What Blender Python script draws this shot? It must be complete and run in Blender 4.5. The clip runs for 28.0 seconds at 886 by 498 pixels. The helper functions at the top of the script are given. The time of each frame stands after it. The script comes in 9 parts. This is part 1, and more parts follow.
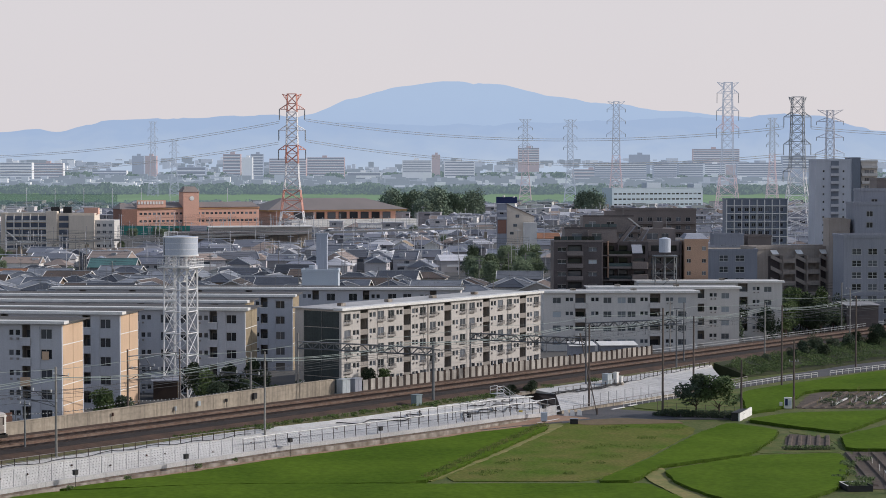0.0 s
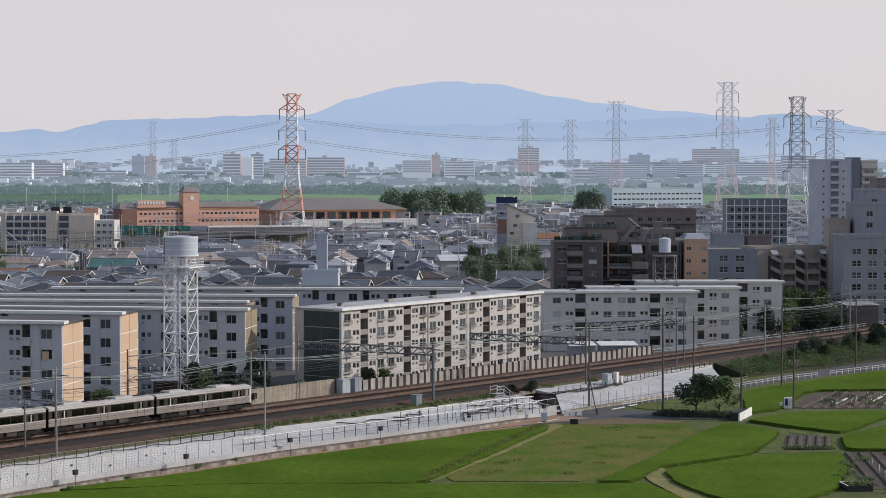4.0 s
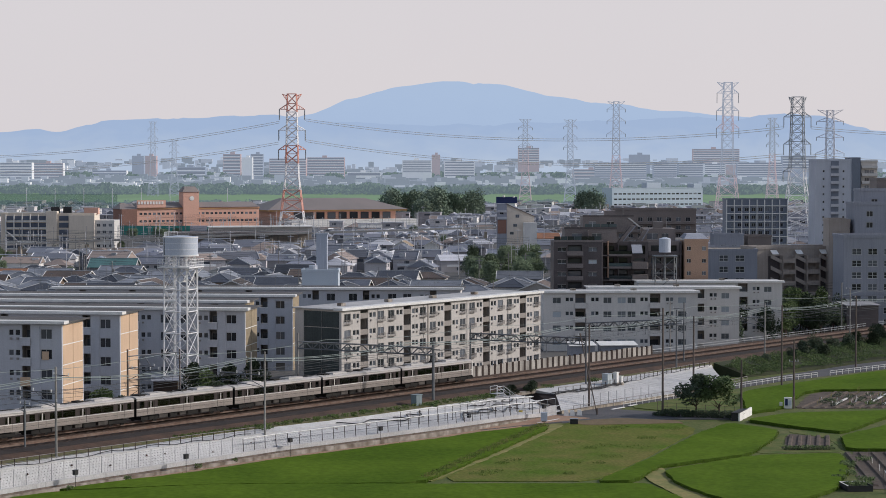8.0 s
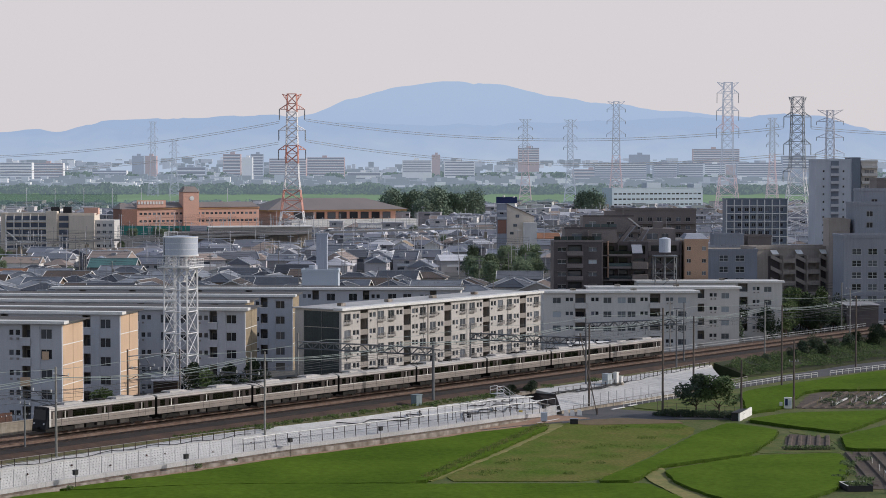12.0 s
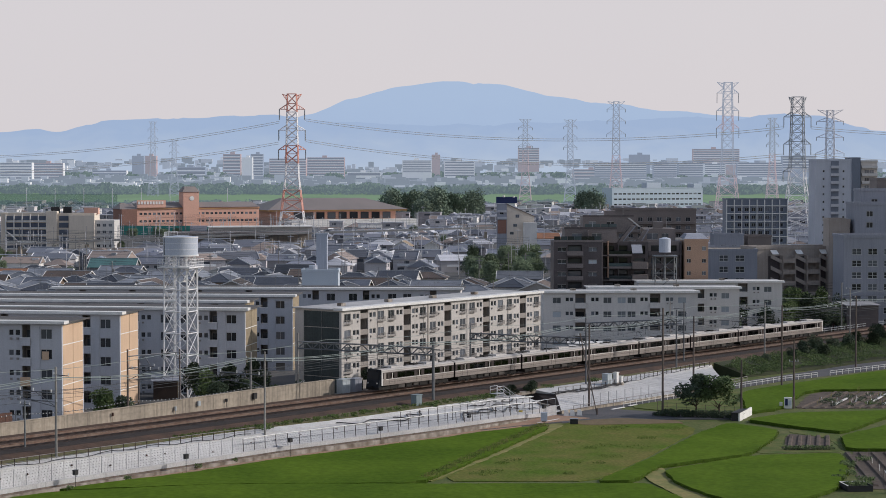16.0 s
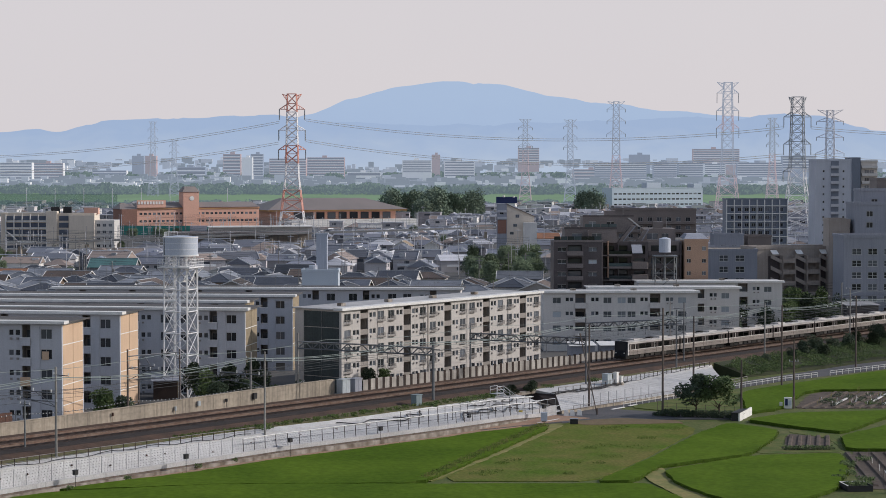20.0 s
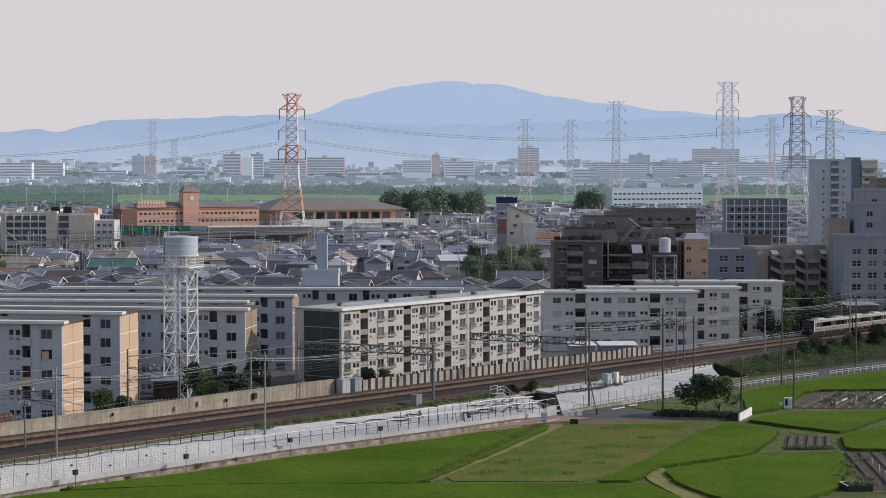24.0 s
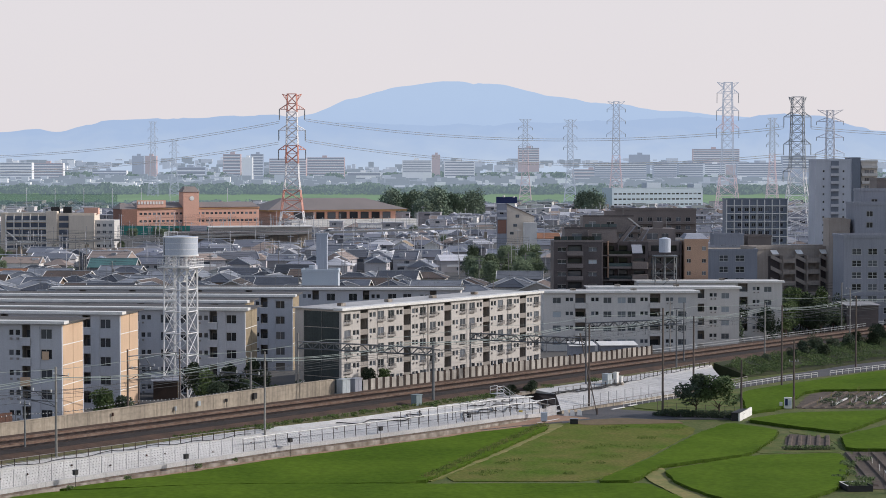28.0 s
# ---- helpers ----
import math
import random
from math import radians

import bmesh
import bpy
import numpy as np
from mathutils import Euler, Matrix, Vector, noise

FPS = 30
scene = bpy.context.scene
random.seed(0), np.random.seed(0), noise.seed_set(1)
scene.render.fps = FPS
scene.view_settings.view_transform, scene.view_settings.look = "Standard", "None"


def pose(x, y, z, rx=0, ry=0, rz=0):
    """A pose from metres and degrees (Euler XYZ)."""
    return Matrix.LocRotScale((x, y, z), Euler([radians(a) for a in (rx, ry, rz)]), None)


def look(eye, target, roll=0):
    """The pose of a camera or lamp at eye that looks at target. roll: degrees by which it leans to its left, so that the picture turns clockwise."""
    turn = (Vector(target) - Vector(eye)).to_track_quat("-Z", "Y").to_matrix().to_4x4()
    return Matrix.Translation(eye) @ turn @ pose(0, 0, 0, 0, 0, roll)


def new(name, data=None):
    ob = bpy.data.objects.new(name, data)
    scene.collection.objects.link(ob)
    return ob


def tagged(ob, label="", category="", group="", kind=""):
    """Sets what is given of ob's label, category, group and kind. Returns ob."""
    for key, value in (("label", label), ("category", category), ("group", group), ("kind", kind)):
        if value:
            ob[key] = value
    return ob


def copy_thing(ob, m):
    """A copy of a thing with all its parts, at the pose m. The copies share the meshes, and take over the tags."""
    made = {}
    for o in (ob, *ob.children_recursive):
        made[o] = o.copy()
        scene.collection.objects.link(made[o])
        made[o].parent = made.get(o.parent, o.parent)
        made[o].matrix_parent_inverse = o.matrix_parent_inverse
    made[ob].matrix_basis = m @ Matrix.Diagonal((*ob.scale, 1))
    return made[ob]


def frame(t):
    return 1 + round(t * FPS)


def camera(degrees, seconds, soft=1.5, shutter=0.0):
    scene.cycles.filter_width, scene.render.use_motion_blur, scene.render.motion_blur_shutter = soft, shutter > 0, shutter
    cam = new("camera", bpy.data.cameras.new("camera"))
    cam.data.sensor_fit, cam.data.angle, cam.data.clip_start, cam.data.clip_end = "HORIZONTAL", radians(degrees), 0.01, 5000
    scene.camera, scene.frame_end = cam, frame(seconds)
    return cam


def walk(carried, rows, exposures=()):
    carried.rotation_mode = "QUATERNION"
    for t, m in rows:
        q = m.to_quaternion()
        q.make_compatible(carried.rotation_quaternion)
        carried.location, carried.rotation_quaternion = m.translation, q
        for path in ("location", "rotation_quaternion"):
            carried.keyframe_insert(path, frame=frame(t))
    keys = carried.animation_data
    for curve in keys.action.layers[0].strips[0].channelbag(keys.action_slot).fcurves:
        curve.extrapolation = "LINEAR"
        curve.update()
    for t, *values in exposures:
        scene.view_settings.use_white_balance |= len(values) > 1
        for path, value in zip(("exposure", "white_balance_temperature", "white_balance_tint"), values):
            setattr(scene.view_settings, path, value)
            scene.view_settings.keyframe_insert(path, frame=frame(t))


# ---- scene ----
TILT = 2.243
EYE = (0.0, 0.0, 39.54)
cam = camera(24.57, 28.0, soft=0.9)
walk(cam, [(0.0, pose(*EYE, 90 - TILT, 0, 0)), (28.0, pose(*EYE, 90 - TILT, 0, 0))],
     [(0.0, 0.0, 6290, 10), (6.0, -0.02, 6290, 10), (15.0, -0.06, 6290, 10), (25.0, -0.06, 6290, 10), (26.0, 0.11, 6290, 10), (28.0, 0.13, 6290, 10)])

# ---- the line of the railway: s metres along it, n metres across it towards the fields ----
TX, TY, TH, GRADE, RAIL = -53.44, 263.04, 0.6287, -0.009916, 5.0
ALONG = Vector((math.sin(TH), math.cos(TH), 0))
ACROSS = Vector((math.cos(TH), -math.sin(TH), 0))
TRACK_TURN = 90 - math.degrees(TH)


def rail_z(s):
    return RAIL + GRADE * s


def line(s, n, dz=0.0):
    """A point by the railway, dz over the rail's top."""
    return Vector((TX, TY, rail_z(s) + dz)) + ALONG * s + ACROSS * n


def line_at(s, n, z):
    p = line(s, n)
    p.z = z
    return p


def sn_of(x, y):
    dx, dy = x - TX, y - TY
    return dx * ALONG.x + dy * ALONG.y, dx * ACROSS.x + dy * ACROSS.y


def smooth(t):
    t = min(1.0, max(0.0, t))
    return t * t * (3 - 2 * t)


def town_z(s):
    return 3.0 - 3.0 * min(1.0, max(0.0, s / 300.0))


def ground_z(x, y):
    s, n = sn_of(x, y)
    t = min(1.0, max(0.0, (n + 5.5) / 17.5))
    return town_z(s) * (1 - t) + 22.0 * smooth((y - 2100) / 1100)


# ---- light ----
SUN_AZ, SUN_EL = radians(-4.0), radians(29)   # azimuth from +X towards -Y
sun_way = Vector((math.cos(SUN_AZ) * math.cos(SUN_EL), -math.sin(SUN_AZ) * math.cos(SUN_EL), math.sin(SUN_EL)))
sun = new("sun", bpy.data.lights.new("sun", "SUN"))
sun.data.energy, sun.data.angle, sun.data.color = 2.75, radians(0.6), (1.0, 0.92, 0.84)
sun.matrix_world = look(sun_way * 100, (0, 0, 0))

world = bpy.data.worlds.new("hazy_sky")
scene.world = world
world.use_nodes = True
wn, wl = world.node_tree.nodes, world.node_tree.links
wn.clear()
w_out = wn.new("ShaderNodeOutputWorld")
w_bg = wn.new("ShaderNodeBackground")
w_sky = wn.new("ShaderNodeTexSky")
w_sky.sky_type, w_sky.sun_disc = "NISHITA", False
w_sky.sun_elevation, w_sky.sun_rotation = SUN_EL, radians(90) + SUN_AZ
w_sky.dust_density, w_sky.air_density = 1.5, 1.3
w_scale = wn.new("ShaderNodeVectorMath")
w_scale.operation = "SCALE"
w_scale.inputs["Scale"].default_value = 0.125
w_co = wn.new("ShaderNodeTexCoord")
w_sep = wn.new("ShaderNodeSeparateXYZ")
w_map = wn.new("ShaderNodeMapRange")
w_map.inputs["From Min"].default_value, w_map.inputs["From Max"].default_value = 0.08, 0.40
w_map.inputs["To Min"].default_value, w_map.inputs["To Max"].default_value = 0.95, 0.12
w_noise = wn.new("ShaderNodeTexNoise")
w_noise.inputs["Scale"].default_value, w_noise.inputs["Detail"].default_value = 2.2, 5
w_haze = wn.new("ShaderNodeMix")
w_haze.data_type = "RGBA"
w_haze.inputs["A"].default_value = (0.692, 0.645, 0.668, 1)
w_haze.inputs["B"].default_value = (0.778, 0.718, 0.708, 1)
w_mix = wn.new("ShaderNodeMix")
w_mix.data_type = "RGBA"
wl.new(w_co.outputs["Generated"], w_sep.inputs[0])
wl.new(w_sep.outputs["Z"], w_map.inputs["Value"])
wl.new(w_co.outputs["Generated"], w_noise.inputs["Vector"])
wl.new(w_noise.outputs["Fac"], w_haze.inputs["Factor"])
wl.new(w_sky.outputs[0], w_scale.inputs[0])
wl.new(w_map.outputs[0], w_mix.inputs["Factor"])
wl.new(w_scale.outputs[0], w_mix.inputs["A"])
wl.new(w_haze.outputs["Result"], w_mix.inputs["B"])
wl.new(w_mix.outputs["Result"], w_bg.inputs["Color"])
wl.new(w_bg.outputs[0], w_out.inputs[0])


# ---- materials ----
def mat(name, c1, c2=None, scale=0.5, rough=0.8, bump=0.0, fine=8.0, metal=0.0, streak=0.0, vary=0.0, island=False, spec=0.3, grain=(0.86, 1.12)):
    """A surface of two tones in broad patches, with fine grain, rain streaks, and a different tone from thing to thing."""
    m = bpy.data.materials.new(name)
    m.use_nodes = True
    nd, ln = m.node_tree.nodes, m.node_tree.links
    b = nd["Principled BSDF"]
    b.inputs["Roughness"].default_value, b.inputs["Metallic"].default_value = rough, metal
    b.inputs["Specular IOR Level"].default_value = spec
    if c2 is None:
        c2 = tuple(c * 0.8 for c in c1)
    geo = nd.new("ShaderNodeNewGeometry")
    n1 = nd.new("ShaderNodeTexNoise")
    n1.inputs["Scale"].default_value, n1.inputs["Detail"].default_value = scale, 6
    n2 = nd.new("ShaderNodeTexNoise")
    n2.inputs["Scale"].default_value, n2.inputs["Detail"].default_value = fine, 4
    ln.new(geo.outputs["Position"], n1.inputs["Vector"])
    ln.new(geo.outputs["Position"], n2.inputs["Vector"])
    r1 = nd.new("ShaderNodeMapRange")
    r1.inputs["From Min"].default_value, r1.inputs["From Max"].default_value = 0.35, 0.65
    ln.new(n1.outputs["Fac"], r1.inputs["Value"])
    mx = nd.new("ShaderNodeMix")
    mx.data_type = "RGBA"
    mx.inputs["A"].default_value, mx.inputs["B"].default_value = (*c1, 1), (*c2, 1)
    ln.new(r1.outputs[0], mx.inputs["Factor"])
    out = mx.outputs["Result"]
    hsv = nd.new("ShaderNodeHueSaturation")
    r2 = nd.new("ShaderNodeMapRange")
    r2.inputs["From Min"].default_value, r2.inputs["From Max"].default_value = 0.3, 0.7
    r2.inputs["To Min"].default_value, r2.inputs["To Max"].default_value = grain
    ln.new(n2.outputs["Fac"], r2.inputs["Value"])
    ln.new(out, hsv.inputs["Color"])
    val = r2.outputs[0]
    if streak:
        mp = nd.new("ShaderNodeMapping")
        mp.inputs["Scale"].default_value = (2.2, 2.2, 0.12)
        n3 = nd.new("ShaderNodeTexNoise")
        n3.inputs["Scale"].default_value, n3.inputs["Detail"].default_value = 1.0, 5
        ln.new(geo.outputs["Position"], mp.inputs["Vector"])
        ln.new(mp.outputs[0], n3.inputs["Vector"])
        r3 = nd.new("ShaderNodeMapRange")
        r3.inputs["From Min"].default_value, r3.inputs["From Max"].default_value = 0.45, 0.75
        r3.inputs["To Min"].default_value, r3.inputs["To Max"].default_value = 1.0, 1.0 - streak
        ln.new(n3.outputs["Fac"], r3.inputs["Value"])
        mu = nd.new("ShaderNodeMath")
        mu.operation = "MULTIPLY"
        ln.new(val, mu.inputs[0])
        ln.new(r3.outputs[0], mu.inputs[1])
        val = mu.outputs[0]
    if vary:
        src = geo.outputs["Random Per Island"] if island else nd.new("ShaderNodeObjectInfo").outputs["Random"]
        r4 = nd.new("ShaderNodeMapRange")
        r4.inputs["To Min"].default_value, r4.inputs["To Max"].default_value = 1 - vary, 1 + vary
        ln.new(src, r4.inputs["Value"])
        mu = nd.new("ShaderNodeMath")
        mu.operation = "MULTIPLY"
        ln.new(val, mu.inputs[0])
        ln.new(r4.outputs[0], mu.inputs[1])
        val = mu.outputs[0]
    ln.new(val, hsv.inputs["Value"])
    ln.new(hsv.outputs[0], b.inputs["Base Color"])
    if bump:
        bp = nd.new("ShaderNodeBump")
        bp.inputs["Strength"].default_value, bp.inputs["Distance"].default_value = bump, 0.1
        ln.new(n2.outputs["Fac"], bp.inputs["Height"])
        ln.new(bp.outputs[0], b.inputs["Normal"])
    return m


def glass_mat(name, tint, rough=0.08):
    m = bpy.data.materials.new(name)
    m.use_nodes = True
    b = m.node_tree.nodes["Principled BSDF"]
    b.inputs["Base Color"].default_value, b.inputs["Roughness"].default_value = (*tint, 1), rough
    b.inputs["Specular IOR Level"].default_value = 0.6
    oi = m.node_tree.nodes.new("ShaderNodeObjectInfo")
    ra = m.node_tree.nodes.new("ShaderNodeValToRGB")
    ra.color_ramp.elements[0].color, ra.color_ramp.elements[1].color = (*[c * 0.5 for c in tint], 1), (*[min(1, c * 3.0 + 0.02) for c in tint], 1)
    ra.color_ramp.elements[0].position, ra.color_ramp.elements[1].position = 0.45, 1.0
    m.node_tree.links.new(oi.outputs["Random"], ra.inputs[0])
    m.node_tree.links.new(ra.outputs[0], b.inputs["Base Color"])
    return m


def see_through(name, tint):
    """Tinted pane: lets the dimmed inside show and mirrors the sky a little."""
    m = bpy.data.materials.new(name)
    m.use_nodes = True
    nd, ln = m.node_tree.nodes, m.node_tree.links
    cl = nd.new("ShaderNodeBsdfTransparent")
    cl.inputs["Color"].default_value = (*tint, 1)
    gl = nd.new("ShaderNodeBsdfGlossy")
    gl.inputs["Roughness"].default_value = 0.08
    ms = nd.new("ShaderNodeMixShader")
    ms.inputs[0].default_value = 0.06
    ln.new(cl.outputs[0], ms.inputs[1])
    ln.new(gl.outputs[0], ms.inputs[2])
    ln.new(ms.outputs[0], nd["Material Output"].inputs[0])
    return m


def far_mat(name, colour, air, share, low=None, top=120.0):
    """Distance behind the town, with the bright air's haze painted in as emission."""
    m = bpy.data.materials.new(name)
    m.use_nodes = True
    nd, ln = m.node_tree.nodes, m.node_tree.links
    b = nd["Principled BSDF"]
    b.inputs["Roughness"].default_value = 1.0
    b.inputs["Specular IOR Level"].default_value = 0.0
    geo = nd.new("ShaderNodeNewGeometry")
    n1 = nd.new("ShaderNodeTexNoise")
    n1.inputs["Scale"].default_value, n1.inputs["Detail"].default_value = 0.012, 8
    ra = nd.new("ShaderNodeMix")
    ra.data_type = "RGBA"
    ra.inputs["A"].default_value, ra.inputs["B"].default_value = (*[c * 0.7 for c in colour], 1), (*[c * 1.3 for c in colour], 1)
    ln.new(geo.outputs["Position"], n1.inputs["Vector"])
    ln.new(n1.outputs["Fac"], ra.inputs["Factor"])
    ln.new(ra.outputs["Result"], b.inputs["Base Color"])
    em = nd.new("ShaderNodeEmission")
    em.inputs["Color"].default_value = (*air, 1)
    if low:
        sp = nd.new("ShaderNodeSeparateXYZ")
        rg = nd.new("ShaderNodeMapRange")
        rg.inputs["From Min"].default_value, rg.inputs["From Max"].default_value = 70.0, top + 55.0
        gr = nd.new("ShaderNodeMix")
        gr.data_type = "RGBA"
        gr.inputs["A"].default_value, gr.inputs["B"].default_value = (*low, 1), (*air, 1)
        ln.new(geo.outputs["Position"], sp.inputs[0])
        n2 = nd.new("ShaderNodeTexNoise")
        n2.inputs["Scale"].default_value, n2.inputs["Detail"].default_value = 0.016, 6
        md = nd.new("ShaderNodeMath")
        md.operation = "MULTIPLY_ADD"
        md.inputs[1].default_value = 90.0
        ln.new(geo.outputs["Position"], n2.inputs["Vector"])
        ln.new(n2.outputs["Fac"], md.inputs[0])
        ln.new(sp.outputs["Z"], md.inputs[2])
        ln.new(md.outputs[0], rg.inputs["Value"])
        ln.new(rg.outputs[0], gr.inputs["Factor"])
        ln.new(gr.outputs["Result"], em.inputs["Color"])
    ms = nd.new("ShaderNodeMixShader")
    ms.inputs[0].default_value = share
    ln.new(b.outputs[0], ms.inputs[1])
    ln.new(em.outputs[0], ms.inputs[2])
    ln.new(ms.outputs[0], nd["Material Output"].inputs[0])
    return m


M_TOWN = mat("town_streets", (0.085, 0.085, 0.088), (0.12, 0.115, 0.11), 0.08, 0.95, 0.2)
M_GROUND = mat("grassy_ground", (0.070, 0.100, 0.020), (0.125, 0.128, 0.045), 0.25, 0.95, 0.5, 2.0, grain=(0.7, 1.2))
M_SHOULDER = mat("dry_weedy_earth", (0.125, 0.105, 0.06), (0.075, 0.085, 0.03), 0.7, 0.95, 0.5, 3.0)
M_RIVERBED = mat("river_grass", (0.16, 0.26, 0.13), (0.10, 0.18, 0.11), 0.012, 0.95)
M_RICE = mat("rice_leaves", (0.064, 0.113, 0.008), (0.090, 0.146, 0.012), 0.07, 0.95, 0.5, 1.3, spec=0.05, grain=(0.80, 1.16))
M_RICE_SIDE = mat("rice_edge", (0.046, 0.082, 0.008), (0.06, 0.098, 0.012), 0.4, 0.9, 0.6, 4.0, spec=0.1)
M_FALLOW = mat("fallow_grass", (0.082, 0.135, 0.018), (0.160, 0.150, 0.048), 0.13, 0.95, 0.8, 2.4, spec=0.05, grain=(0.74, 1.22))
M_GRASS = mat("rough_grass", (0.062, 0.10, 0.015), (0.12, 0.125, 0.035), 0.35, 0.95, 0.6, 3.0)
M_DRYPATH = mat("straw_path", (0.25, 0.21, 0.08), (0.15, 0.17, 0.05), 0.5, 0.95, 0.4, 3.0)
M_SOIL = mat("tilled_soil", (0.075, 0.058, 0.048), (0.115, 0.09, 0.075), 0.6, 0.95, 0.6, 4.0)
M_ASPHALT = mat("asphalt", (0.075, 0.075, 0.082), (0.105, 0.10, 0.105), 0.2, 0.85, 0.2, 6.0)
M_REDEARTH = mat("red_earth_path", (0.34, 0.21, 0.15), (0.28, 0.20, 0.14), 0.4, 0.95, 0.3, 3.0)
M_BALLAST = mat("rusty_ballast", (0.096, 0.058, 0.041), (0.056, 0.038, 0.030), 0.35, 0.95, 0.9, 5.0)
M_BALLAST_DARK = mat("dark_ballast", (0.042, 0.033, 0.030), (0.027, 0.022, 0.021), 0.5, 0.95, 0.9, 5.0)
M_RAIL = mat("rail_steel", (0.10, 0.06, 0.045), (0.16, 0.12, 0.10), 1.0, 0.5, metal=0.6)
M_SLEEPER = mat("sleeper_concrete", (0.075, 0.052, 0.042), (0.10, 0.07, 0.056), 0.8, 0.9)
M_BANK = mat("white_block_bank", (0.52, 0.515, 0.52), (0.43, 0.425, 0.43), 0.25, 0.9, 0.4, 5.0, streak=0.12)
M_BANK_TOP = mat("white_mortar", (0.50, 0.495, 0.50), (0.40, 0.395, 0.40), 0.3, 0.9, 0.3, 4.0)
M_OLDWALL = mat("weathered_concrete", (0.41, 0.355, 0.285), (0.31, 0.27, 0.22), 0.22, 0.9, 0.15, 2.0, streak=0.4)
M_KERB = mat("old_kerb_concrete", (0.40, 0.365, 0.325), (0.15, 0.12, 0.095), 0.75, 0.9, 0.8, 3.0, streak=0.25)
M_KERB_DARK = mat("dark_stained_concrete", (0.13, 0.10, 0.085), (0.20, 0.165, 0.14), 0.9, 0.9, 0.6, 3.0, streak=0.2)
M_PATCH = mat("bare_brown_earth", (0.18, 0.125, 0.078), (0.13, 0.105, 0.055), 0.35, 0.95, 0.6, 2.0)
# Earth darkened in colour for the shade under the hedge.
M_SHADE_EARTH = mat("earth_with_painted_shade", (0.030, 0.038, 0.018), (0.045, 0.05, 0.025), 0.4, 0.95, 0.6, 3.0)
M_BLOCK = mat("grey_white_render", (0.515, 0.522, 0.565), (0.46, 0.468, 0.508), 0.1, 0.85, 0.05, 6.0, streak=0.07, grain=(0.93, 1.06))
M_BLOCK_WARM = mat("cream_render", (0.53, 0.50, 0.475), (0.47, 0.44, 0.415), 0.1, 0.85, 0.05, 6.0, streak=0.10, grain=(0.93, 1.06))
M_BLOCK_WHITE = mat("off_white_render", (0.62, 0.60, 0.585), (0.555, 0.54, 0.525), 0.12, 0.85, 0.05, 6.0, streak=0.08, grain=(0.93, 1.06))
M_TAN = mat("tan_cladding", (0.60, 0.43, 0.30), (0.54, 0.385, 0.27), 0.25, 0.85, 0.1, 7.0, streak=0.05, grain=(0.94, 1.05))
M_TAN_DIRTY = mat("dirty_tan_cladding", (0.36, 0.29, 0.20), (0.28, 0.23, 0.16), 0.25, 0.85, 0.1, 3.0, streak=0.2)
M_GREENWALL = mat("dark_green_cladding", (0.075, 0.087, 0.085), (0.055, 0.067, 0.068), 0.3, 0.9, 0.1, 3.0, streak=0.25)
M_ROOF_LIGHT = mat("pale_roof_slab", (0.47, 0.46, 0.465), (0.36, 0.355, 0.36), 0.2, 0.8, 0.1, 3.0)
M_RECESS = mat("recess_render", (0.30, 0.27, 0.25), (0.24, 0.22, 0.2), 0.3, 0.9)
# Near-black paint in place of the dimness of rooms and the underpass.
M_DARKIN = mat("painted_unlit_interior", (0.03, 0.03, 0.035), (0.05, 0.05, 0.05), 0.5, 0.9)
M_FRAME = mat("window_aluminium", (0.52, 0.53, 0.55), None, 1.0, 0.5, metal=0.1)
M_RAILING = mat("balcony_grille", (0.30, 0.28, 0.27), None, 1.0, 0.6, metal=0.3)
M_GLASS = glass_mat("window_glass", (0.05, 0.055, 0.065))
M_CURTAIN = glass_mat("curtained_glass", (0.16, 0.18, 0.20), 0.15)
M_STEEL_WHITE = mat("white_painted_steel", (0.78, 0.78, 0.79), (0.68, 0.67, 0.67), 0.5, 0.5, streak=0.1)
M_TANK = mat("tank_grey_blue", (0.47, 0.51, 0.59), (0.43, 0.47, 0.55), 0.3, 0.5, streak=0.05)
M_POLE = mat("pole_concrete", (0.30, 0.29, 0.28), (0.22, 0.21, 0.2), 0.5, 0.85, streak=0.2)
M_POLE_RUST = mat("rusted_pole", (0.13, 0.10, 0.085), (0.09, 0.075, 0.07), 0.6, 0.7, streak=0.2)
M_POLE_STEEL = mat("galvanised_steel", (0.22, 0.23, 0.24), (0.16, 0.17, 0.18), 0.6, 0.5, metal=0.4)
M_TRUSS = mat("gantry_paint", (0.16, 0.17, 0.18), (0.12, 0.12, 0.13), 0.5, 0.6, metal=0.2)
M_WIRE = mat("weathered_wire", (0.24, 0.29, 0.28), (0.31, 0.35, 0.33), 0.5, 0.6)
M_WIRE_DARK = mat("dark_wire", (0.07, 0.075, 0.08), None, 0.5, 0.6)
M_LINE_CABLE = mat("aluminium_conductor", (0.74, 0.71, 0.66), (0.80, 0.76, 0.62), 0.02, 0.5)
M_INSULATOR = mat("white_insulator", (0.7, 0.7, 0.7), None, 1.0, 0.3)
M_PYLON_RED = mat("pylon_red_paint", (0.70, 0.33, 0.26), (0.68, 0.37, 0.31), 0.1, 0.6)
M_PYLON_WHITE = mat("pylon_white_paint", (0.86, 0.85, 0.86), (0.80, 0.79, 0.80), 0.1, 0.6)
M_PYLON_GREY = mat("pylon_galvanised", (0.30, 0.32, 0.34), (0.36, 0.38, 0.40), 0.1, 0.6, metal=0.1)
# Distant pylon paints lightened, haze put into the base colour.
M_PYLON_PALE = mat("haze_paled_grey", (0.56, 0.57, 0.63), (0.52, 0.54, 0.61), 0.1, 0.7)
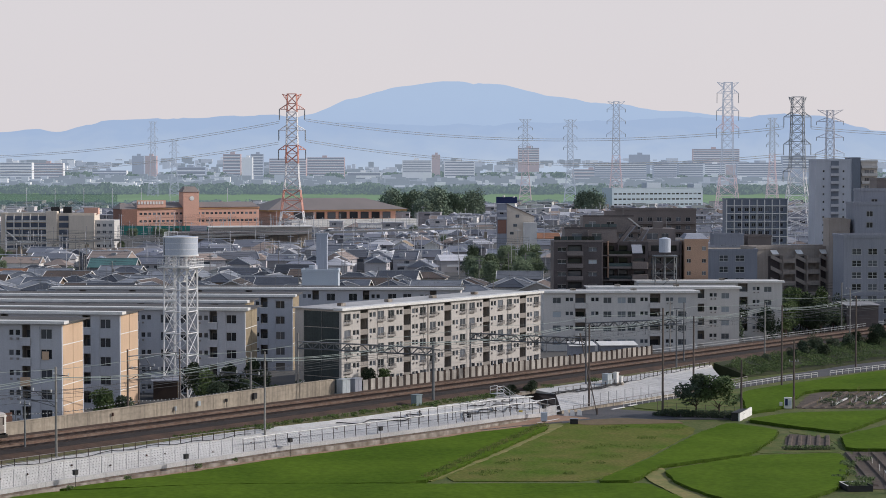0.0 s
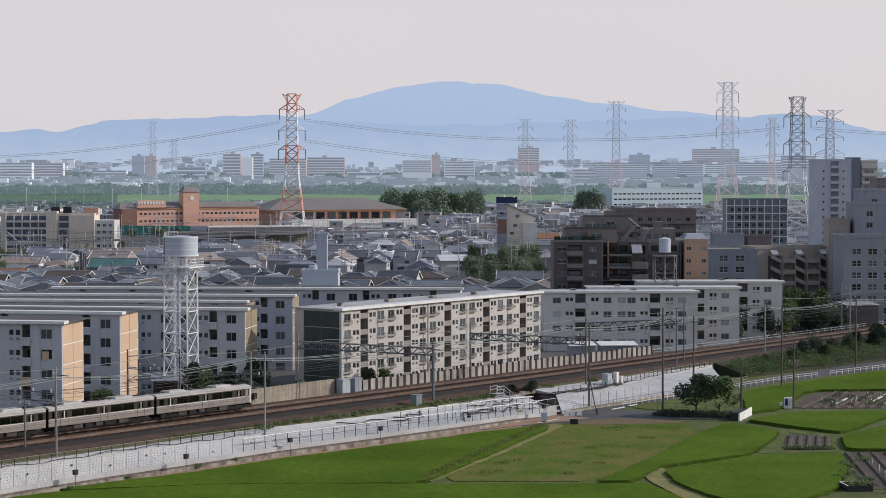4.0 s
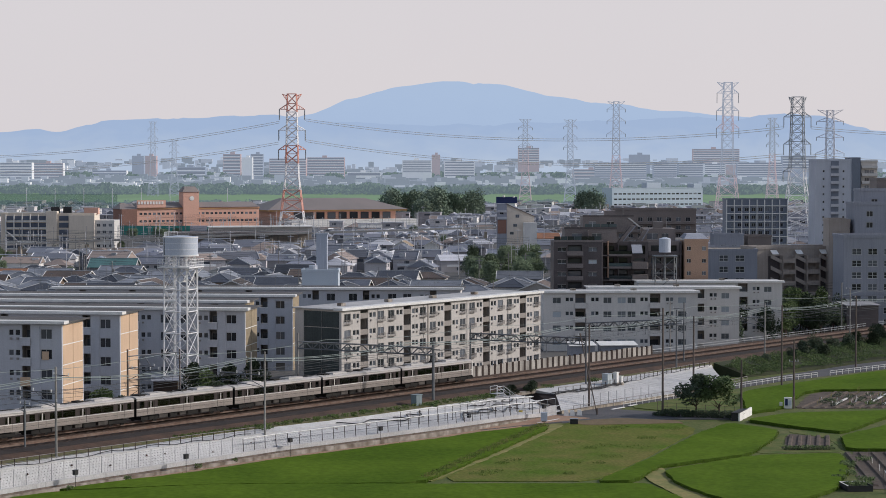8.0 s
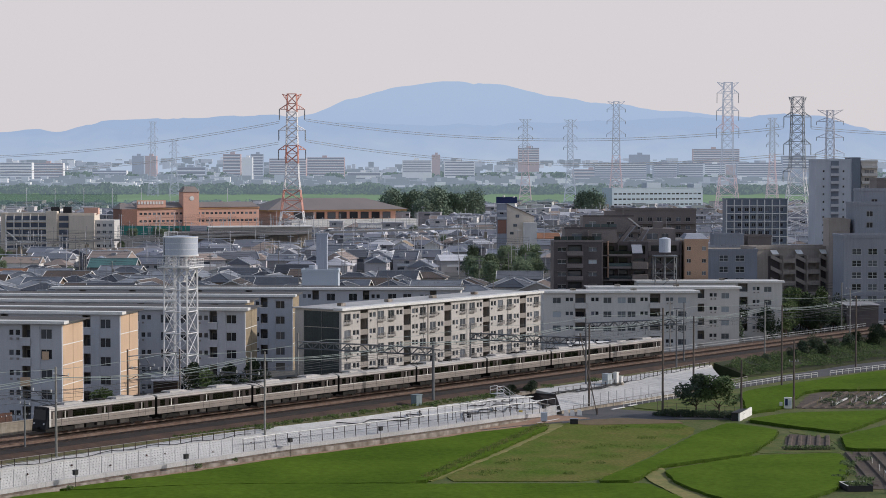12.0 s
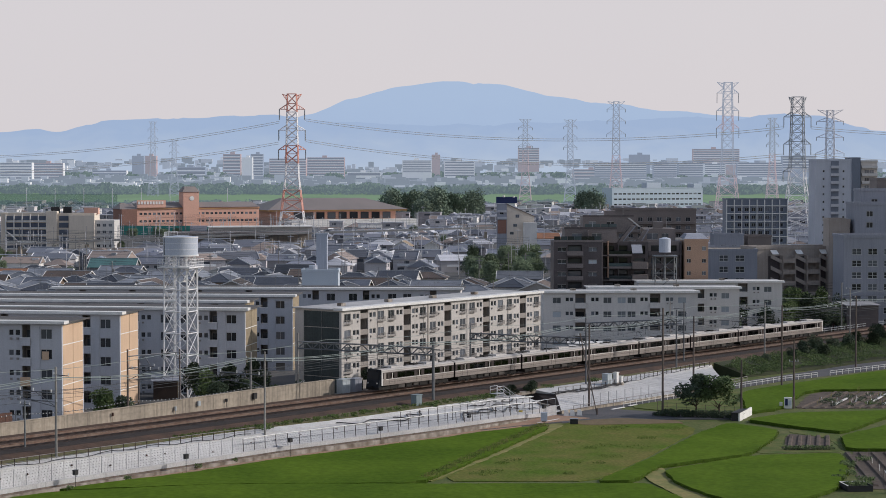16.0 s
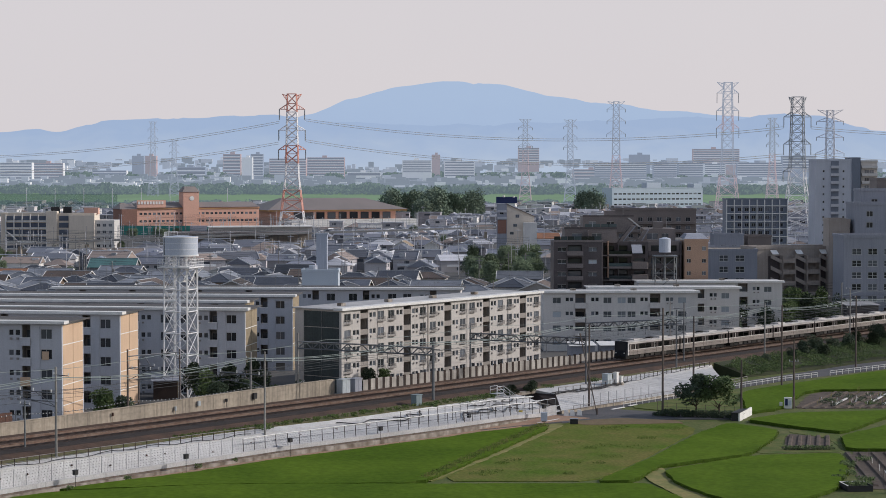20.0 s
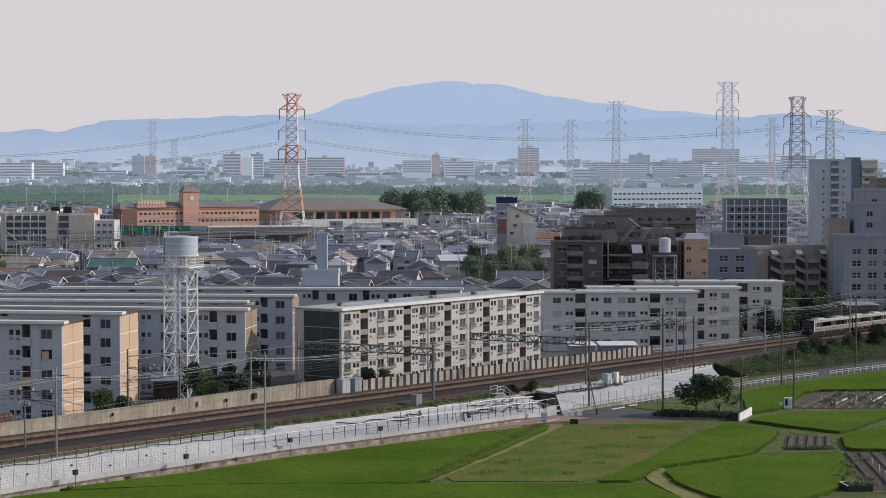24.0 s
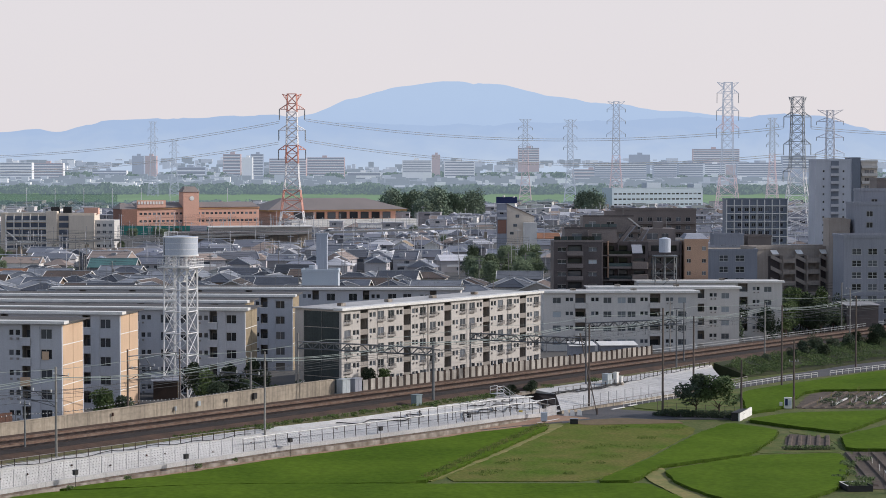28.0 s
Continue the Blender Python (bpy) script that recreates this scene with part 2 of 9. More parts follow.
M_PYLON_PINK = mat("haze_paled_red", (0.70, 0.47, 0.45), (0.64, 0.45, 0.44), 0.1, 0.7)
M_LEAF = mat("leaf_green", (0.064, 0.095, 0.035), (0.088, 0.125, 0.046), 0.5, 0.7, vary=0.35, island=True, spec=0.2)
# Leaf colour lightened and greyed, some haze painted in.
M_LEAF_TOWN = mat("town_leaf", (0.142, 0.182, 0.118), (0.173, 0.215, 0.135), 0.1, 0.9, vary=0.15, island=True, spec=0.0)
M_ROOF_DARK = mat("weathered_roof_sheet", (0.130, 0.125, 0.125), (0.100, 0.097, 0.098), 0.15, 0.9, 0.1, 3.0, spec=0.1)
M_RIDGE = mat("pale_ridge_tile", (0.42, 0.43, 0.455), (0.32, 0.33, 0.35), 0.3, 0.6)
M_LEAF_DARK = mat("dark_leaf", (0.042, 0.060, 0.038), (0.058, 0.080, 0.046), 0.5, 0.75, vary=0.35, island=True, spec=0.2)
# Bluish, raised leaf colour: painted haze of the distance.
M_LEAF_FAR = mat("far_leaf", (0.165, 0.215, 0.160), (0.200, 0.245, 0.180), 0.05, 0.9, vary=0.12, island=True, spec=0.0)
M_VINE = mat("vine_leaf", (0.046, 0.078, 0.024), (0.072, 0.104, 0.032), 0.4, 0.7, vary=0.35, island=True, spec=0.2)
M_TUFT = mat("tussock_leaf", (0.078, 0.125, 0.024), (0.115, 0.145, 0.042), 0.4, 0.9, vary=0.25, island=True, spec=0.05)
M_VERGE = mat("verge_leaf", (0.052, 0.085, 0.022), (0.085, 0.105, 0.035), 0.4, 0.8, vary=0.35, island=True, spec=0.1)
M_BARK = mat("bark", (0.10, 0.075, 0.055), (0.06, 0.05, 0.04), 1.5, 0.95, 0.5)
# Painted haze glow, graded by height; the ridge pales at its foot.
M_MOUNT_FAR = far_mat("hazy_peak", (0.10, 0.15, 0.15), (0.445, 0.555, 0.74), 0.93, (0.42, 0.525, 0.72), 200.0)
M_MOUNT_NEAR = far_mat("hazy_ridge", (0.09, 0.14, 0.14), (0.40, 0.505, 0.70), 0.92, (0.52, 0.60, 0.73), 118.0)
# River trees and far grass carry a bluish emitted haze.
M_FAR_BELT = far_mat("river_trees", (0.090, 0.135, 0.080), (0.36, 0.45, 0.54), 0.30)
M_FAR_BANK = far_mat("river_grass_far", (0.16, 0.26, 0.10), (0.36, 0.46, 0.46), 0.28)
M_TRAIN_GLASS = see_through("train_window_glass", (0.30, 0.31, 0.31))
M_TRAIN = mat("train_stainless", (0.57, 0.535, 0.515), (0.51, 0.475, 0.455), 0.3, 0.5, metal=0.1)
M_TRAIN_LOW = mat("train_lower_beige", (0.305, 0.268, 0.243), (0.272, 0.239, 0.218), 0.3, 0.45, metal=0.15, streak=0.08)
M_TRAIN_BROWN = mat("train_brown_band", (0.050, 0.038, 0.036), (0.042, 0.033, 0.031), 0.3, 0.5)
M_TRAIN_ROOF = mat("train_roof_paint", (0.47, 0.44, 0.42), (0.38, 0.36, 0.34), 0.3, 0.6, streak=0.1)
M_TRAIN_STRIPE = mat("train_white_stripe", (0.80, 0.77, 0.73), None, 0.5, 0.4)
M_TRAIN_GEAR = mat("underframe_gear", (0.085, 0.075, 0.068), (0.045, 0.040, 0.036), 0.8, 0.7)
M_CAB = mat("cab_navy_black", (0.016, 0.019, 0.026), (0.011, 0.013, 0.018), 0.5, 0.6, spec=0.2)
M_CAB_GLASS = mat("cab_dark_glass", (0.012, 0.016, 0.022), (0.02, 0.024, 0.03), 0.6, 0.25, spec=0.25)
M_TRAIN_DARK = mat("train_underframe", (0.012, 0.011, 0.011), (0.02, 0.018, 0.016), 0.5, 0.8)
M_BOX_GREY = mat("cabinet_grey", (0.45, 0.50, 0.53), (0.38, 0.42, 0.45), 0.6, 0.5, streak=0.1)
M_BOX_DARK = mat("dark_box", (0.03, 0.03, 0.033), None, 1.0, 0.6)
M_YELLOW = mat("yellow_paint", (0.60, 0.45, 0.10), None, 1.0, 0.5)
M_WHITE = mat("white_paint", (0.78, 0.77, 0.75), (0.68, 0.67, 0.65), 0.6, 0.6)
M_RUSTPANEL = mat("rusted_plate", (0.12, 0.06, 0.045), (0.08, 0.05, 0.04), 0.6, 0.8)
# Rusty posts; also the painted shade of the bank's end wall.
M_FENCE_POST = mat("dark_rust_and_shade", (0.035, 0.026, 0.023), (0.05, 0.035, 0.03), 0.6, 0.85)
M_FENCE_PANEL = mat("stained_fence_panel", (0.44, 0.41, 0.375), (0.31, 0.285, 0.26), 0.5, 0.85, streak=0.35, vary=0.15)
M_BRICK = mat("orange_brick", (0.67, 0.40, 0.315), (0.63, 0.375, 0.295), 0.03, 0.85)
# Brown panel colour, and the school wing's painted shade.
M_BRICK_DARK = mat("brown_and_shaded_brick", (0.27, 0.15, 0.12), (0.23, 0.13, 0.105), 0.08, 0.85, 0.1, 2.0)
M_BROWNROOF = mat("brown_sheet_roof", (0.25, 0.215, 0.205), (0.215, 0.188, 0.18), 0.05, 0.6)
M_ORANGE_EDGE = mat("orange_eave", (0.58, 0.34, 0.15), None, 0.1, 0.6)
M_DARKBRICK = mat("dark_brown_tile", (0.105, 0.090, 0.092), (0.086, 0.075, 0.078), 0.2, 0.6, 0.1, 4.0, streak=0.1)
M_DARKBRICK_LIGHT = mat("taupe_tile", (0.215, 0.186, 0.180), (0.18, 0.158, 0.154), 0.2, 0.6, 0.1, 4.0)
M_TERRACOTTA = mat("terracotta_tile", (0.44, 0.29, 0.205), (0.39, 0.26, 0.19), 0.2, 0.7, 0.1, 4.0)
M_BEIGE = mat("beige_render", (0.70, 0.62, 0.535), (0.64, 0.57, 0.49), 0.1, 0.8, streak=0.1)
M_GREYWALL = mat("mid_grey_render", (0.315, 0.33, 0.385), (0.275, 0.29, 0.335), 0.1, 0.85, streak=0.15)
M_BLUEGREY = mat("blue_grey_panel", (0.54, 0.60, 0.67), (0.49, 0.55, 0.62), 0.1, 0.7)
M_NAVY = mat("navy_panel", (0.018, 0.03, 0.10), (0.02, 0.035, 0.12), 0.2, 0.5)
M_TEAL = mat("teal_net", (0.06, 0.28, 0.24), (0.05, 0.23, 0.20), 0.3, 0.8)
M_SHED_ROOF = mat("corrugated_roof", (0.36, 0.36, 0.38), (0.28, 0.28, 0.3), 0.4, 0.6)
ROOF_TILES = [mat("slate_tile_roof", (0.107, 0.117, 0.145), (0.081, 0.090, 0.112), 0.3, 0.55, 0.4, 3.0, spec=0.12, vary=0.4),
              mat("silver_tile_roof", (0.216, 0.230, 0.263), (0.162, 0.173, 0.200), 0.3, 0.5, 0.4, 3.0, spec=0.12, vary=0.3),
              mat("brown_tile_roof", (0.119, 0.092, 0.081), (0.092, 0.076, 0.070), 0.3, 0.6, 0.4, 3.0, spec=0.12, vary=0.35),
              mat("black_tile_roof", (0.077, 0.084, 0.105), (0.064, 0.070, 0.087), 0.3, 0.5, 0.4, 3.0, spec=0.12, vary=0.35)]
M_TEAL_ROOF = mat("teal_sheet_roof", (0.10, 0.20, 0.20), (0.085, 0.17, 0.17), 0.3, 0.6)
M_TAN_ROOF = mat("tan_tile_roof", (0.33, 0.25, 0.17), (0.28, 0.21, 0.15), 0.3, 0.7)
M_ORANGE_ROOF = mat("orange_tile_roof", (0.30, 0.15, 0.09), (0.25, 0.13, 0.085), 0.3, 0.7)
M_TOWERWALL = mat("pale_grey_tower_tile", (0.49, 0.515, 0.58), (0.44, 0.465, 0.525), 0.1, 0.8, streak=0.1)
M_WHITEWALL = mat("white_house_wall", (0.70, 0.69, 0.67), (0.62, 0.61, 0.60), 0.3, 0.85, streak=0.12)
HOUSE_WALLS = [M_WHITEWALL, mat("pale_house_wall", (0.412, 0.384, 0.357), (0.336, 0.315, 0.295), 0.3, 0.85, vary=0.25, streak=0.15),
               mat("grey_house_wall", (0.249, 0.250, 0.269), (0.205, 0.206, 0.222), 0.3, 0.85, vary=0.3, streak=0.15),
               mat("brown_house_wall", (0.224, 0.161, 0.115), (0.182, 0.135, 0.103), 0.3, 0.85, vary=0.3, streak=0.15)]
# Haze colour emitted by the far walls, windows, roofs and pylons.
HAZE_GLOW = (0.54, 0.61, 0.74)
FAR_WALLS = [far_mat("pale_far_wall", (0.64, 0.62, 0.60), HAZE_GLOW, 0.36), far_mat("pink_far_wall", (0.50, 0.30, 0.26), HAZE_GLOW, 0.33),
             far_mat("blue_far_wall", (0.21, 0.25, 0.33), HAZE_GLOW, 0.36), far_mat("white_far_wall", (0.86, 0.83, 0.79), HAZE_GLOW, 0.40)]
M_FAR_DARK = far_mat("far_window_band", (0.11, 0.13, 0.18), HAZE_GLOW, 0.30)
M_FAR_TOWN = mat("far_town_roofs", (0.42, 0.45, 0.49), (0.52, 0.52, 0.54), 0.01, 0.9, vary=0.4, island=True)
M_FAR_ROOFS = [far_mat("far_pale_roofs", (0.40, 0.42, 0.45), HAZE_GLOW, 0.42), far_mat("far_white_roofs", (0.86, 0.84, 0.80), HAZE_GLOW, 0.40), far_mat("far_dark_roofs", (0.12, 0.16, 0.17), HAZE_GLOW, 0.38)]


# ---- mesh building ----
class Build:
    def __init__(self):
        self.v, self.f, self.m = [], [], []

    def add(self, verts, faces, m=0):
        k = len(self.v)
        self.v.extend([tuple(p) for p in verts])
        self.f.extend([tuple(i + k for i in f) for f in faces])
        self.m.extend([m] * len(faces))
        return self

    def box(self, x0, x1, y0, y1, z0, z1, m=0):
        return self.add([(x0, y0, z0), (x1, y0, z0), (x1, y1, z0), (x0, y1, z0), (x0, y0, z1), (x1, y0, z1), (x1, y1, z1), (x0, y1, z1)],
                        [(0, 3, 2, 1), (4, 5, 6, 7), (0, 1, 5, 4), (1, 2, 6, 5), (2, 3, 7, 6), (3, 0, 4, 7)], m)

    def hull(self, low, high, m=0):
        """A solid between two rings of as many points."""
        n = len(low)
        faces = [tuple(reversed(range(n))), tuple(range(n, 2 * n))]
        faces += [(i, (i + 1) % n, n + (i + 1) % n, n + i) for i in range(n)]
        return self.add(list(low) + list(high), faces, m)

    def tube(self, p, q, r, n=5, m=0, r2=None):
        p, q = Vector(p), Vector(q)
        d = (q - p).normalized()
        a = d.orthogonal().normalized()
        b = d.cross(a)
        ring = [a * math.cos(2 * math.pi * i / n + 0.785) + b * math.sin(2 * math.pi * i / n + 0.785) for i in range(n)]
        r2 = r if r2 is None else r2
        return self.hull([p + w * r for w in ring], [q + w * r2 for w in ring], m)

    def beam(self, p, q, r, m=0):
        return self.tube(p, q, r, 4, m)

    def string(self, pts, r, n=4, m=0):
        """One bent tube through the points."""
        k0 = len(self.v)
        pts = [Vector(p) for p in pts]
        for i, p in enumerate(pts):
            d = (pts[min(i + 1, len(pts) - 1)] - pts[max(i - 1, 0)]).normalized()
            a = d.cross(Vector((0, 0, 1)))
            a = a.normalized() if a.length > 1e-4 else Vector((1, 0, 0))
            b = a.cross(d)
            self.v += [tuple(p + (a * math.cos(6.2832 * j / n) + b * math.sin(6.2832 * j / n)) * r) for j in range(n)]
        for i in range(len(pts) - 1):
            for j in range(n):
                self.f.append((k0 + i * n + j, k0 + i * n + (j + 1) % n, k0 + (i + 1) * n + (j + 1) % n, k0 + (i + 1) * n + j))
                self.m.append(m)
        return self

    def mesh(self, name, mats):
        me = bpy.data.meshes.new(name)
        me.from_pydata(self.v, [], self.f)
        for x in mats:
            me.materials.append(x)
        if len(mats) > 1:
            me.polygons.foreach_set("material_index", self.m)
        me.update()
        return me


def part(name, b, materials, parent, label="", at=None):
    """One mesh under a thing; b: a Build, or a mesh that is shared."""
    if isinstance(b, Build):
        b = b.mesh(name, materials if isinstance(materials, (list, tuple)) else [materials])
    ob = new(name, b)
    ob.parent = parent
    if at is not None:
        ob.matrix_basis = at
    return tagged(ob, label)


def thing(name, m, label, category, group="", kind=""):
    ob = new(name)
    ob.empty_display_size = 0.5
    ob.matrix_basis = m
    return tagged(ob, label, category, group, kind)


def solid(name, b, materials, label, category, group="", kind=""):
    ob = new(name, b.mesh(name, materials if isinstance(materials, (list, tuple)) else [materials]))
    return tagged(ob, label, category, group, kind)


def sag(p, q, drop, k=8):
    p, q = Vector(p), Vector(q)
    return [p.lerp(q, i / k) - Vector((0, 0, drop * 4 * (i / k) * (1 - i / k))) for i in range(k + 1)]


# ---- ground ----
def spread(*ends):
    out = []
    for a, b, k in ends:
        out += [a + (b - a) * i / k for i in range(k)]
    return out + [ends[-1][1]]


def ground():
    ss = spread((-700, -60, 6), (-60, 340, 20), (340, 1500, 12), (1500, 4500, 40), (4500, 6500, 6))
    ns = spread((-5000, -600, 30), (-600, -20, 12), (-20, -5.5, 3), (-5.5, 12, 3), (12, 200, 8), (200, 4000, 16))
    b = Build()
    for s in ss:
        for n in ns:
            p = line(s, n)
            b.v.append((p.x, p.y, ground_z(p.x, p.y)))
    w = len(ns)
    for i in range(len(ss) - 1):
        for j in range(w - 1):
            b.f.append((i * w + j, i * w + j + 1, (i + 1) * w + j + 1, (i + 1) * w + j))
            y = b.v[i * w + j][1]
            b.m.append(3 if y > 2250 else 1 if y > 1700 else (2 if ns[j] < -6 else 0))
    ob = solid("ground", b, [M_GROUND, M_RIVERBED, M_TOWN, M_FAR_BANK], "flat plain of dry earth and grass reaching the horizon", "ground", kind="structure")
    return ob


ground()


PLOTS = []


def outline(pts, seed):
    """The outline with rounded corners and an uneven, hand-cut edge."""
    for _ in range(1):
        soft = []
        for (x0, y0), (x1, y1) in zip(pts, pts[1:] + pts[:1]):
            soft += [(x0 * 0.9 + x1 * 0.1, y0 * 0.9 + y1 * 0.1), (x0 * 0.1 + x1 * 0.9, y0 * 0.1 + y1 * 0.9)]
        pts = soft
    fine = []
    for (x0, y0), (x1, y1) in zip(pts, pts[1:] + pts[:1]):
        k = max(1, int(math.hypot(x1 - x0, y1 - y0) / 1.2))
        for i in range(k):
            x, y = x0 + (x1 - x0) * i / k, y0 + (y1 - y0) * i / k
            fine.append((x + 0.35 * noise.noise((x * 0.6, y * 0.6, seed)), y + 0.5 * noise.noise((x * 0.6, y * 0.6, seed + 9))))
    return fine


def plot(name, pts, z0, z1, materials, label, category="field", kind="structure"):
    """A field: a low slab over the ground, its top in small uneven cells."""
    b = Build()
    if name == "rice_field":
        pts = [(x * 0.988, y * 0.988) for x, y in pts]
    pts = outline(pts, len(PLOTS))
    PLOTS.append((pts, z1, name))
    b.hull([(x, y, z0) for x, y in pts], [(x, y, z1) for x, y in pts])
    b.m = [1 if 1 < i else 0 for i in range(len(b.f))]
    return solid(name, b, materials, label, category, kind=kind)


RICE = [M_RICE, M_RICE_SIDE]
plot("rice_field", [(-56, 240.0), (-47.7, 248.9), (-27.2, 255.0), (-3.1, 255.0), (18.5, 255.2), (25.8, 255.4), (29.2, 242.6), (30, 225), (-54, 225)],
     -0.1, 0.47, RICE, "dense green rice field in front of a field path")
plot("rice_field", [(-47.9, 249.6), (-42.0, 256.6), (-35.4, 262.0), (-28.9, 269.2), (-22.0, 277.6), (-14.6, 284.4), (-6.8, 292.2), (1.3, 300.2), (5.6, 305.6), (12.6, 311.0), (16.5, 311.6), (6.0, 280.8), (-3.1, 255.4), (-27.3, 255.0)],
     -0.1, 0.5, RICE, "wide green rice field beside the earth path")
plot("fallow_field", [(19.0, 316.0), (28.3, 321.0), (36.0, 318.1), (38.6, 307.0), (27.6, 276.9), (19.2, 256.3), (-0.6, 256.3), (9.7, 286.5)],
     -0.1, 0.1, [M_FALLOW, M_FALLOW], "fallow field of mown yellow-green grass")
plot("rice_field", [(19.6, 257.1), (28.1, 276.9), (38.8, 305.4), (44.7, 316.7), (50.8, 308.4), (49.3, 300.5), (42.6, 281.9), (28.7, 270.5), (25.5, 261.0), (24.1, 257.7)],
     -0.1, 0.5, RICE, "curved green rice field beside the fallow field")
plot("rice_field", [(29.0, 266.4), (42.7, 280.2), (55.6, 283.0), (53.5, 267.5), (48.6, 250.8), (38.3, 236.1), (32.5, 246), (29.6, 256)],
     -0.1, 0.5, RICE, "rounded green rice field with a straw-coloured margin")
plot("rice_field", [(48.0, 321.0), (56.7, 330.0), (75.7, 333.3), (62.0, 308.5), (59.8, 306.0), (53.9, 312.9)], -0.1, 0.5, RICE, "green rice field beside the vegetable beds")
plot("rice_field", [(53.0, 361.2), (69.6, 380.7), (95, 408.1), (88, 366.0), (65.5, 364.0), (55.5, 335.9), (49.6, 330.5)], -0.1, 0.5, RICE, "green rice field beside the white road fence")
plot("rice_field", [(59.1, 300.9), (72.1, 318.3), (72.7, 285.9), (57.2, 287.2)], -0.1, 0.5, RICE, "green rice field past the soil beds")
plot("vegetable_bed", [(51.7, 303.1), (56.2, 297.7), (54.2, 286.3), (47.6, 285.0)], -0.1, 0.08, [M_SOIL, M_SOIL], "tilled brown soil bed between rice fields", "garden bed")
plot("vegetable_bed", [(63.9, 354.9), (69.6, 363.0), (84.3, 362.2), (77.4, 336.0), (58.0, 334.3)], -0.1, 0.08, [M_SOIL, M_SOIL], "tilled brown allotment soil with stakes", "garden bed")
plot("vegetable_bed", [(57.0, 283.0), (63.5, 283.5), (60.5, 250), (51.5, 250)], -0.1, 0.07, [M_SOIL, M_SOIL], "brown allotment soil at the field corner", "garden bed")
plot("grass_margin", [(16.5, 313.5), (19.0, 312.5), (9.5, 284.5), (-1.3, 255.9), (-2.4, 256), (6.8, 281.8), (15.5, 305)], -0.1, 0.16, [M_DRYPATH, M_GRASS], "straw-coloured grass path between fields", "path")
plot("grass_margin", [(28.4, 270.0), (29.2, 266.2), (28.8, 257), (33.0, 243), (31.5, 236), (28.6, 243), (25.9, 258), (26.2, 261.5)], -0.1, 0.14, [M_DRYPATH, M_GRASS], "straw-coloured curved field path", "path")
plot("grass_margin", [(49.8, 300.0), (51.5, 303.0), (47.2, 284.8), (55.5, 285.8), (56.5, 287.5), (56.6, 298), (52, 304.5), (53.5, 311.5), (59.5, 305), (57.0, 283.6), (42.9, 281.2)], -0.1, 0.05, [M_GRASS, M_GRASS], "grassy bank between rice fields", "path")
plot("bare_patch", [(19.6, 317.2), (28.3, 321.6), (36.4, 318.6), (37.6, 315.2), (30, 314.0), (22, 312.6)], -0.1, 0.13, [M_PATCH, M_PATCH], "bare brown earth at the fallow field's edge", "earth")
plot("grass_field", [(30, 337), (46, 322), (49.3, 330.7), (52.6, 361.8), (47, 357)], -0.1, 0.12, [M_GRASS, M_GRASS], "strip of cut green grass beside the road", "grass")


# ---- railway ----
S0, S1 = -60.0, 520.0


def sweep(b, profile, s0, s1, m=0, step=20.0, absolute=False, closed=True):
    """A strip along the railway with the cross-section profile of (n, height): over the rail, or over the plain."""
    k = max(1, int(round((s1 - s0) / step)))
    rings = []
    for i in range(k + 1):
        s = s0 + (s1 - s0) * i / k
        rings.append([line_at(s, n, h) if absolute else line(s, n, h) for n, h in profile])
    k0, w = len(b.v), len(profile)
    for r in rings:
        b.v += [tuple(p) for p in r]
    faces = [tuple(k0 + j for j in reversed(range(w))), tuple(k0 + k * w + j for j in range(w))]
    for i in range(k):
        faces += [(k0 + i * w + j, k0 + i * w + (j + 1) % w, k0 + (i + 1) * w + (j + 1) % w, k0 + (i + 1) * w + j) for j in range(w)]
    b.f += faces
    b.m += [m] * len(faces)
    return b


b = sweep(Build(), [(-6.4, -3.0), (-6.4, -0.7), (-5.2, -0.45), (-1.9, -0.45), (-1.9, -3.0)], S0, S1)
sweep(b, [(8.4, -3.0), (8.4, -0.52), (9.0, -0.58), (10.8, -1.1), (11.2, -3.0)], S0, S1)
sweep(b, [(-1.9, -3.0), (-1.9, -0.42), (3.1, -0.42), (3.1, -3.0)], S0, S1)
solid("trackbed", b, M_BALLAST, "rust-brown ballast shoulders of the railway line", "ballast", kind="structure")
b = sweep(Build(), [(3.1, -3.0), (3.1, -0.40), (6.9, -0.40), (8.4, -0.50), (8.4, -3.0)], S0, S1)
solid("trackbed_stones", b, M_BALLAST_DARK, "dark ballast between the running rails", "ballast", kind="structure")


def railway_track(n, label):
    t = thing("railway_track", Matrix.Identity(4), label, "track", "tracks of the line")
    for side in (-0.534, 0.534):
        part("rail", sweep(Build(), [(n + side - 0.07, -0.17), (n + side - 0.05, 0.0), (n + side + 0.05, 0.0), (n + side + 0.07, -0.17)], S0, S1), M_RAIL, t)
    sl = Build()
    s = S0
    while s < 330:
        p = line(s, n, -0.3)
        q = [(s - 0.12, n - 1.0), (s + 0.12, n - 1.0), (s + 0.12, n + 1.0), (s - 0.12, n + 1.0)]
        sl.hull([line(a, c, -0.5) for a, c in q], [line(a, c, -0.36) for a, c in q])
        s += 0.75
    tagged(part("sleepers", sl, M_SLEEPER, t), kind="stuff")


railway_track(0.0, "pair of rusty rails of the line that the train runs on")
railway_track(4.85, "pair of rusty rails of the empty second line")

# grassy shoulder between ballast and bank
b = sweep(Build(), [(10.5, -3.0), (10.5, -0.92), (11.15, -1.10), (11.2, -3.0)], S0, 94.6)
sweep(b, [(10.5, -3.0), (10.5, -0.92), (11.15, -1.10), (11.2, -3.0)], 101.2, 330)
solid("grass_shoulder", b, M_SHOULDER, "weedy grass shoulder along the ballast", "grass", kind="structure")

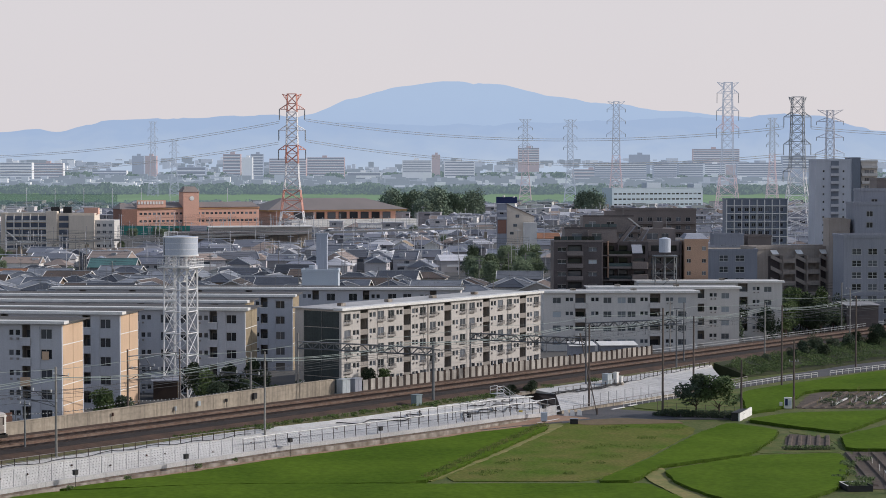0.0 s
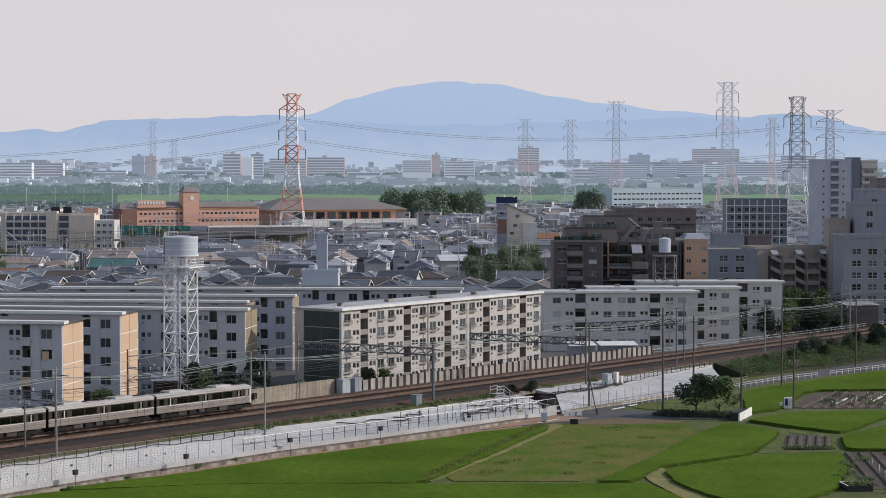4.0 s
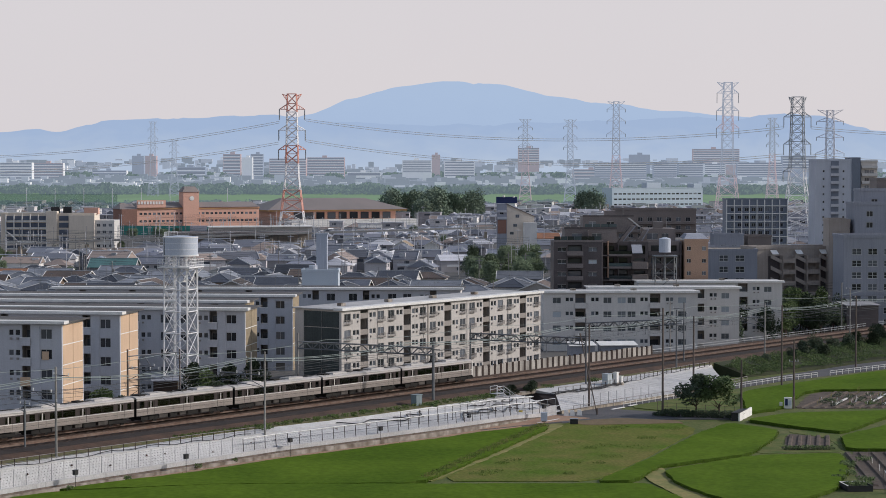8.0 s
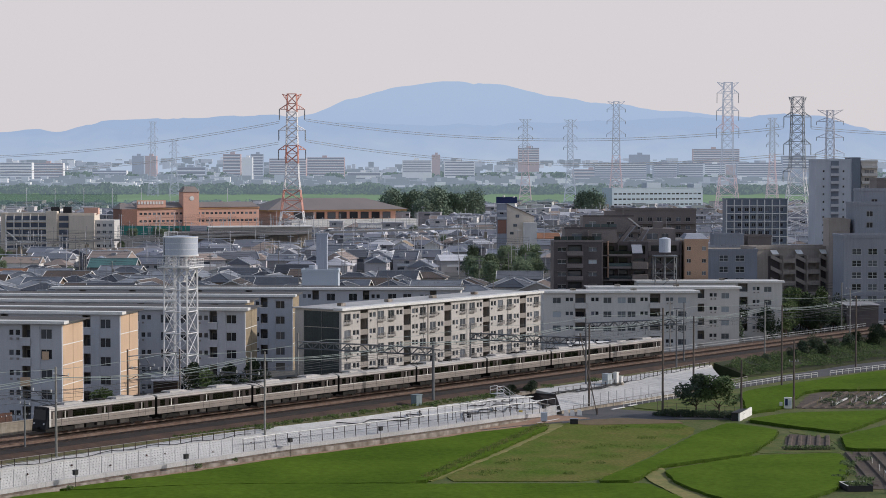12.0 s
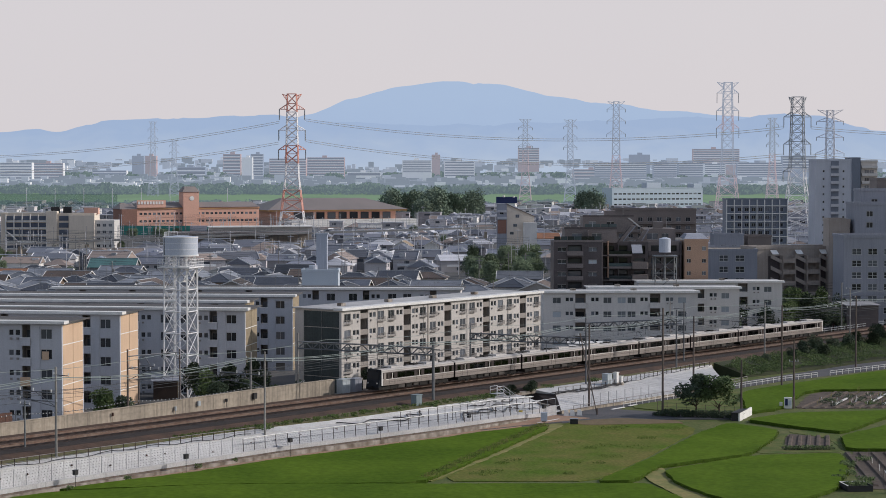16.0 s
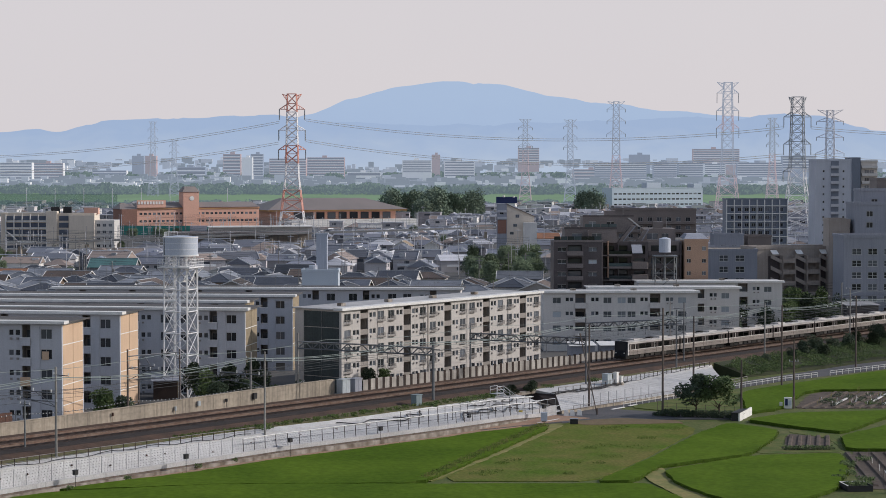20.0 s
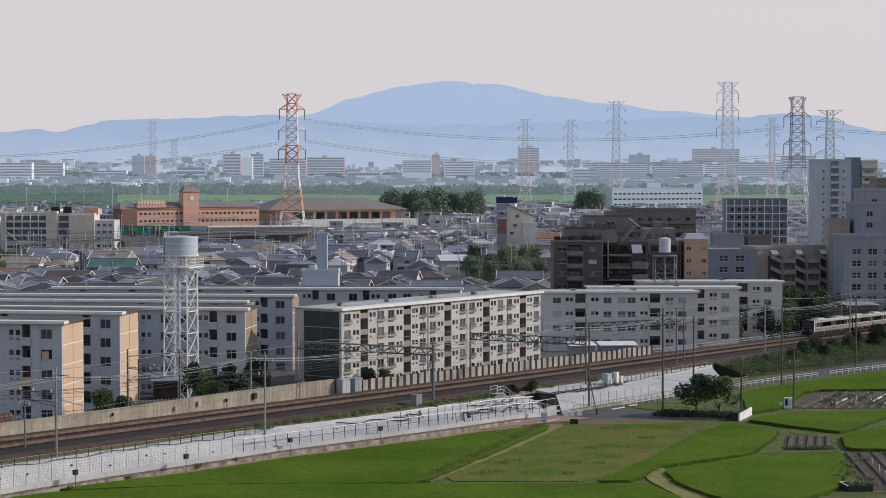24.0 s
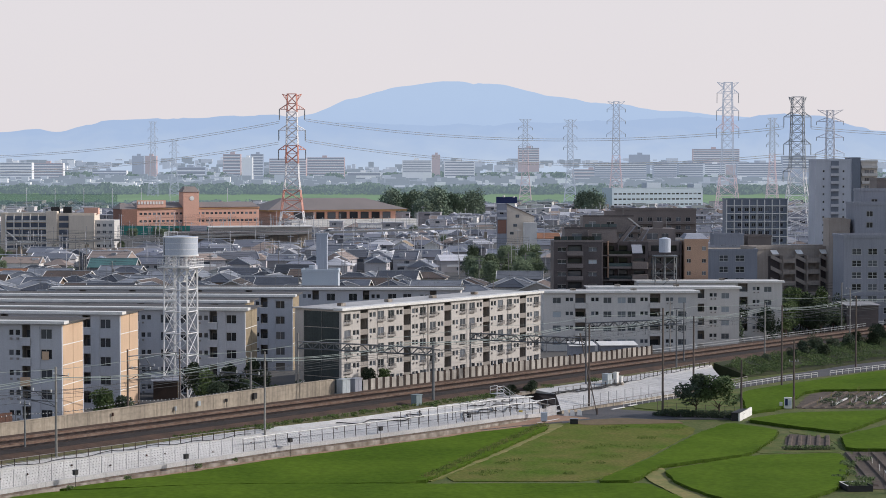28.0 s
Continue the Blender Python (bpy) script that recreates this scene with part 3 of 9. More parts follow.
# white bank: sloped block wall in panels, with a mortar top; open where the road runs under the line
def between(knots, s):
    for (a, va), (c, vc) in zip(knots, knots[1:]):
        if s <= c:
            return va + (vc - va) * max(0.0, (s - a) / (c - a))
    return knots[-1][1]


def top_n(s):
    return between([(-60, 11.7), (-7, 11.8), (3, 12.0), (13, 12.4), (23, 12.9), (36, 13.3), (60, 13.7), (80, 13.9), (92, 14.6), (100, 15.6), (114, 16.6), (126, 14.6), (140, 12.6), (155, 11.4), (186, 11.0)], s)


def foot_n(s):
    return between([(-60, 12.8), (-7, 13.0), (2, 13.4), (10, 14.1), (20, 14.9), (30, 15.7), (40, 17.5), (51, 19.4), (62, 21.1), (72, 21.3), (92, 21.2), (104, 21.8), (127, 23.2), (140, 23.4), (170, 21.0), (186, 20.0)], s)


def foot_z(s):
    return between([(-60, 1.3), (20, 1.35), (40, 1.5), (62, 1.6), (80, 1.3), (92, 0.6), (190, 0.4)], s)


def grass_n(s):
    """Where the weedy shoulder ends and the mortar begins."""
    return between([(-60, 10.8), (20, 10.9), (30, 11.4), (37, 11.9), (47, 12.9), (60, 13.2), (84, 13.2), (93, 11.2), (330, 10.9)], s)


def bank_top_z(s):
    return rail_z(s) - 1.7


def bank(s0, s1, skew=0.0, coursed=False):
    t = thing("block_bank", Matrix.Identity(4), "sloped white concrete block wall with a mortar crest" + (" laid in courses" if coursed else ""), "retaining wall", kind="structure")
    n_pan = int((s1 - s0) / 2.0)

    def face(s, v, out=0.0):
        """A point of the sloping face: v from 0 at the foot to 1 at the crest."""
        f = s - skew * (1 + 1.1 * (s - s0) / (s1 - s0)) * (1 - v)
        n = foot_n(f) * (1 - v) + top_n(s) * v + out
        return line_at(f, n, foot_z(f) * (1 - v) + bank_top_z(s) * v + out * 0.4)

    for i in range(n_pan):
        a, c = s0 + (s1 - s0) * i / n_pan + 0.004, s0 + (s1 - s0) * (i + 1) / n_pan - 0.004
        if coursed:
            a, c = a + 0.012, c - 0.012
            b = Build()
            for r in range(9):
                v0, v1 = r / 9 + 0.003, (r + 1) / 9 - 0.003
                o = 0.0
                b.hull([face(a, v0, -0.5), face(c, v0, -0.5), face(c, v1, -0.5), face(a, v1, -0.5)], [face(a, v0, o), face(c, v0, o), face(c, v1, o), face(a, v1, o)])
            part("panel", b, M_BANK, t)
            continue
        part("panel", Build().hull([face(a, 0, -0.8), face(c, 0, -0.8), face(c, 1, -0.8), face(a, 1, -0.8)], [face(a, 0), face(c, 0), face(c, 1), face(a, 1)]), M_BANK, t)
        dots = Build()
        for r in range(6):
            for k in range(4):
                u = a + (c - a) * (k + 0.25 + 0.4 * (r % 2)) / 4
                v = (r + 0.6) / 6.4
                du, dv = 0.09, 0.028
                dots.hull([face(u - du, v - dv), face(u + du, v - dv), face(u + du, v + dv), face(u - du, v + dv)],
                          [face(u - du * .5, v - dv * .5, 0.07), face(u + du * .5, v - dv * .5, 0.07), face(u + du * .5, v + dv * .5, 0.07), face(u - du * .5, v + dv * .5, 0.07)])
        part("knobs", dots, M_BANK_TOP, t)
    b = Build()
    k = int((s1 - s0) / 6) + 1
    for i in range(k):
        a, c = s0 + (s1 - s0) * i / k, s0 + (s1 - s0) * (i + 1) / k
        b.hull([line_at(u, n, bank_top_z(u) - 0.3) for u, n in ((a, grass_n(a)), (c, grass_n(c)), (c, top_n(c) + 0.08), (a, top_n(a) + 0.08))],
               [line_at(u, n, bank_top_z(u) + h) for u, n, h in ((a, grass_n(a), 0.55), (c, grass_n(c), 0.55), (c, top_n(c) + 0.08, 0.07), (a, top_n(a) + 0.08, 0.07))])
    part("crest", b, M_BANK_TOP, t)
    if coursed:
        b = Build()
        for i in range(12):
            a, c = s0 - skew + (s1 - s0 - skew) * i / 12, s0 - skew + (s1 - s0 - skew) * (i + 1) / 12
            q = [(a, foot_n(a) - 0.7), (c, foot_n(c) - 0.7), (c, foot_n(c) + 0.12), (a, foot_n(a) + 0.12)]
            b.hull([line_at(u, n, -0.2) for u, n in q], [line_at(u, n, foot_z(u) + 0.06) for u, n in q])
        part("footing", b, M_OLDWALL, t, "stained concrete footing")
    if skew:
        # end face turned from the sun, its shade painted near-black
        e = [face(s0, 0), face(s0, 1), line_at(s0, 11, bank_top_z(s0)), line_at(s0 - skew * 0.4, 11, 0.0)]
        sh = ALONG * 0.6
        part("end_wall", Build().hull([p - sh * 0.08 for p in e], [p + sh for p in e]), M_FENCE_POST, t, "concrete end wall painted dark as shade")


bank(-60, 94)
bank(101, 163, 7.0, True)

# foot of the bank: old kerb wall, then an earth path
t = thing("kerb_wall", Matrix.Identity(4), "old concrete kerb wall with a white ledge at the bank's foot", "kerb", kind="structure")


def kerb_course(a, c, n0, n1, z0, z1):
    """A length of kerb between n0 and n1 off the bank's foot, from z0 to z1; depths below the ledge count down from its top."""
    q = [(a, foot_n(a) + n0), (c, foot_n(c) + n0), (c, foot_n(c) + n1), (a, foot_n(a) + n1)]
    return Build().hull([line_at(u, n, z0 if z0 < 0 else foot_z(u) - z0) for u, n in q], [line_at(u, n, foot_z(u) - z1) for u, n in q])


for i in range(15):
    a, c = -60 + i * 10.0 + 0.015, -50 + i * 10.0 - 0.015
    part("ledge", kerb_course(a, c, -0.6, 0.35, 0.55, -0.04), M_BANK, t, "white painted ledge")
    part("base_course", kerb_course(a, c, -0.5, 0.28, 0.8, 0.56), M_KERB_DARK, t, "dark stained joint course")
    part("base_block", kerb_course(a, c, -0.5, 0.62, -0.2, 0.81), M_KERB, t)

# weeds from the ballast down to the mortar
b = Build()
for i in range(14):
    a, c = 18 + i * 5.5, 23.5 + i * 5.5
    q = [(a, 10.3), (c, 10.3), (c, grass_n(c) + 0.1), (a, grass_n(a) + 0.1)]
    b.hull([line(u, n, -3.0) for u, n in q], [line(u, n, -0.86 if n < 10.35 else -1.09) for u, n in q])
solid("weedy_slope", b, M_SHOULDER, "rough green weeds between ballast and white mortar", "grass", kind="structure")

b = Build()
for i in range(14):
    a, c = -60 + i * 10.0, -50 + i * 10.0
    q = [(a, foot_n(a) + 0.5), (c, foot_n(c) + 0.5), (c, foot_n(c) + 3.2), (a, foot_n(a) + 3.2)]
    b.hull([line_at(s, n, -0.3) for s, n in q], [line_at(s, n, 0.1) for s, n in q])
solid("earth_path", b, M_REDEARTH, "reddish bare earth path along the rice field", "path", kind="structure")

# road: along the line, under it and out between the fields
b = Build()
RW = [(70, 19.0, 22.5), (80, 20.0, 25.0), (92, 20.8, 29), (99, 21.4, 27.5), (108, 21.8, 24.3), (130, 22.5, 24.7), (160, 21.5, 26.6), (200, 24.0, 33.5), (260, 34, 43)]
for (a, n0, n1), (c, q0, q1) in zip(RW, RW[1:]):
    b.hull([line_at(a, n0, -0.2), line_at(c, q0, -0.2), line_at(c, q1, -0.2), line_at(a, n1, -0.2)],
           [line_at(a, n0, 0.14), line_at(c, q0, 0.14), line_at(c, q1, 0.14), line_at(a, n1, 0.14)])
b.hull([(18.5, 315.6, -0.2), (36, 320.0, -0.2), (47.5, 320.2, -0.2), (47.5, 323.5, -0.2), (29.0, 333.0, -0.2), (19, 326, -0.2)],
       [(18.5, 315.6, 0.12), (36, 320.0, 0.12), (47.5, 320.2, 0.12), (47.5, 323.5, 0.12), (29.0, 333.0, 0.12), (19, 326, 0.12)])
solid("road", b, M_ASPHALT, "narrow grey asphalt farm road beside the bank", "road", kind="structure")
b = Build()
b.hull([line_at(s, n, 0.1) for s, n in ((68, 18.8), (84, 20.6), (92, 21.6), (92, 28), (70, 22))], [line_at(s, n, 0.2) for s, n in ((68, 18.8), (84, 20.6), (92, 21.6), (92, 28), (70, 22))])
solid("paved_apron", b, M_REDEARTH, "reddish worn paving at the underpass", "pavement", kind="structure")
b = Build()
for s, n, l in ((104, 24.5, 4), (110, 24.2, 2.5), (82, 24.5, 6), (76, 21.5, 4), (70, 20.8, 5)):
    b.hull([line_at(s, n, 0.1), line_at(s + l, n, 0.1), line_at(s + l, n + 0.35, 0.1), line_at(s, n + 0.35, 0.1)],
           [line_at(s, n, 0.215), line_at(s + l, n, 0.215), line_at(s + l, n + 0.35, 0.215), line_at(s, n + 0.35, 0.215)])
solid("road_marking", b, M_WHITE, "worn white road paint", "road marking", kind="structure")

# underpass: a dark slab painted as the opening's shade, with deck and wing walls
t = thing("underpass", Matrix.Identity(4), "concrete road underpass painted dark inside, with white wing walls", "underpass", kind="structure")
q = [(94.2, 11.0), (101.0, 11.0), (101.0, 11.4), (94.2, 11.4)]
part("portal", Build().hull([line_at(s, n, 0) for s, n in q], [line_at(s, n, 2.3) for s, n in q]), M_DARKIN, t, "dark slab painted as shade under the line")
q = [(94.0, 10.6), (101.2, 10.6), (101.2, 11.8), (94.0, 11.8)]
part("deck", Build().hull([line_at(s, n, 2.3) for s, n in q], [line_at(s, n, bank_top_z(s) + 0.5) for s, n in q]), M_KERB, t)
q = [(93.6, 11.0), (94.1, 11.0), (93.0, 21.0), (92.4, 21.0)]
part("side_wall", Build().hull([line_at(s, n, 0) for s, n in q], [line_at(s, n, h) for (s, n), h in zip(q, (2.4, 2.4, 1.5, 1.5))]), M_KERB, t)
q = [(76.0, 18.6), (92.6, 21.0), (92.6, 21.3), (76.0, 18.9)]
part("wing_wall", Build().hull([line_at(s, n, 0) for s, n in q], [line_at(s, n, h) for (s, n), h in zip(q, (0.9, 1.7, 1.7, 0.9))]), M_BANK, t, "white painted wing wall")


# fence along the crest
def crest_fence(s0, s1, step, h, lean=0.0):
    t = thing("crest_fence", Matrix.Identity(4), "grey steel fence of thin posts along the bank", "fence")
    k = int((s1 - s0) / step)
    for i in range(k + 1):
        s = s0 + (s1 - s0) * i / k
        z, n = bank_top_z(s), top_n(s) - 0.1
        part("post", Build().beam(line_at(s, n, z - 0.05), line_at(s, n + lean, z + h), 0.055), M_FENCE_POST, t)
    for hh in (0.55, 0.98):
        k = int((s1 - s0) / 4)
        rail = [line_at(s, top_n(s) - 0.1, bank_top_z(s) + h * hh) for s in [s0 + (s1 - s0) * i / k for i in range(k + 1)]]
        part("rail", Build().string(rail, 0.03 if hh < 0.9 else 0.038), M_POLE_STEEL if hh < 0.9 else M_RAILING, t)
    b = Build()
    pts = []
    s = s0
    while s < s1:
        pts.append(line_at(s, top_n(s) + 0.05, bank_top_z(s) + 0.28 + 0.14 * math.sin(s * 0.8) + 0.12 * math.sin(s * 0.23)))
        s += 1.6
    b.string(pts, 0.05)
    part("cable", b, M_BOX_DARK, t, "sagging black cable")


crest_fence(-60, 29, 2.0, 1.1)
crest_fence(102, 162, 2.0, 1.1)

# slender battens down the bank face
t = thing("foot_fence", Matrix.Identity(4), "thin grey posts and pale rails before the white bank", "fence")
for i in range(72):
    s = -58 + 2.05 * i
    tall = 2.2 if s < 24 else 1.75
    part("post", Build().beam(line_at(s, foot_n(s) + 0.12, foot_z(s) - 0.1), line_at(s, foot_n(s) + (0.12 if s < 24 else 0.0), foot_z(s) + tall), 0.03 if s < 24 else 0.045), M_POLE_STEEL if s < 24 else M_FENCE_POST, t)
run = [line_at(24 + 3 * i, foot_n(24 + 3 * i), foot_z(24 + 3 * i) + 1.75) for i in range(22)]
part("rail", Build().string(run, 0.075), M_WHITE, t, "pale pipe handrail")
part("rail", Build().string([p - Vector((0, 0, 0.8)) for p in run], 0.035), M_POLE_STEEL, t)
part("rail", Build().string([line_at(55 + 3 * i, foot_n(55 + 3 * i) - 1.6, foot_z(55 + 3 * i) + 2.5) for i in range(12)], 0.075), M_WHITE, t, "pale pipe handrail")
for i in range(18):
    s = 55 + 1.9 * i
    part("post", Build().beam(line_at(s, foot_n(s) - 1.6, foot_z(s) + 0.3), line_at(s, foot_n(s) - 1.6, foot_z(s) + 2.5), 0.04), M_FENCE_POST, t)

# black hoses lying on the mortar
t = thing("drain_hose", Matrix.Identity(4), "thick black hoses lying over the white mortar", "hose")
for s0, s1, v0, v1, wave in ((46, 63, 0.95, 0.55, 0.12), (58, 66, 0.75, 0.9, 0.10), (68, 90, 0.25, 0.8, 0.16), (78, 93, 0.9, 0.95, 0.1), (72, 86, 0.5, 0.35, 0.12)):
    pts = []
    for i in range(25):
        s = s0 + (s1 - s0) * i / 24
        v = v0 + (v1 - v0) * i / 24 + wave * math.sin(i * 0.55 + s0)
        v = min(1.0, max(0.05, v))
        pts.append(line_at(s, foot_n(s) * (1 - v) + top_n(s) * v + 0.1, foot_z(s) * (1 - v) + bank_top_z(s) * v + 0.16))
    part("hose", Build().string(pts, 0.085, 6), M_BOX_DARK, t)

t = thing("foot_railing", Matrix.Identity(4), "weathered pinkish railing along the coursed bank", "fence")
run = []
for i in range(32):
    s = 97 + 1.9 * i
    p = line_at(s, foot_n(s) + 0.3, 0.1)
    run.append(p + Vector((0, 0, 1.1)))
    part("post", Build().beam(p, p + Vector((0, 0, 1.15)), 0.045), M_RAILING, t)
part("rail", Build().string(run, 0.045), M_RAILING, t)
part("rail", Build().string([p - Vector((0, 0, 0.5)) for p in run], 0.04), M_RAILING, t)

# far side: old concrete wall, then a panel fence, then a low white rail
t = thing("boundary_wall", Matrix.Identity(4), "stained weathered concrete wall behind the railway", "wall", kind="structure")
for i in range(22):
    a, c = -60 + 6 * i + 0.02, -54 + 6 * i - 0.02
    if c > 70.5:
        c = 70.5
    if a >= c:
        break
    hh = lambda s: 0.95 + 0.72 * smooth(s / 70)
    b = Build().hull([line(a, -6.9, -2.6), line(c, -6.9, -2.6), line(c, -6.6, -2.6), line(a, -6.6, -2.6)],
                     [line(a, -6.9, hh(a)), line(c, -6.9, hh(c)), line(c, -6.6, hh(c)), line(a, -6.6, hh(a))])
    part("panel", b, M_OLDWALL, t)
b = Build()
for i in range(13):
    a, c = -60 + 10 * i, -50 + 10 * i
    b.hull([line(a, -6.97, hh(a) - 0.02), line(c, -6.97, hh(c) - 0.02), line(c, -6.53, hh(c) - 0.02), line(a, -6.53, hh(a) - 0.02)],
           [line(a, -6.97, hh(a) + 0.1), line(c, -6.97, hh(c) + 0.1), line(c, -6.53, hh(c) + 0.1), line(a, -6.53, hh(a) + 0.1)])
part("coping", b, M_OLDWALL, t)

t = thing("panel_fence", Matrix.Identity(4), "beige concrete panel fence with dark rusty posts", "fence", kind="structure")
panel = Build().box(-0.66, 0.66, -0.05, 0.05, 0, 2.5).mesh("panel", [M_FENCE_PANEL])
post = Build().box(-0.28, 0.28, -0.14, 0.12, 0, 2.6).mesh("post", [M_FENCE_POST])
FENCE_0, FENCE_1, FENCE_STEP = 78.5, 172.0, 1.9
k = int((FENCE_1 - FENCE_0) / FENCE_STEP)
for i in range(k):
    s = FENCE_0 + FENCE_STEP * i
    p = line(s, -6.6, -1.45 + 0.12 * math.sin(i * 0.9))
    part("panel", panel, None, t, at=pose(p.x, p.y, p.z, 0, 0, TRACK_TURN))
    p = line(s + FENCE_STEP / 2, -6.62, -1.45)
    part("post", post, None, t, at=pose(p.x, p.y, p.z, 0, 0, TRACK_TURN))

t = thing("line_side_rail", Matrix.Identity(4), "low white steel rail beside the track", "fence")
for i in range(40):
    s = 172 + i * 3.6
    part("post", Build().beam(line(s, -7.2, -1.5), line(s, -7.2, 0.2), 0.035), M_FRAME, t)
for h in (0.3, -0.2):
    part("rail", sweep(Build(), [(-7.22, h - 0.17), (-7.22, h - 0.10), (-7.18, h - 0.10), (-7.18, h - 0.17)], 170, 316), M_FRAME, t)

# white road fence
t = thing("road_fence", Matrix.Identity(4), "white steel railing along the farm road", "fence")


def road_n(s):
    for (a, _, n1), (c, _, q1) in zip(RW, RW[1:]):
        if a <= s <= c:
            return n1 + (q1 - n1) * (s - a) / (c - a) + 0.3
    return 30


s = 108.0
prev = None
while s < 255:
    if not 172 < s < 174.5:
        p = line_at(s, road_n(s), 0.1)
        part("post", Build().beam(p, p + Vector((0, 0, 0.95)), 0.042), M_WHITE, t)
        if prev is not None and s - prev[0] < 3:
            for h in (0.55, 0.92):
                part("rail", Build().beam(prev[1] + Vector((0, 0, h)), p + Vector((0, 0, h)), 0.032), M_WHITE, t)
        prev = (s, p)
    s += 2.0


# ---- masts, gantries and wires ----
def mast(p, h, r, material, label, arms=()):
    t = thing("line_mast", Matrix.Translation(p), label, "mast", "masts along the railway")
    part("pole", Build().tube((0, 0, -1.5), (0, 0, h), r, 8, r2=r * 0.8), material, t)
    for z, reach, back in arms:
        a = ACROSS
        part("arm", Build().beam(a * -reach + Vector((0, 0, z)), a * back + Vector((0, 0, z)), 0.055), M_TRUSS, t)
        for w in (-reach + 0.05, back - 0.05):
            part("insulator", Build().tube(a * w + Vector((0, 0, z)), a * w + Vector((0, 0, z + 0.35)), 0.07, 6), M_INSULATOR, t)
    return t


def gantry(pa, pb, za, zb, depth=1.0, label="lattice steel gantry over both tracks"):
    """Truss beam between two masts, from pa at height za to pb at zb."""
    t = thing("gantry", Matrix.Translation(pa), label, "gantry", "gantries over the railway")
    a, c = Vector((0, 0, za - pa.z)), pb - pa
    c.z = zb - pa.z
    up = Vector((0, 0, depth))
    side = (c - a).normalized().cross(Vector((0, 0, 1))) * 0.25
    for h, o in ((0, 1), (0, -1), (1, 1), (1, -1)):
        part("chord", Build().beam(a + up * h + side * o, c + up * h + side * o, 0.095), M_TRUSS, t)
    k = max(6, int((c - a).length / 1.1))
    for o in (1, -1):
        b = Build()
        for i in range(k):
            p, q = a.lerp(c, i / k), a.lerp(c, (i + 1) / k)
            b.beam(p + side * o + up * (i % 2), q + side * o + up * ((i + 1) % 2), 0.072)
            b.beam(p + side * o, p + side * o + up, 0.045)
        part("lacing", b, M_TRUSS, t)
    for i in (0.36, 0.66):
        p = a.lerp(c, i)
        part("dropper", Build().beam(p, p - Vector((0, 0, 1.6)), 0.05).tube(p - Vector((0, 0, 1.6)), p - Vector((0, 0, 1.2)), 0.1, 6), M_TRUSS, t)
    return t


pA, pB = line(61.8, -6.9, -0.9), line(74.8, 9.8, -0.9)
mast(pA, 10.5, 0.20, M_POLE, "grey concrete mast at the gantry's end")
mast(pB, 9.3, 0.24, M_TRUSS, "dark steel mast at the gantry's end", ((8.0, 1.4, 1.4),))
gantry(pA, pB, pA.z + 8.1, pB.z + 7.1, 1.1)
pC, pD = line(108.5, -6.9, -0.9), line(116, 12.2, -2.5)
mast(pC, 9.3, 0.17, M_TRUSS, "dark steel mast at the gantry's end")
mast(pD, 11.2, 0.16, M_TRUSS, "dark steel mast at the gantry's end", ((9.4, 1.6, 1.2),))
gantry(pC, pD, pC.z + 6.8, pD.z + 8.0, 1.1)
pE, pF = line(146.5, -6.9, -0.9), line(150.5, 10.5, -0.9)
mast(pE, 9.5, 0.17, M_TRUSS, "dark steel mast at the gantry's end")
mast(pF, 10.8, 0.17, M_TRUSS, "dark steel mast at the gantry's end", ((8.6, 1.4, 1.2),))
gantry(pE, pF, pE.z + 6.7, pF.z + 8.0, 1.0)
mast(line(-6.1, 11.1, -0.6), 10.6, 0.17, M_POLE, "pale concrete mast with a crossarm", ((9.6, 0.4, 2.3), (6.2, 6.5, 0.2)))
mast(line(24.8, -7.2, -0.6), 9.9, 0.16, M_POLE_RUST, "rust-brown steel mast behind the track", ((7.4, -6.0, 0.3),))
mast(line(28.0, -8.2, -0.6), 8.3, 0.15, M_POLE_RUST, "rust-brown steel mast behind the track", ((7.4, -3.0, 0.3),))
mast(line(-6.4, 5.8, -0.5), 6.0, 0.13, M_POLE_STEEL, "grey steel post between the tracks", ((5.5, 0.9, 0.9),))


def bracket(s, n, z, reach, label):
    """Hinged cantilever from a mast out over a track, with raking stays and insulators."""
    p = line(s, n)
    t = thing("cantilever", Matrix.Translation(p), label, "cantilever", "cantilevers over the tracks")
    way = ACROSS * (1 if reach > 0 else -1)
    w = abs(reach)
    up = Vector((0, 0, 1))
    part("top_tube", Build().beam(up * z, way * w + up * z, 0.07), M_TRUSS, t)
    part("stay", Build().beam(up * (z - 1.7), way * w * 0.55 + up * z, 0.05), M_TRUSS, t)
    part("stay", Build().beam(up * (z - 1.7), way * w * 0.92 + up * (z - 0.9), 0.05), M_TRUSS, t)
    part("steady_arm", Build().beam(way * w * 0.92 + up * (z - 0.9), way * w + up * (z - 1.3), 0.035), M_TRUSS, t)
    for k in (0.12, 0.6, 0.95):
        part("insulator", Build().tube(way * w * k + up * (z + 0.04), way * w * k + up * (z + 0.42), 0.09, 6), M_INSULATOR, t)
    return t


bracket(-6.1, 11.1, 6.7, -6.8, "dark steel cantilever on the concrete mast")
bracket(30.6, 13.4, 6.4, -8.6, "dark steel cantilever on the concrete mast")
bracket(24.8, -7.2, 6.6, 7.4, "dark steel cantilever on the rusty mast")
bracket(159.2, 7.2, 6.6, -3.2, "dark steel cantilever on the slim mast")
bracket(187.7, 9.8, 6.4, -5.6, "dark steel cantilever on the grey mast")
bracket(228, 9.8, 6.6, -5.6, "dark steel cantilever on the grey mast")
bracket(181, -8.2, 6.4, 7.6, "dark steel cantilever on the grey mast")
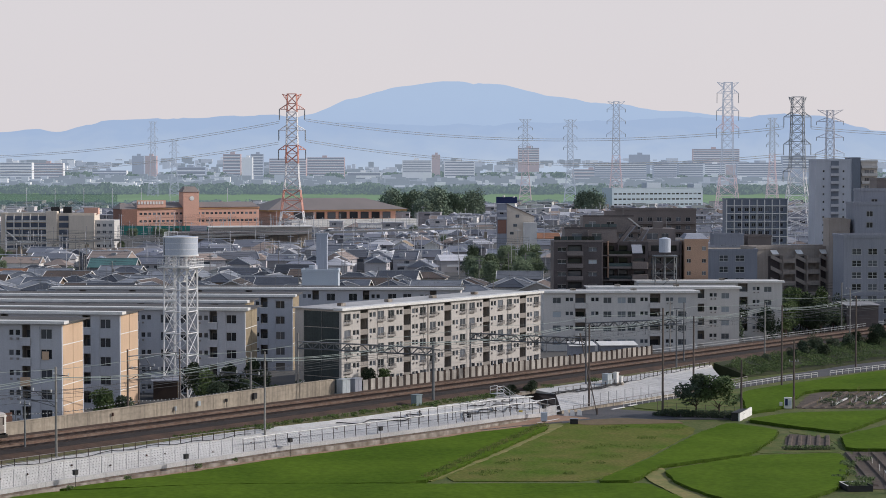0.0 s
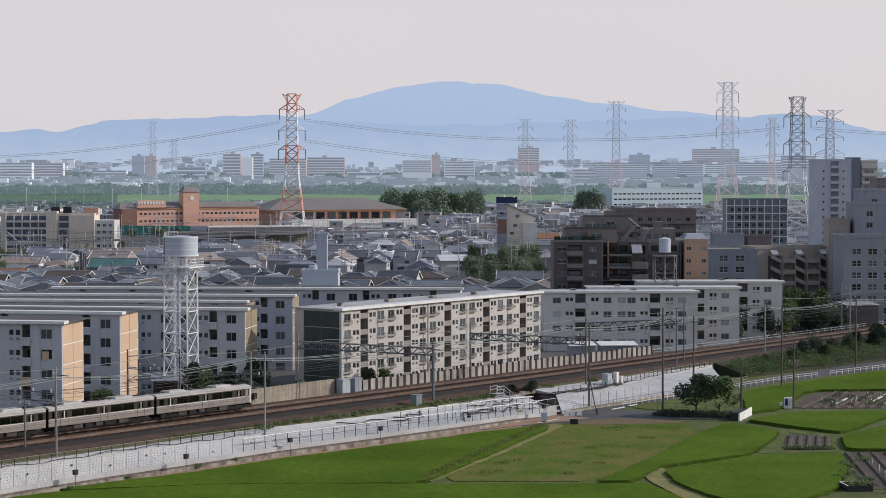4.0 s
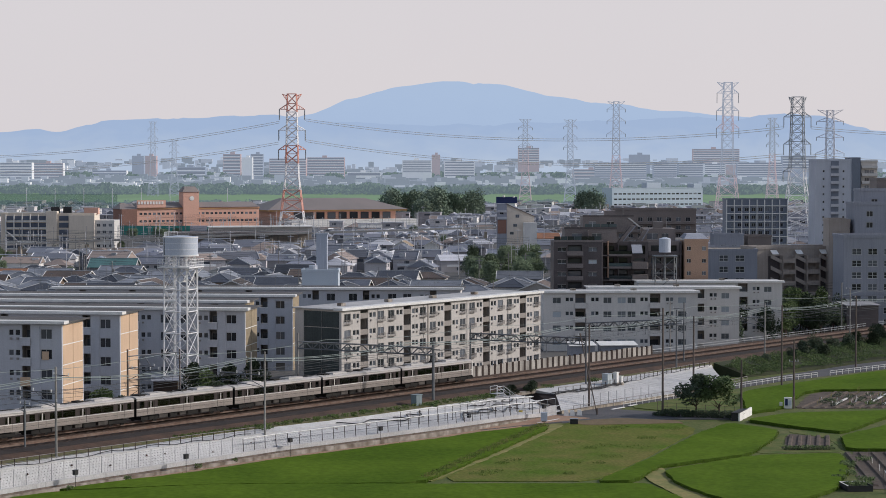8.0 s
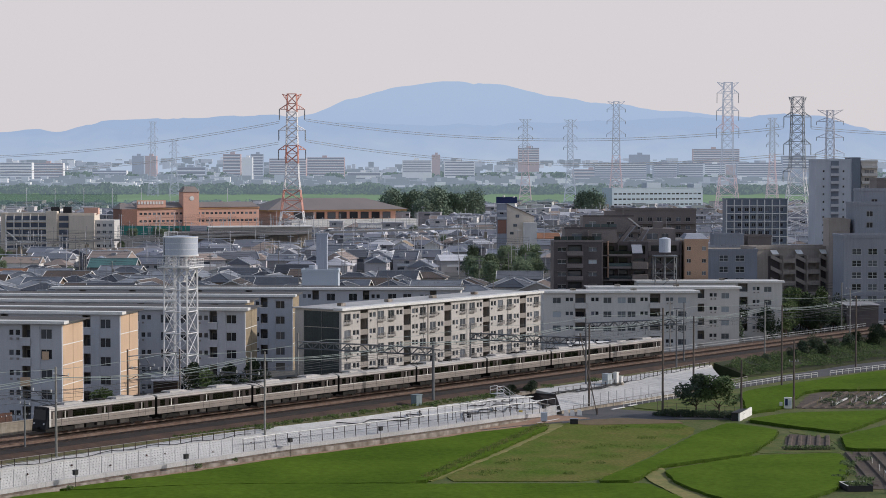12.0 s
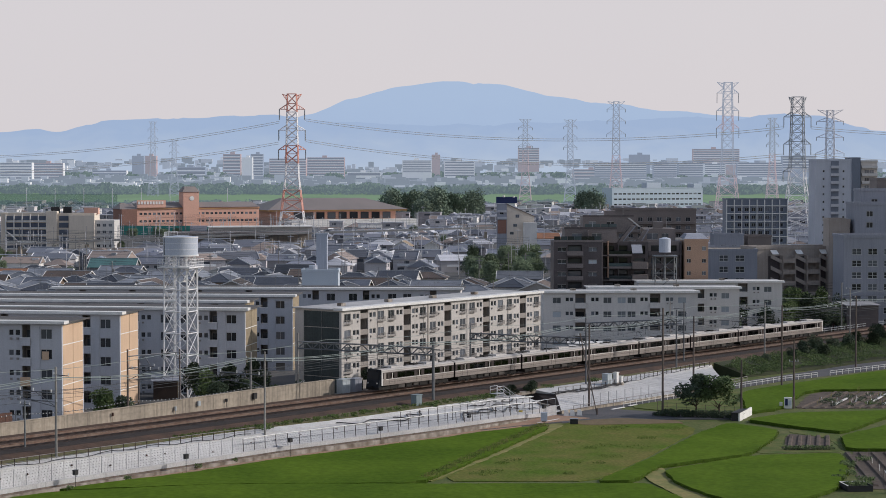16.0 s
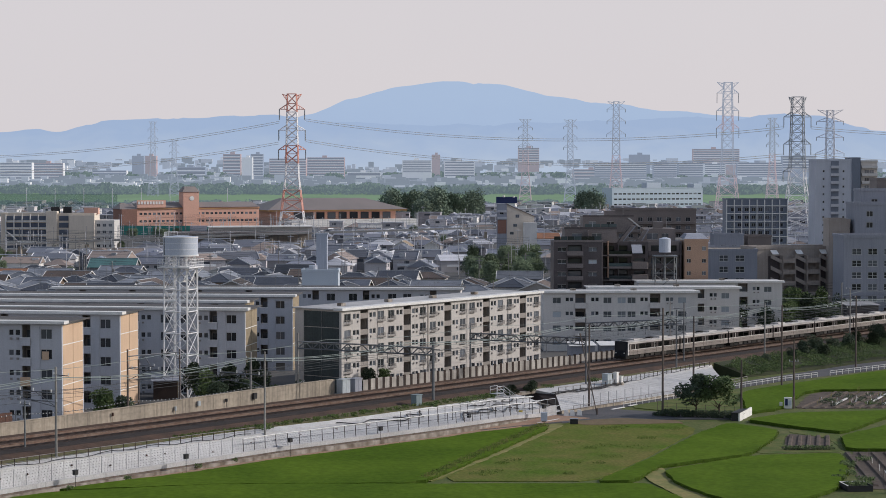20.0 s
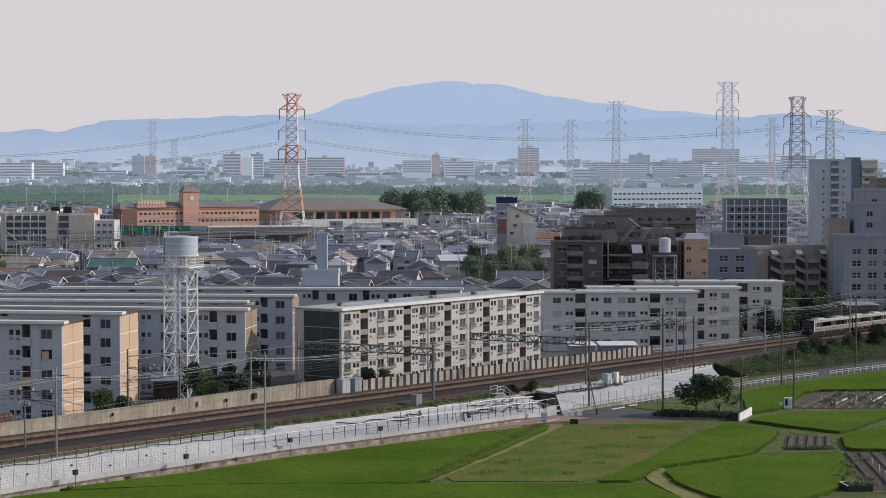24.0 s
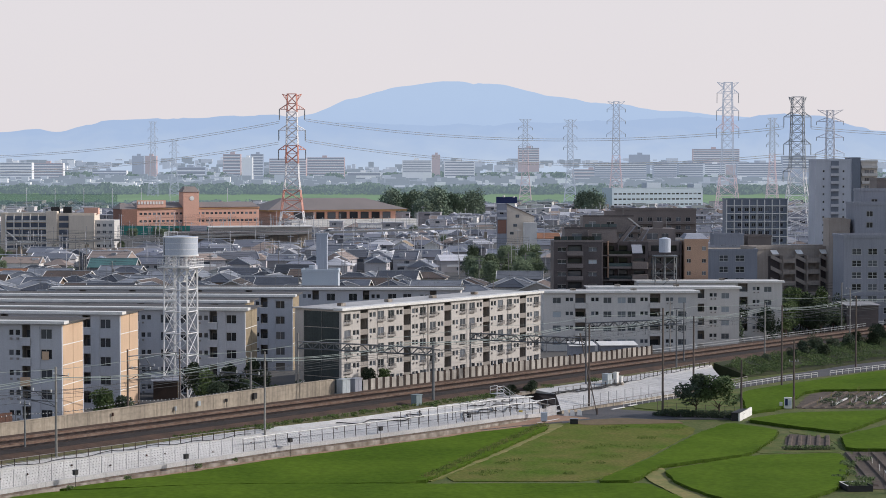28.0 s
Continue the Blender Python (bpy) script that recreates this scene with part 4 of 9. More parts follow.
# bar between the rusty masts, run on towards the wall's far end
t = thing("cross_beam", Matrix.Identity(4), "dark steel beam tying the rusty masts together", "beam")
pa, pb = line(24.8, -7.2, 8.3), line(38.0, -9.6, 8.0)
part("beam", Build().beam(pa, pb, 0.08), M_TRUSS, t)
for k in (0.3, 0.62, 0.9):
    q = pa.lerp(pb, k)
    part("stay", Build().beam(q, q + ALONG * 1.6 - Vector((0, 0, 1.9)), 0.05), M_TRUSS, t)
mast(line(51.5, -7.6, -0.6), 7.8, 0.20, M_POLE, "pale concrete pole behind the wall", ((6.8, 0.9, 0.9),))
mast(line(38.0, -9.6, -0.6), 9.0, 0.14, M_POLE_RUST, "rust-brown steel mast behind the track", ((7.6, 0.6, 0.6),))
# beaded signal wire over the wall
t = thing("signal_wire", Matrix.Identity(4), "dark wire with white beads strung along the wall", "wire", "overhead wires")
run = []
for a, c in zip((-24, 4.0, 24.8, 51.5), (4.0, 24.8, 51.5, 64.0)):
    run += sag(line(a, -7.4, 1.9), line(c, -7.4, 1.9), 0.45, 34)
part("wire", Build().string(run, 0.03), M_WIRE_DARK, t)
b = Build()
for q in run[::1]:
    b.box(q.x - 0.06, q.x + 0.06, q.y - 0.06, q.y + 0.06, q.z - 0.07, q.z + 0.07)
tagged(part("beads", b, M_INSULATOR, t), kind="stuff")
mast(line(4.0, -7.4, -0.6), 2.9, 0.07, M_POLE_STEEL, "thin steel post behind the wall")
# fittings on the railway wall
for s, z, w, h, m in ((38.6, 0.2, 0.5, 0.7, M_BOX_GREY), (44.6, 0.3, 0.25, 0.45, M_BOX_DARK), (51.0, 0.2, 0.8, 0.9, M_BOX_DARK), (21.0, 0.2, 0.2, 0.5, M_RUSTPANEL), (33.6, -0.1, 0.2, 0.6, M_BOX_GREY)):
    p = line(s, -6.42, z)
    t = thing("junction_box", pose(p.x, p.y, p.z, 0, 0, TRACK_TURN), "small weathered box fixed to the railway wall", "box", "boxes on the wall")
    part("body", Build().box(-w / 2, w / 2, -0.2, 0.05, 0, h), m, t)
    part("conduit", Build().beam((0, -0.05, -0.9), (0, -0.05, 0), 0.04), m, t)
# dark board fence behind the wall
t = thing("board_fence", Matrix.Identity(4), "dark brown board fence behind the railway wall", "fence")
for i in range(14):
    p = line(-3.0 + i * 0.62, -9.6, -1.2)
    part("board", Build().box(-0.28, 0.28, -0.03, 0.03, 0, 3.1), M_RUSTPANEL, t, at=pose(p.x, p.y, p.z, 0, 0, TRACK_TURN))
mast(line(30.6, 13.4, -0.6), 10.3, 0.15, M_POLE, "pale concrete mast with a short crossarm", ((9.0, 1.5, 1.5),))
mast(line(159.2, 7.2, -0.6), 11.4, 0.14, M_TRUSS, "slim dark steel mast by the track", ((9.2, 1.4, 0.8),))
mast(line(187.7, 9.8, -0.6), 10.0, 0.16, M_POLE, "grey concrete mast by the track", ((8.6, 5.0, 1.2),))
mast(line(181, -8.2, -0.6), 10.0, 0.15, M_POLE, "grey concrete mast behind the track", ((8.6, -3.0, 0.8),))
mast(line(228, 9.8, -0.6), 11.5, 0.16, M_POLE, "grey concrete mast by the track", ((9.6, 5.0, 1.2),))
mast(line(262, -8, -0.6), 11.0, 0.16, M_POLE, "grey concrete mast behind the track", ((9.6, -2.0, 1.2),))


def road_pole(x, y, z, h, label, arms=()):
    t = thing("utility_pole", Matrix.Translation((x, y, z)), label, "utility pole", "utility poles by the fields")
    part("pole", Build().tube((0, 0, -0.4), (0, 0, h), 0.19, 8, r2=0.13), M_POLE_RUST, t)
    for zz, w in arms:
        part("crossarm", Build().beam((-w, 0.15, zz), (w, 0.15, zz), 0.06), M_POLE_STEEL, t)
        for k in (-w, 0.3, w):
            part("insulator", Build().tube((k, 0.15, zz), (k, 0.15, zz + 0.3), 0.07, 6), M_INSULATOR, t)
    return t


road_pole(24.0, 333.0, 0, 14.2, "tall dark utility pole by the underpass", ((13.0, 0.9),))
t = road_pole(24.8, 325.9, 0, 1.2, "slanting stay post by the utility pole")
part("stay", Build().tube((0, 0, 0), (-2.6, 3.0, 13.0), 0.10, 6), M_POLE_RUST, t)
road_pole(35.2, 324.8, 0, 17.4, "tall dark utility pole by the field road", ((16.2, 0.8),))
road_pole(45.4, 367.5, 0, 13.0, "dark utility pole beside the bank", ((12.0, 0.8),))
road_pole(48.6, 330.2, 0, 8.6, "short dark utility pole beside the tree")
road_pole(61.3, 367.0, 0, 15.0, "slim dark utility pole beside the road", ((14.0, 0.9),))
road_pole(58.0, 335.2, 0, 11.4, "dark utility pole with a transformer", ((7.8, 0.7),))
road_pole(82.0, 403.0, 0, 14.5, "dark utility pole beside the hedge", ((13.4, 0.9), (12.4, 0.9)))

# wires: contact and catenary over each track, feeders on the mast tops
for n, h, r, m, d in ((0, 5.1, 0.022, M_WIRE_DARK, 0.0), (0, 6.0, 0.028, M_WIRE_DARK, 0.55), (4.85, 5.1, 0.022, M_WIRE_DARK, 0.0), (4.85, 6.0, 0.028, M_WIRE_DARK, 0.55),
                      (9.6, 8.6, 0.035, M_WIRE, 0.8), (10.6, 8.6, 0.035, M_WIRE, 0.85), (11.3, 8.4, 0.033, M_WIRE, 0.9), (-6.4, 8.2, 0.03, M_WIRE, 0.7), (-7.2, 5.0, 0.03, M_WIRE_DARK, 0.6)):
    t = thing("overhead_wire", Matrix.Identity(4), "thin weathered overhead wire along the railway", "wire", "overhead wires")
    stops = [-60, -6, 31, 68, 113, 150, 188, 228, 270, 320]
    run = [line(stops[0], n, h)]
    for a, c in zip(stops, stops[1:]):
        run += sag(line(a, n, h), line(c, n, h), d, 8)[1:]
    part("wire", Build().string(run, r, 4), m, t)
    if h > 5.5 and h < 6.5:
        b = Build()
        for a, c in zip(stops, stops[1:]):
            for i in range(1, 8):
                s = a + (c - a) * i / 8
                b.beam(line(s, n, 5.1), line(s, n, h - d * 4 * (i / 8) * (1 - i / 8)), 0.014)
        part("droppers", b, M_WIRE_DARK, t)


# ---- the train: eight cars, three doors a side ----
CAR, GAP = 20.0, 0.5
DOORS = (-7.0, 0.2, 7.2)


def ring(x, sec):
    return [(x, y, z) for y, z in sec]


def bogie_meshes():
    b = Build().box(-1.7, 1.7, -1.2, 1.2, 0.32, 0.8)
    b.box(-0.3, 0.3, -1.25, 1.25, 0.5, 0.85)
    w = Build()
    w.tube((0, -1.05, 0.43), (0, -0.92, 0.43), 0.43, 12)
    w.tube((0, 0.92, 0.43), (0, 1.05, 0.43), 0.43, 12)
    w.tube((0, -1, 0.43), (0, 1, 0.43), 0.08, 6)
    return b.mesh("bogie", [M_TRAIN_DARK]), w.mesh("wheelset", [M_TRAIN_DARK])


def side_shell(b, y, L):
    """One flank: lower panel, stripe, cant rail; y is the outer face."""
    s = 1 if y > 0 else -1
    y0, y1 = (y - 0.07, y) if s > 0 else (y, y + 0.07)
    o = 0.004
    b.box(-L, L, y0, y1, 1.00, 1.50, 0)
    b.box(-L, L, y0 + o * s, y1 - o * s, 1.50, 1.53, 4)
    b.box(-L, L, y0, y1, 1.53, 1.90, 0)
    b.box(-L, L, y0 - o * (s < 0), y1 + o * (s > 0), 1.90, 2.00, 2)
    b.box(-L, L, y0, y1, 2.00, 2.08, 1)
    b.box(-L, L, y0, y1, 2.92, 3.06, 1)
    b.box(-L, L, y0 - o * (s < 0), y1 + o * (s > 0), 3.06, 3.34, 3)
    b.box(-L, L, *((y1, y1 + 0.05) if s > 0 else (y0 - 0.05, y0)), 3.32, 3.38, 5)


def train_cars():
    L = CAR / 2 - GAP / 2
    bogie, wheel = bogie_meshes()
    shells = {}
    b = Build()
    for y in (-1.475, 1.475):
        side_shell(b, y, L)
        y0, y1 = (y - 0.07, y) if y > 0 else (y, y + 0.07)
        # doors, then windows: a single one at each end, a pair of long ones between doors
        holes = [(d - 0.66, d + 0.66) for d in DOORS] + [(-L + 0.55, DOORS[0] - 1.25), (DOORS[2] + 1.25, L - 0.55)]
        for a, c in ((DOORS[0], DOORS[1]), (DOORS[1], DOORS[2])):
            m = (a + c) / 2
            holes += [(a + 1.35, m - 0.04), (m + 0.04, c - 1.35)]
        holes.sort()
        x = -L
        for h0, h1 in holes:
            b.box(x, h0, y0, y1, 2.08, 2.92, 1)
            x = h1
        b.box(x, L, y0, y1, 2.08, 2.92, 1)
        # grab rails and steps below the doors
        for d in DOORS:
            b.box(d - 0.70, d - 0.66, *((y1, y1 + 0.012) if y > 0 else (y0 - 0.012, y0)), 1.1, 2.92, 4)
            b.box(d + 0.66, d + 0.70, *((y1, y1 + 0.012) if y > 0 else (y0 - 0.012, y0)), 1.1, 2.92, 4)
    b.box(-L, -L + 0.08, -1.40, 1.40, 1.05, 3.3, 4)
    b.box(L - 0.08, L, -1.40, 1.40, 1.05, 3.3, 4)
    b.box(-L, L, -1.40, 1.40, 0.96, 1.1, 4)
    body = b.mesh("body", [M_TRAIN_LOW, M_TRAIN_BROWN, M_TRAIN_STRIPE, M_TRAIN, M_TRAIN_DARK, M_TRAIN_ROOF])
    roof = Build()
    sec = [(-1.475, 3.36), (1.475, 3.36), (1.40, 3.47), (1.22, 3.55), (0.8, 3.62), (0.3, 3.655), (-0.3, 3.655), (-0.8, 3.62), (-1.22, 3.55), (-1.40, 3.47)]
    roof.hull(ring(-L, sec), ring(L, sec))
    for i in range(9):
        x = -L + 1.2 + i * 2.1
        roof.box(x, x + 0.05, -1.0, 1.0, 3.60, 3.67)
    roof = roof.mesh("roof", [M_TRAIN_ROOF])
    walkway = Build().box(-L + 0.4, L - 0.4, -0.35, 0.35, 3.655, 3.70).mesh("roof_walkway", [M_TRAIN_DARK])
    aircon = Build().hull([(x, y, 3.6) for x, y in ((-1.75, -0.95), (1.75, -0.95), (1.75, 0.95), (-1.75, 0.95))], [(x, y, 3.84) for x, y in ((-1.6, -0.8), (1.6, -0.8), (1.6, 0.8), (-1.6, 0.8))])
    aircon.box(-1.1, -0.3, -0.45, 0.45, 3.84, 3.88).box(0.3, 1.1, -0.45, 0.45, 3.84, 3.88)
    aircon = aircon.mesh("air_conditioner", [M_TRAIN_ROOF])
    roof_box = Build().box(-0.6, 0.6, -0.5, 0.5, 3.62, 3.86).mesh("roof_box", [M_TRAIN_DARK])
    leaf = Build().box(-0.30, 0.30, -0.02, 0.02, 1.10, 1.98, 0)
    leaf.box(-0.30, 0.30, -0.024, 0.024, 1.90, 2.0, 2)
    leaf.box(-0.30, -0.14, -0.02, 0.02, 2.0, 2.92, 1).box(0.14, 0.30, -0.02, 0.02, 2.0, 2.92, 1).box(-0.14, 0.14, -0.02, 0.02, 2.84, 2.92, 1)
    leaf = leaf.mesh("door_leaf", [M_TRAIN_LOW, M_TRAIN_BROWN, M_TRAIN_STRIPE])
    post = Build().box(-0.055, 0.055, -0.03, 0.03, 1.98, 2.94).mesh("door_edge", [M_TRAIN_STRIPE])
    door_glass = Build().box(-0.15, 0.15, -0.012, 0.012, 2.0, 2.86).mesh("door_glass", [M_TRAIN_GLASS])
    seats = Build()
    x = -L + 1.0
    while x < L - 1.0:
        if all(abs(x - d) > 1.2 for d in DOORS):
            for y in (-0.85, 0.85):
                seats.box(x - 0.08, x + 0.08, y - 0.45, y + 0.45, 1.1, 2.20, 0).box(x - 0.10, x + 0.10, y - 0.42, y + 0.42, 2.20, 2.42, 1)
        x += 0.92
    seats.box(-L + 0.1, L - 0.1, -1.38, 1.38, 3.2, 3.3, 2)
    seats = seats.mesh("seats", [M_TRAIN_BROWN, M_TRAIN_STRIPE, M_TRAIN])
    gear = []
    for x, w, h, light in ((-4.3, 1.7, 0.56, 1), (-2.3, 1.5, 0.64, 0), (-0.4, 1.3, 0.5, 1), (1.6, 2.2, 0.62, 0), (4.1, 1.8, 0.56, 1)):
        gear.append(Build().box(x - w / 2, x + w / 2, -1.30, 1.30, 0.96 - h, 0.96).box(x - w / 2 + 0.1, x + w / 2 - 0.1, -1.33, 1.33, 1.02 - h, 0.82).mesh("equipment_box", [M_TRAIN_GEAR if light else M_TRAIN_DARK]))
    gangway = Build().box(-0.32, 0.32, -0.95, 0.95, 1.05, 3.3).mesh("gangway", [M_BOX_DARK])
    panto = Build()
    panto.box(-0.8, 0.8, -0.8, 0.8, 3.72, 3.78)
    for y in (-0.6, 0.6):
        panto.beam((-0.7, y, 3.78), (0.5, y * 0.8, 4.3), 0.04).beam((0.5, y * 0.8, 4.3), (-0.2, y * 0.6, 5.0), 0.03)
        panto.tube((-0.6, y, 3.62), (-0.6, y, 3.74), 0.1, 6).tube((0.6, y, 3.62), (0.6, y, 3.74), 0.1, 6)
    panto.beam((-0.2, -0.9, 5.02), (-0.2, 0.9, 5.02), 0.05).beam((0.0, -0.9, 5.02), (0.0, 0.9, 5.02), 0.04)
    panto = panto.mesh("pantograph", [M_TRAIN_DARK])
    panes = {}
    for h0, h1 in holes:
        w = round((h1 - h0) / 2 + 0.02, 3)
        if w not in panes:
            pb = Build().box(-w, w, -0.012, 0.012, 2.06, 2.94, 0)
            if w > 1.0:
                pb.box(-w, w, -0.02, 0.02, 2.70, 2.73, 1)
            panes[w] = pb.mesh("window", [M_TRAIN_GLASS, M_TRAIN_DARK])
    cars = []
    for i in range(8):
        end = i in (0, 7)
        t = thing("train_car", Matrix.Identity(4), "stainless commuter train car with a brown window band" + (" and driver's cab" if end else ""), "train car", "cars of the train")
        part("body", body, None, t, "beige steel body with a brown window band")
        part("roof", roof, None, t, "pale grey roof")
        part("roof_walkway", walkway, None, t)
        tagged(part("seats", seats, None, t, "brown seats with white head covers"), kind="stuff")
        for x in (-4.9, 4.6):
            part("air_conditioner", aircon, None, t, "cream roof air conditioner", at=pose(x, 0, 0))
        part("roof_box", roof_box, None, t, at=pose(0.6, 0, 0))
        for y in (-1.44, 1.44):
            for h0, h1 in holes:
                m = (h0 + h1) / 2
                if any(abs(m - d) < 0.1 for d in DOORS):
                    if y > 0:
                        continue
                    for sx in (-0.335, 0.335):
                        d = part("door_leaf", leaf, None, t, at=pose(m + sx, y * 1.012, 0))
                        part("door_glass", door_glass, None, d)
                    part("door_edge", post, None, t, "pale door edge", at=pose(m, y * 1.02, 0))
                elif y < 0:
                    part("window", panes[round((h1 - h0) / 2 + 0.02, 3)], None, t, at=pose(m, y, 0))
        far = Build()
        for h0, h1 in holes:
            far.box(h0 - 0.02, h1 + 0.02, 1.43, 1.45, 2.06, 2.94)
        part("far_glazing", far, M_TRAIN_GLASS, t)
        for x in (-6.9, 6.9):
            g = part("bogie", bogie, None, t, at=pose(x, 0, 0))
            for k in (-1.05, 1.05):
                part("wheelset", wheel, None, g, at=pose(k, 0, 0))
        for g in gear:
            part("equipment_box", g, None, t)
        if i % 2 == 1 and i < 7:
            part("pantograph", panto, None, t, at=pose(-7.9, 0, 0))
        if i < 7:
            part("gangway", gangway, None, t, at=pose(-CAR / 2, 0, 0))
        if end:
            f = 1 if i == 0 else -1
            d = 0.30 if i == 0 else 0.55
            low = [(f * L, -1.40, 0.75), (f * (L + d), -1.25, 0.75), (f * (L + d), 1.25, 0.75), (f * L, 1.40, 0.75)]
            high = [(f * L, -1.38, 3.58), (f * (L + 0.12), -1.15, 3.58), (f * (L + 0.12), 1.15, 3.58), (f * L, 1.38, 3.58)]
            if f < 0:
                low.reverse(), high.reverse()
            part("cab_front", Build().hull(low, high), M_CAB, t, "dark blue-black cab front")
            e, g = 0.12 + (d - 0.12) * 0.575, 0.12 + (d - 0.12) * 0.117
            w = [(f * (L + e - 0.02), -1.12, 1.95), (f * (L + e + 0.03), -1.12, 1.95), (f * (L + e + 0.03), 1.12, 1.95), (f * (L + e - 0.02), 1.12, 1.95)]
            u = [(f * (L + g - 0.02), -1.05, 3.25), (f * (L + g + 0.03), -1.05, 3.25), (f * (L + g + 0.03), 1.05, 3.25), (f * (L + g - 0.02), 1.05, 3.25)]
            if f < 0:
                w.reverse(), u.reverse()
            part("windscreen", Build().hull(w, u), M_CAB_GLASS, t, "dark windscreen")
            part("coupler", Build().box(*sorted((f * L, f * (L + 0.95))), -0.18, 0.18, 0.72, 1.0), M_TRAIN_DARK, t)
            part("corner_post", Build().box(*sorted((f * (L - 0.25), f * (L + 0.04))), -1.50, -1.41, 1.0, 3.34), M_TRAIN_STRIPE, t, "pale corner post")
            part("skirt", Build().box(*sorted((f * (L - 1.2), f * (L + 0.5))), -1.28, 1.28, 0.35, 0.78), M_TRAIN_DARK, t)
            part("cab_door", Build().box(*sorted((f * (L - 0.55), f * (L - 1.15))), -1.50, -1.47, 1.1, 2.95), M_TRAIN_LOW, t)
            part("destination_sign", Build().box(*sorted((f * (L + 0.10), f * (L + 0.24))), -0.5, 0.5, 3.28, 3.5), M_BOX_DARK, t)
            for y in (-0.9, 0.9):
                part("headlight", Build().tube((f * (L + d - 0.3), y, 1.42), (f * (L + d - 0.02), y, 1.42), 0.13, 8), M_INSULATOR, t)
        cars.append(t)
    return cars


CARS = train_cars()


# ---- buildings ----
def window_meshes():
    """Frame and pane pairs of the sizes that the town uses, each lying in the plane y = 0."""
    made = {}
    for key, w, h, split, pane in (("paired", 2.3, 1.5, 1, M_GLASS), ("small", 0.75, 0.85, 0, M_GLASS), ("wide", 1.75, 1.25, 1, M_CURTAIN), ("large", 1.7, 1.45, 1, M_GLASS), ("tall", 0.9, 1.5, 0, M_GLASS), ("band", 3.2, 1.5, 2, M_GLASS)):
        f = Build()
        if key == "paired":
            f.box(-w / 2 - 0.1, w / 2 + 0.1, -0.24, -0.03, -0.1, 0.02).box(-w / 2, w / 2, -0.12, -0.03, h * 0.42, h * 0.42 + 0.08)
            f.box(-0.06, 0.06, -0.12, -0.03, 0.06, h - 0.06).box(w / 2 - 0.08, w / 2, -0.12, -0.03, 0.06, h - 0.06).box(-w / 2, -w / 2 + 0.08, -0.12, -0.03, 0.06, h - 0.06)
        f.box(-w / 2, w / 2, -0.03, 0.05, 0, 0.06).box(-w / 2, w / 2, -0.03, 0.05, h - 0.06, h)
        f.box(-w / 2, -w / 2 + 0.06, -0.03, 0.05, 0.06, h - 0.06).box(w / 2 - 0.06, w / 2, -0.03, 0.05, 0.06, h - 0.06)
        for i in range(split):
            x = -w / 2 + w * (i + 1) / (split + 1)
            f.box(x - 0.03, x + 0.03, -0.02, 0.05, 0.06, h - 0.06)
        p = Build().box(-w / 2 + 0.05, w / 2 - 0.05, 0.01, 0.03, 0.05, h - 0.05)
        made[key] = (f.mesh("window_frame", [M_FRAME]), p.mesh("pane", [pane]), w, h)
        both = Build()
        both.add(f.v, f.f, 0).add(p.v, p.f, 1)
        GLAZED[key] = both.mesh("window", [M_FRAME, pane])
    return made


GLAZED = {}
WINDOWS = window_meshes()
GRILLE = Build()
GRILLE.box(-0.85, 0.85, -0.38, -0.34, 0.72, 0.77).box(-0.85, 0.85, -0.38, -0.34, 0.0, 0.05)
for gx in range(12):
    GRILLE.box(-0.85 + gx * 0.155, -0.82 + gx * 0.155, -0.38, -0.34, 0.05, 0.72)
GRILLE.box(-0.85, -0.81, -0.36, 0, 0.72, 0.77).box(0.81, 0.85, -0.36, 0, 0.72, 0.77).box(-0.85, 0.85, -0.36, 0, 0, 0.04)
GRILLE = GRILLE.mesh("balcony_grille", [M_RAILING])
VENT = Build().box(-0.17, 0.17, -0.16, 0, 0, 0.3).mesh("vent_hood", [M_RAILING])


def put_window(parent, key, m, plain=False):
    f, p, w, h = WINDOWS[key]
    if plain:
        return part("window", GLAZED[key], None, parent, at=m)
    ob = part("window", f, None, parent, at=m)
    part("pane", p, None, ob)
    return ob


def facade(b, length, storeys, sh, z0, holes, y0=0.0, thick=0.25, m=0):
    """A wall in the plane y = y0 with holes (centre, width, sill, height) on each storey."""
    holes = sorted(holes)
    for k in range(storeys):
        z = z0 + k * sh
        x = 0.0
        for c, w, sill, h in holes:
            if c - w / 2 > x + 0.001:
                b.box(x, c - w / 2, y0, y0 + thick, z, z + sh, m)
            if sill > 0.01:
                b.box(c - w / 2, c + w / 2, y0, y0 + thick, z, z + sill, m)
            if sill + h < sh - 0.01:
                b.box(c - w / 2, c + w / 2, y0, y0 + thick, z + sill + h, z + sh, m)
            x = c + w / 2
        if x < length - 0.001:
            b.box(x, length, y0, y0 + thick, z, z + sh, m)


def bays(length, bay, start, items):
    """items (offset, key) repeated in each bay, those that fit."""
    out, x = [], start
    while x < length:
        for o, key in items:
            if 0.8 < x + o < length - 0.8:
                out.append((x + o, key))
        x += bay
    return out


SILL = {"small": 1.35, "wide": 0.95, "large": 0.85, "tall": 0.9, "band": 0.8, "paired": 0.85}


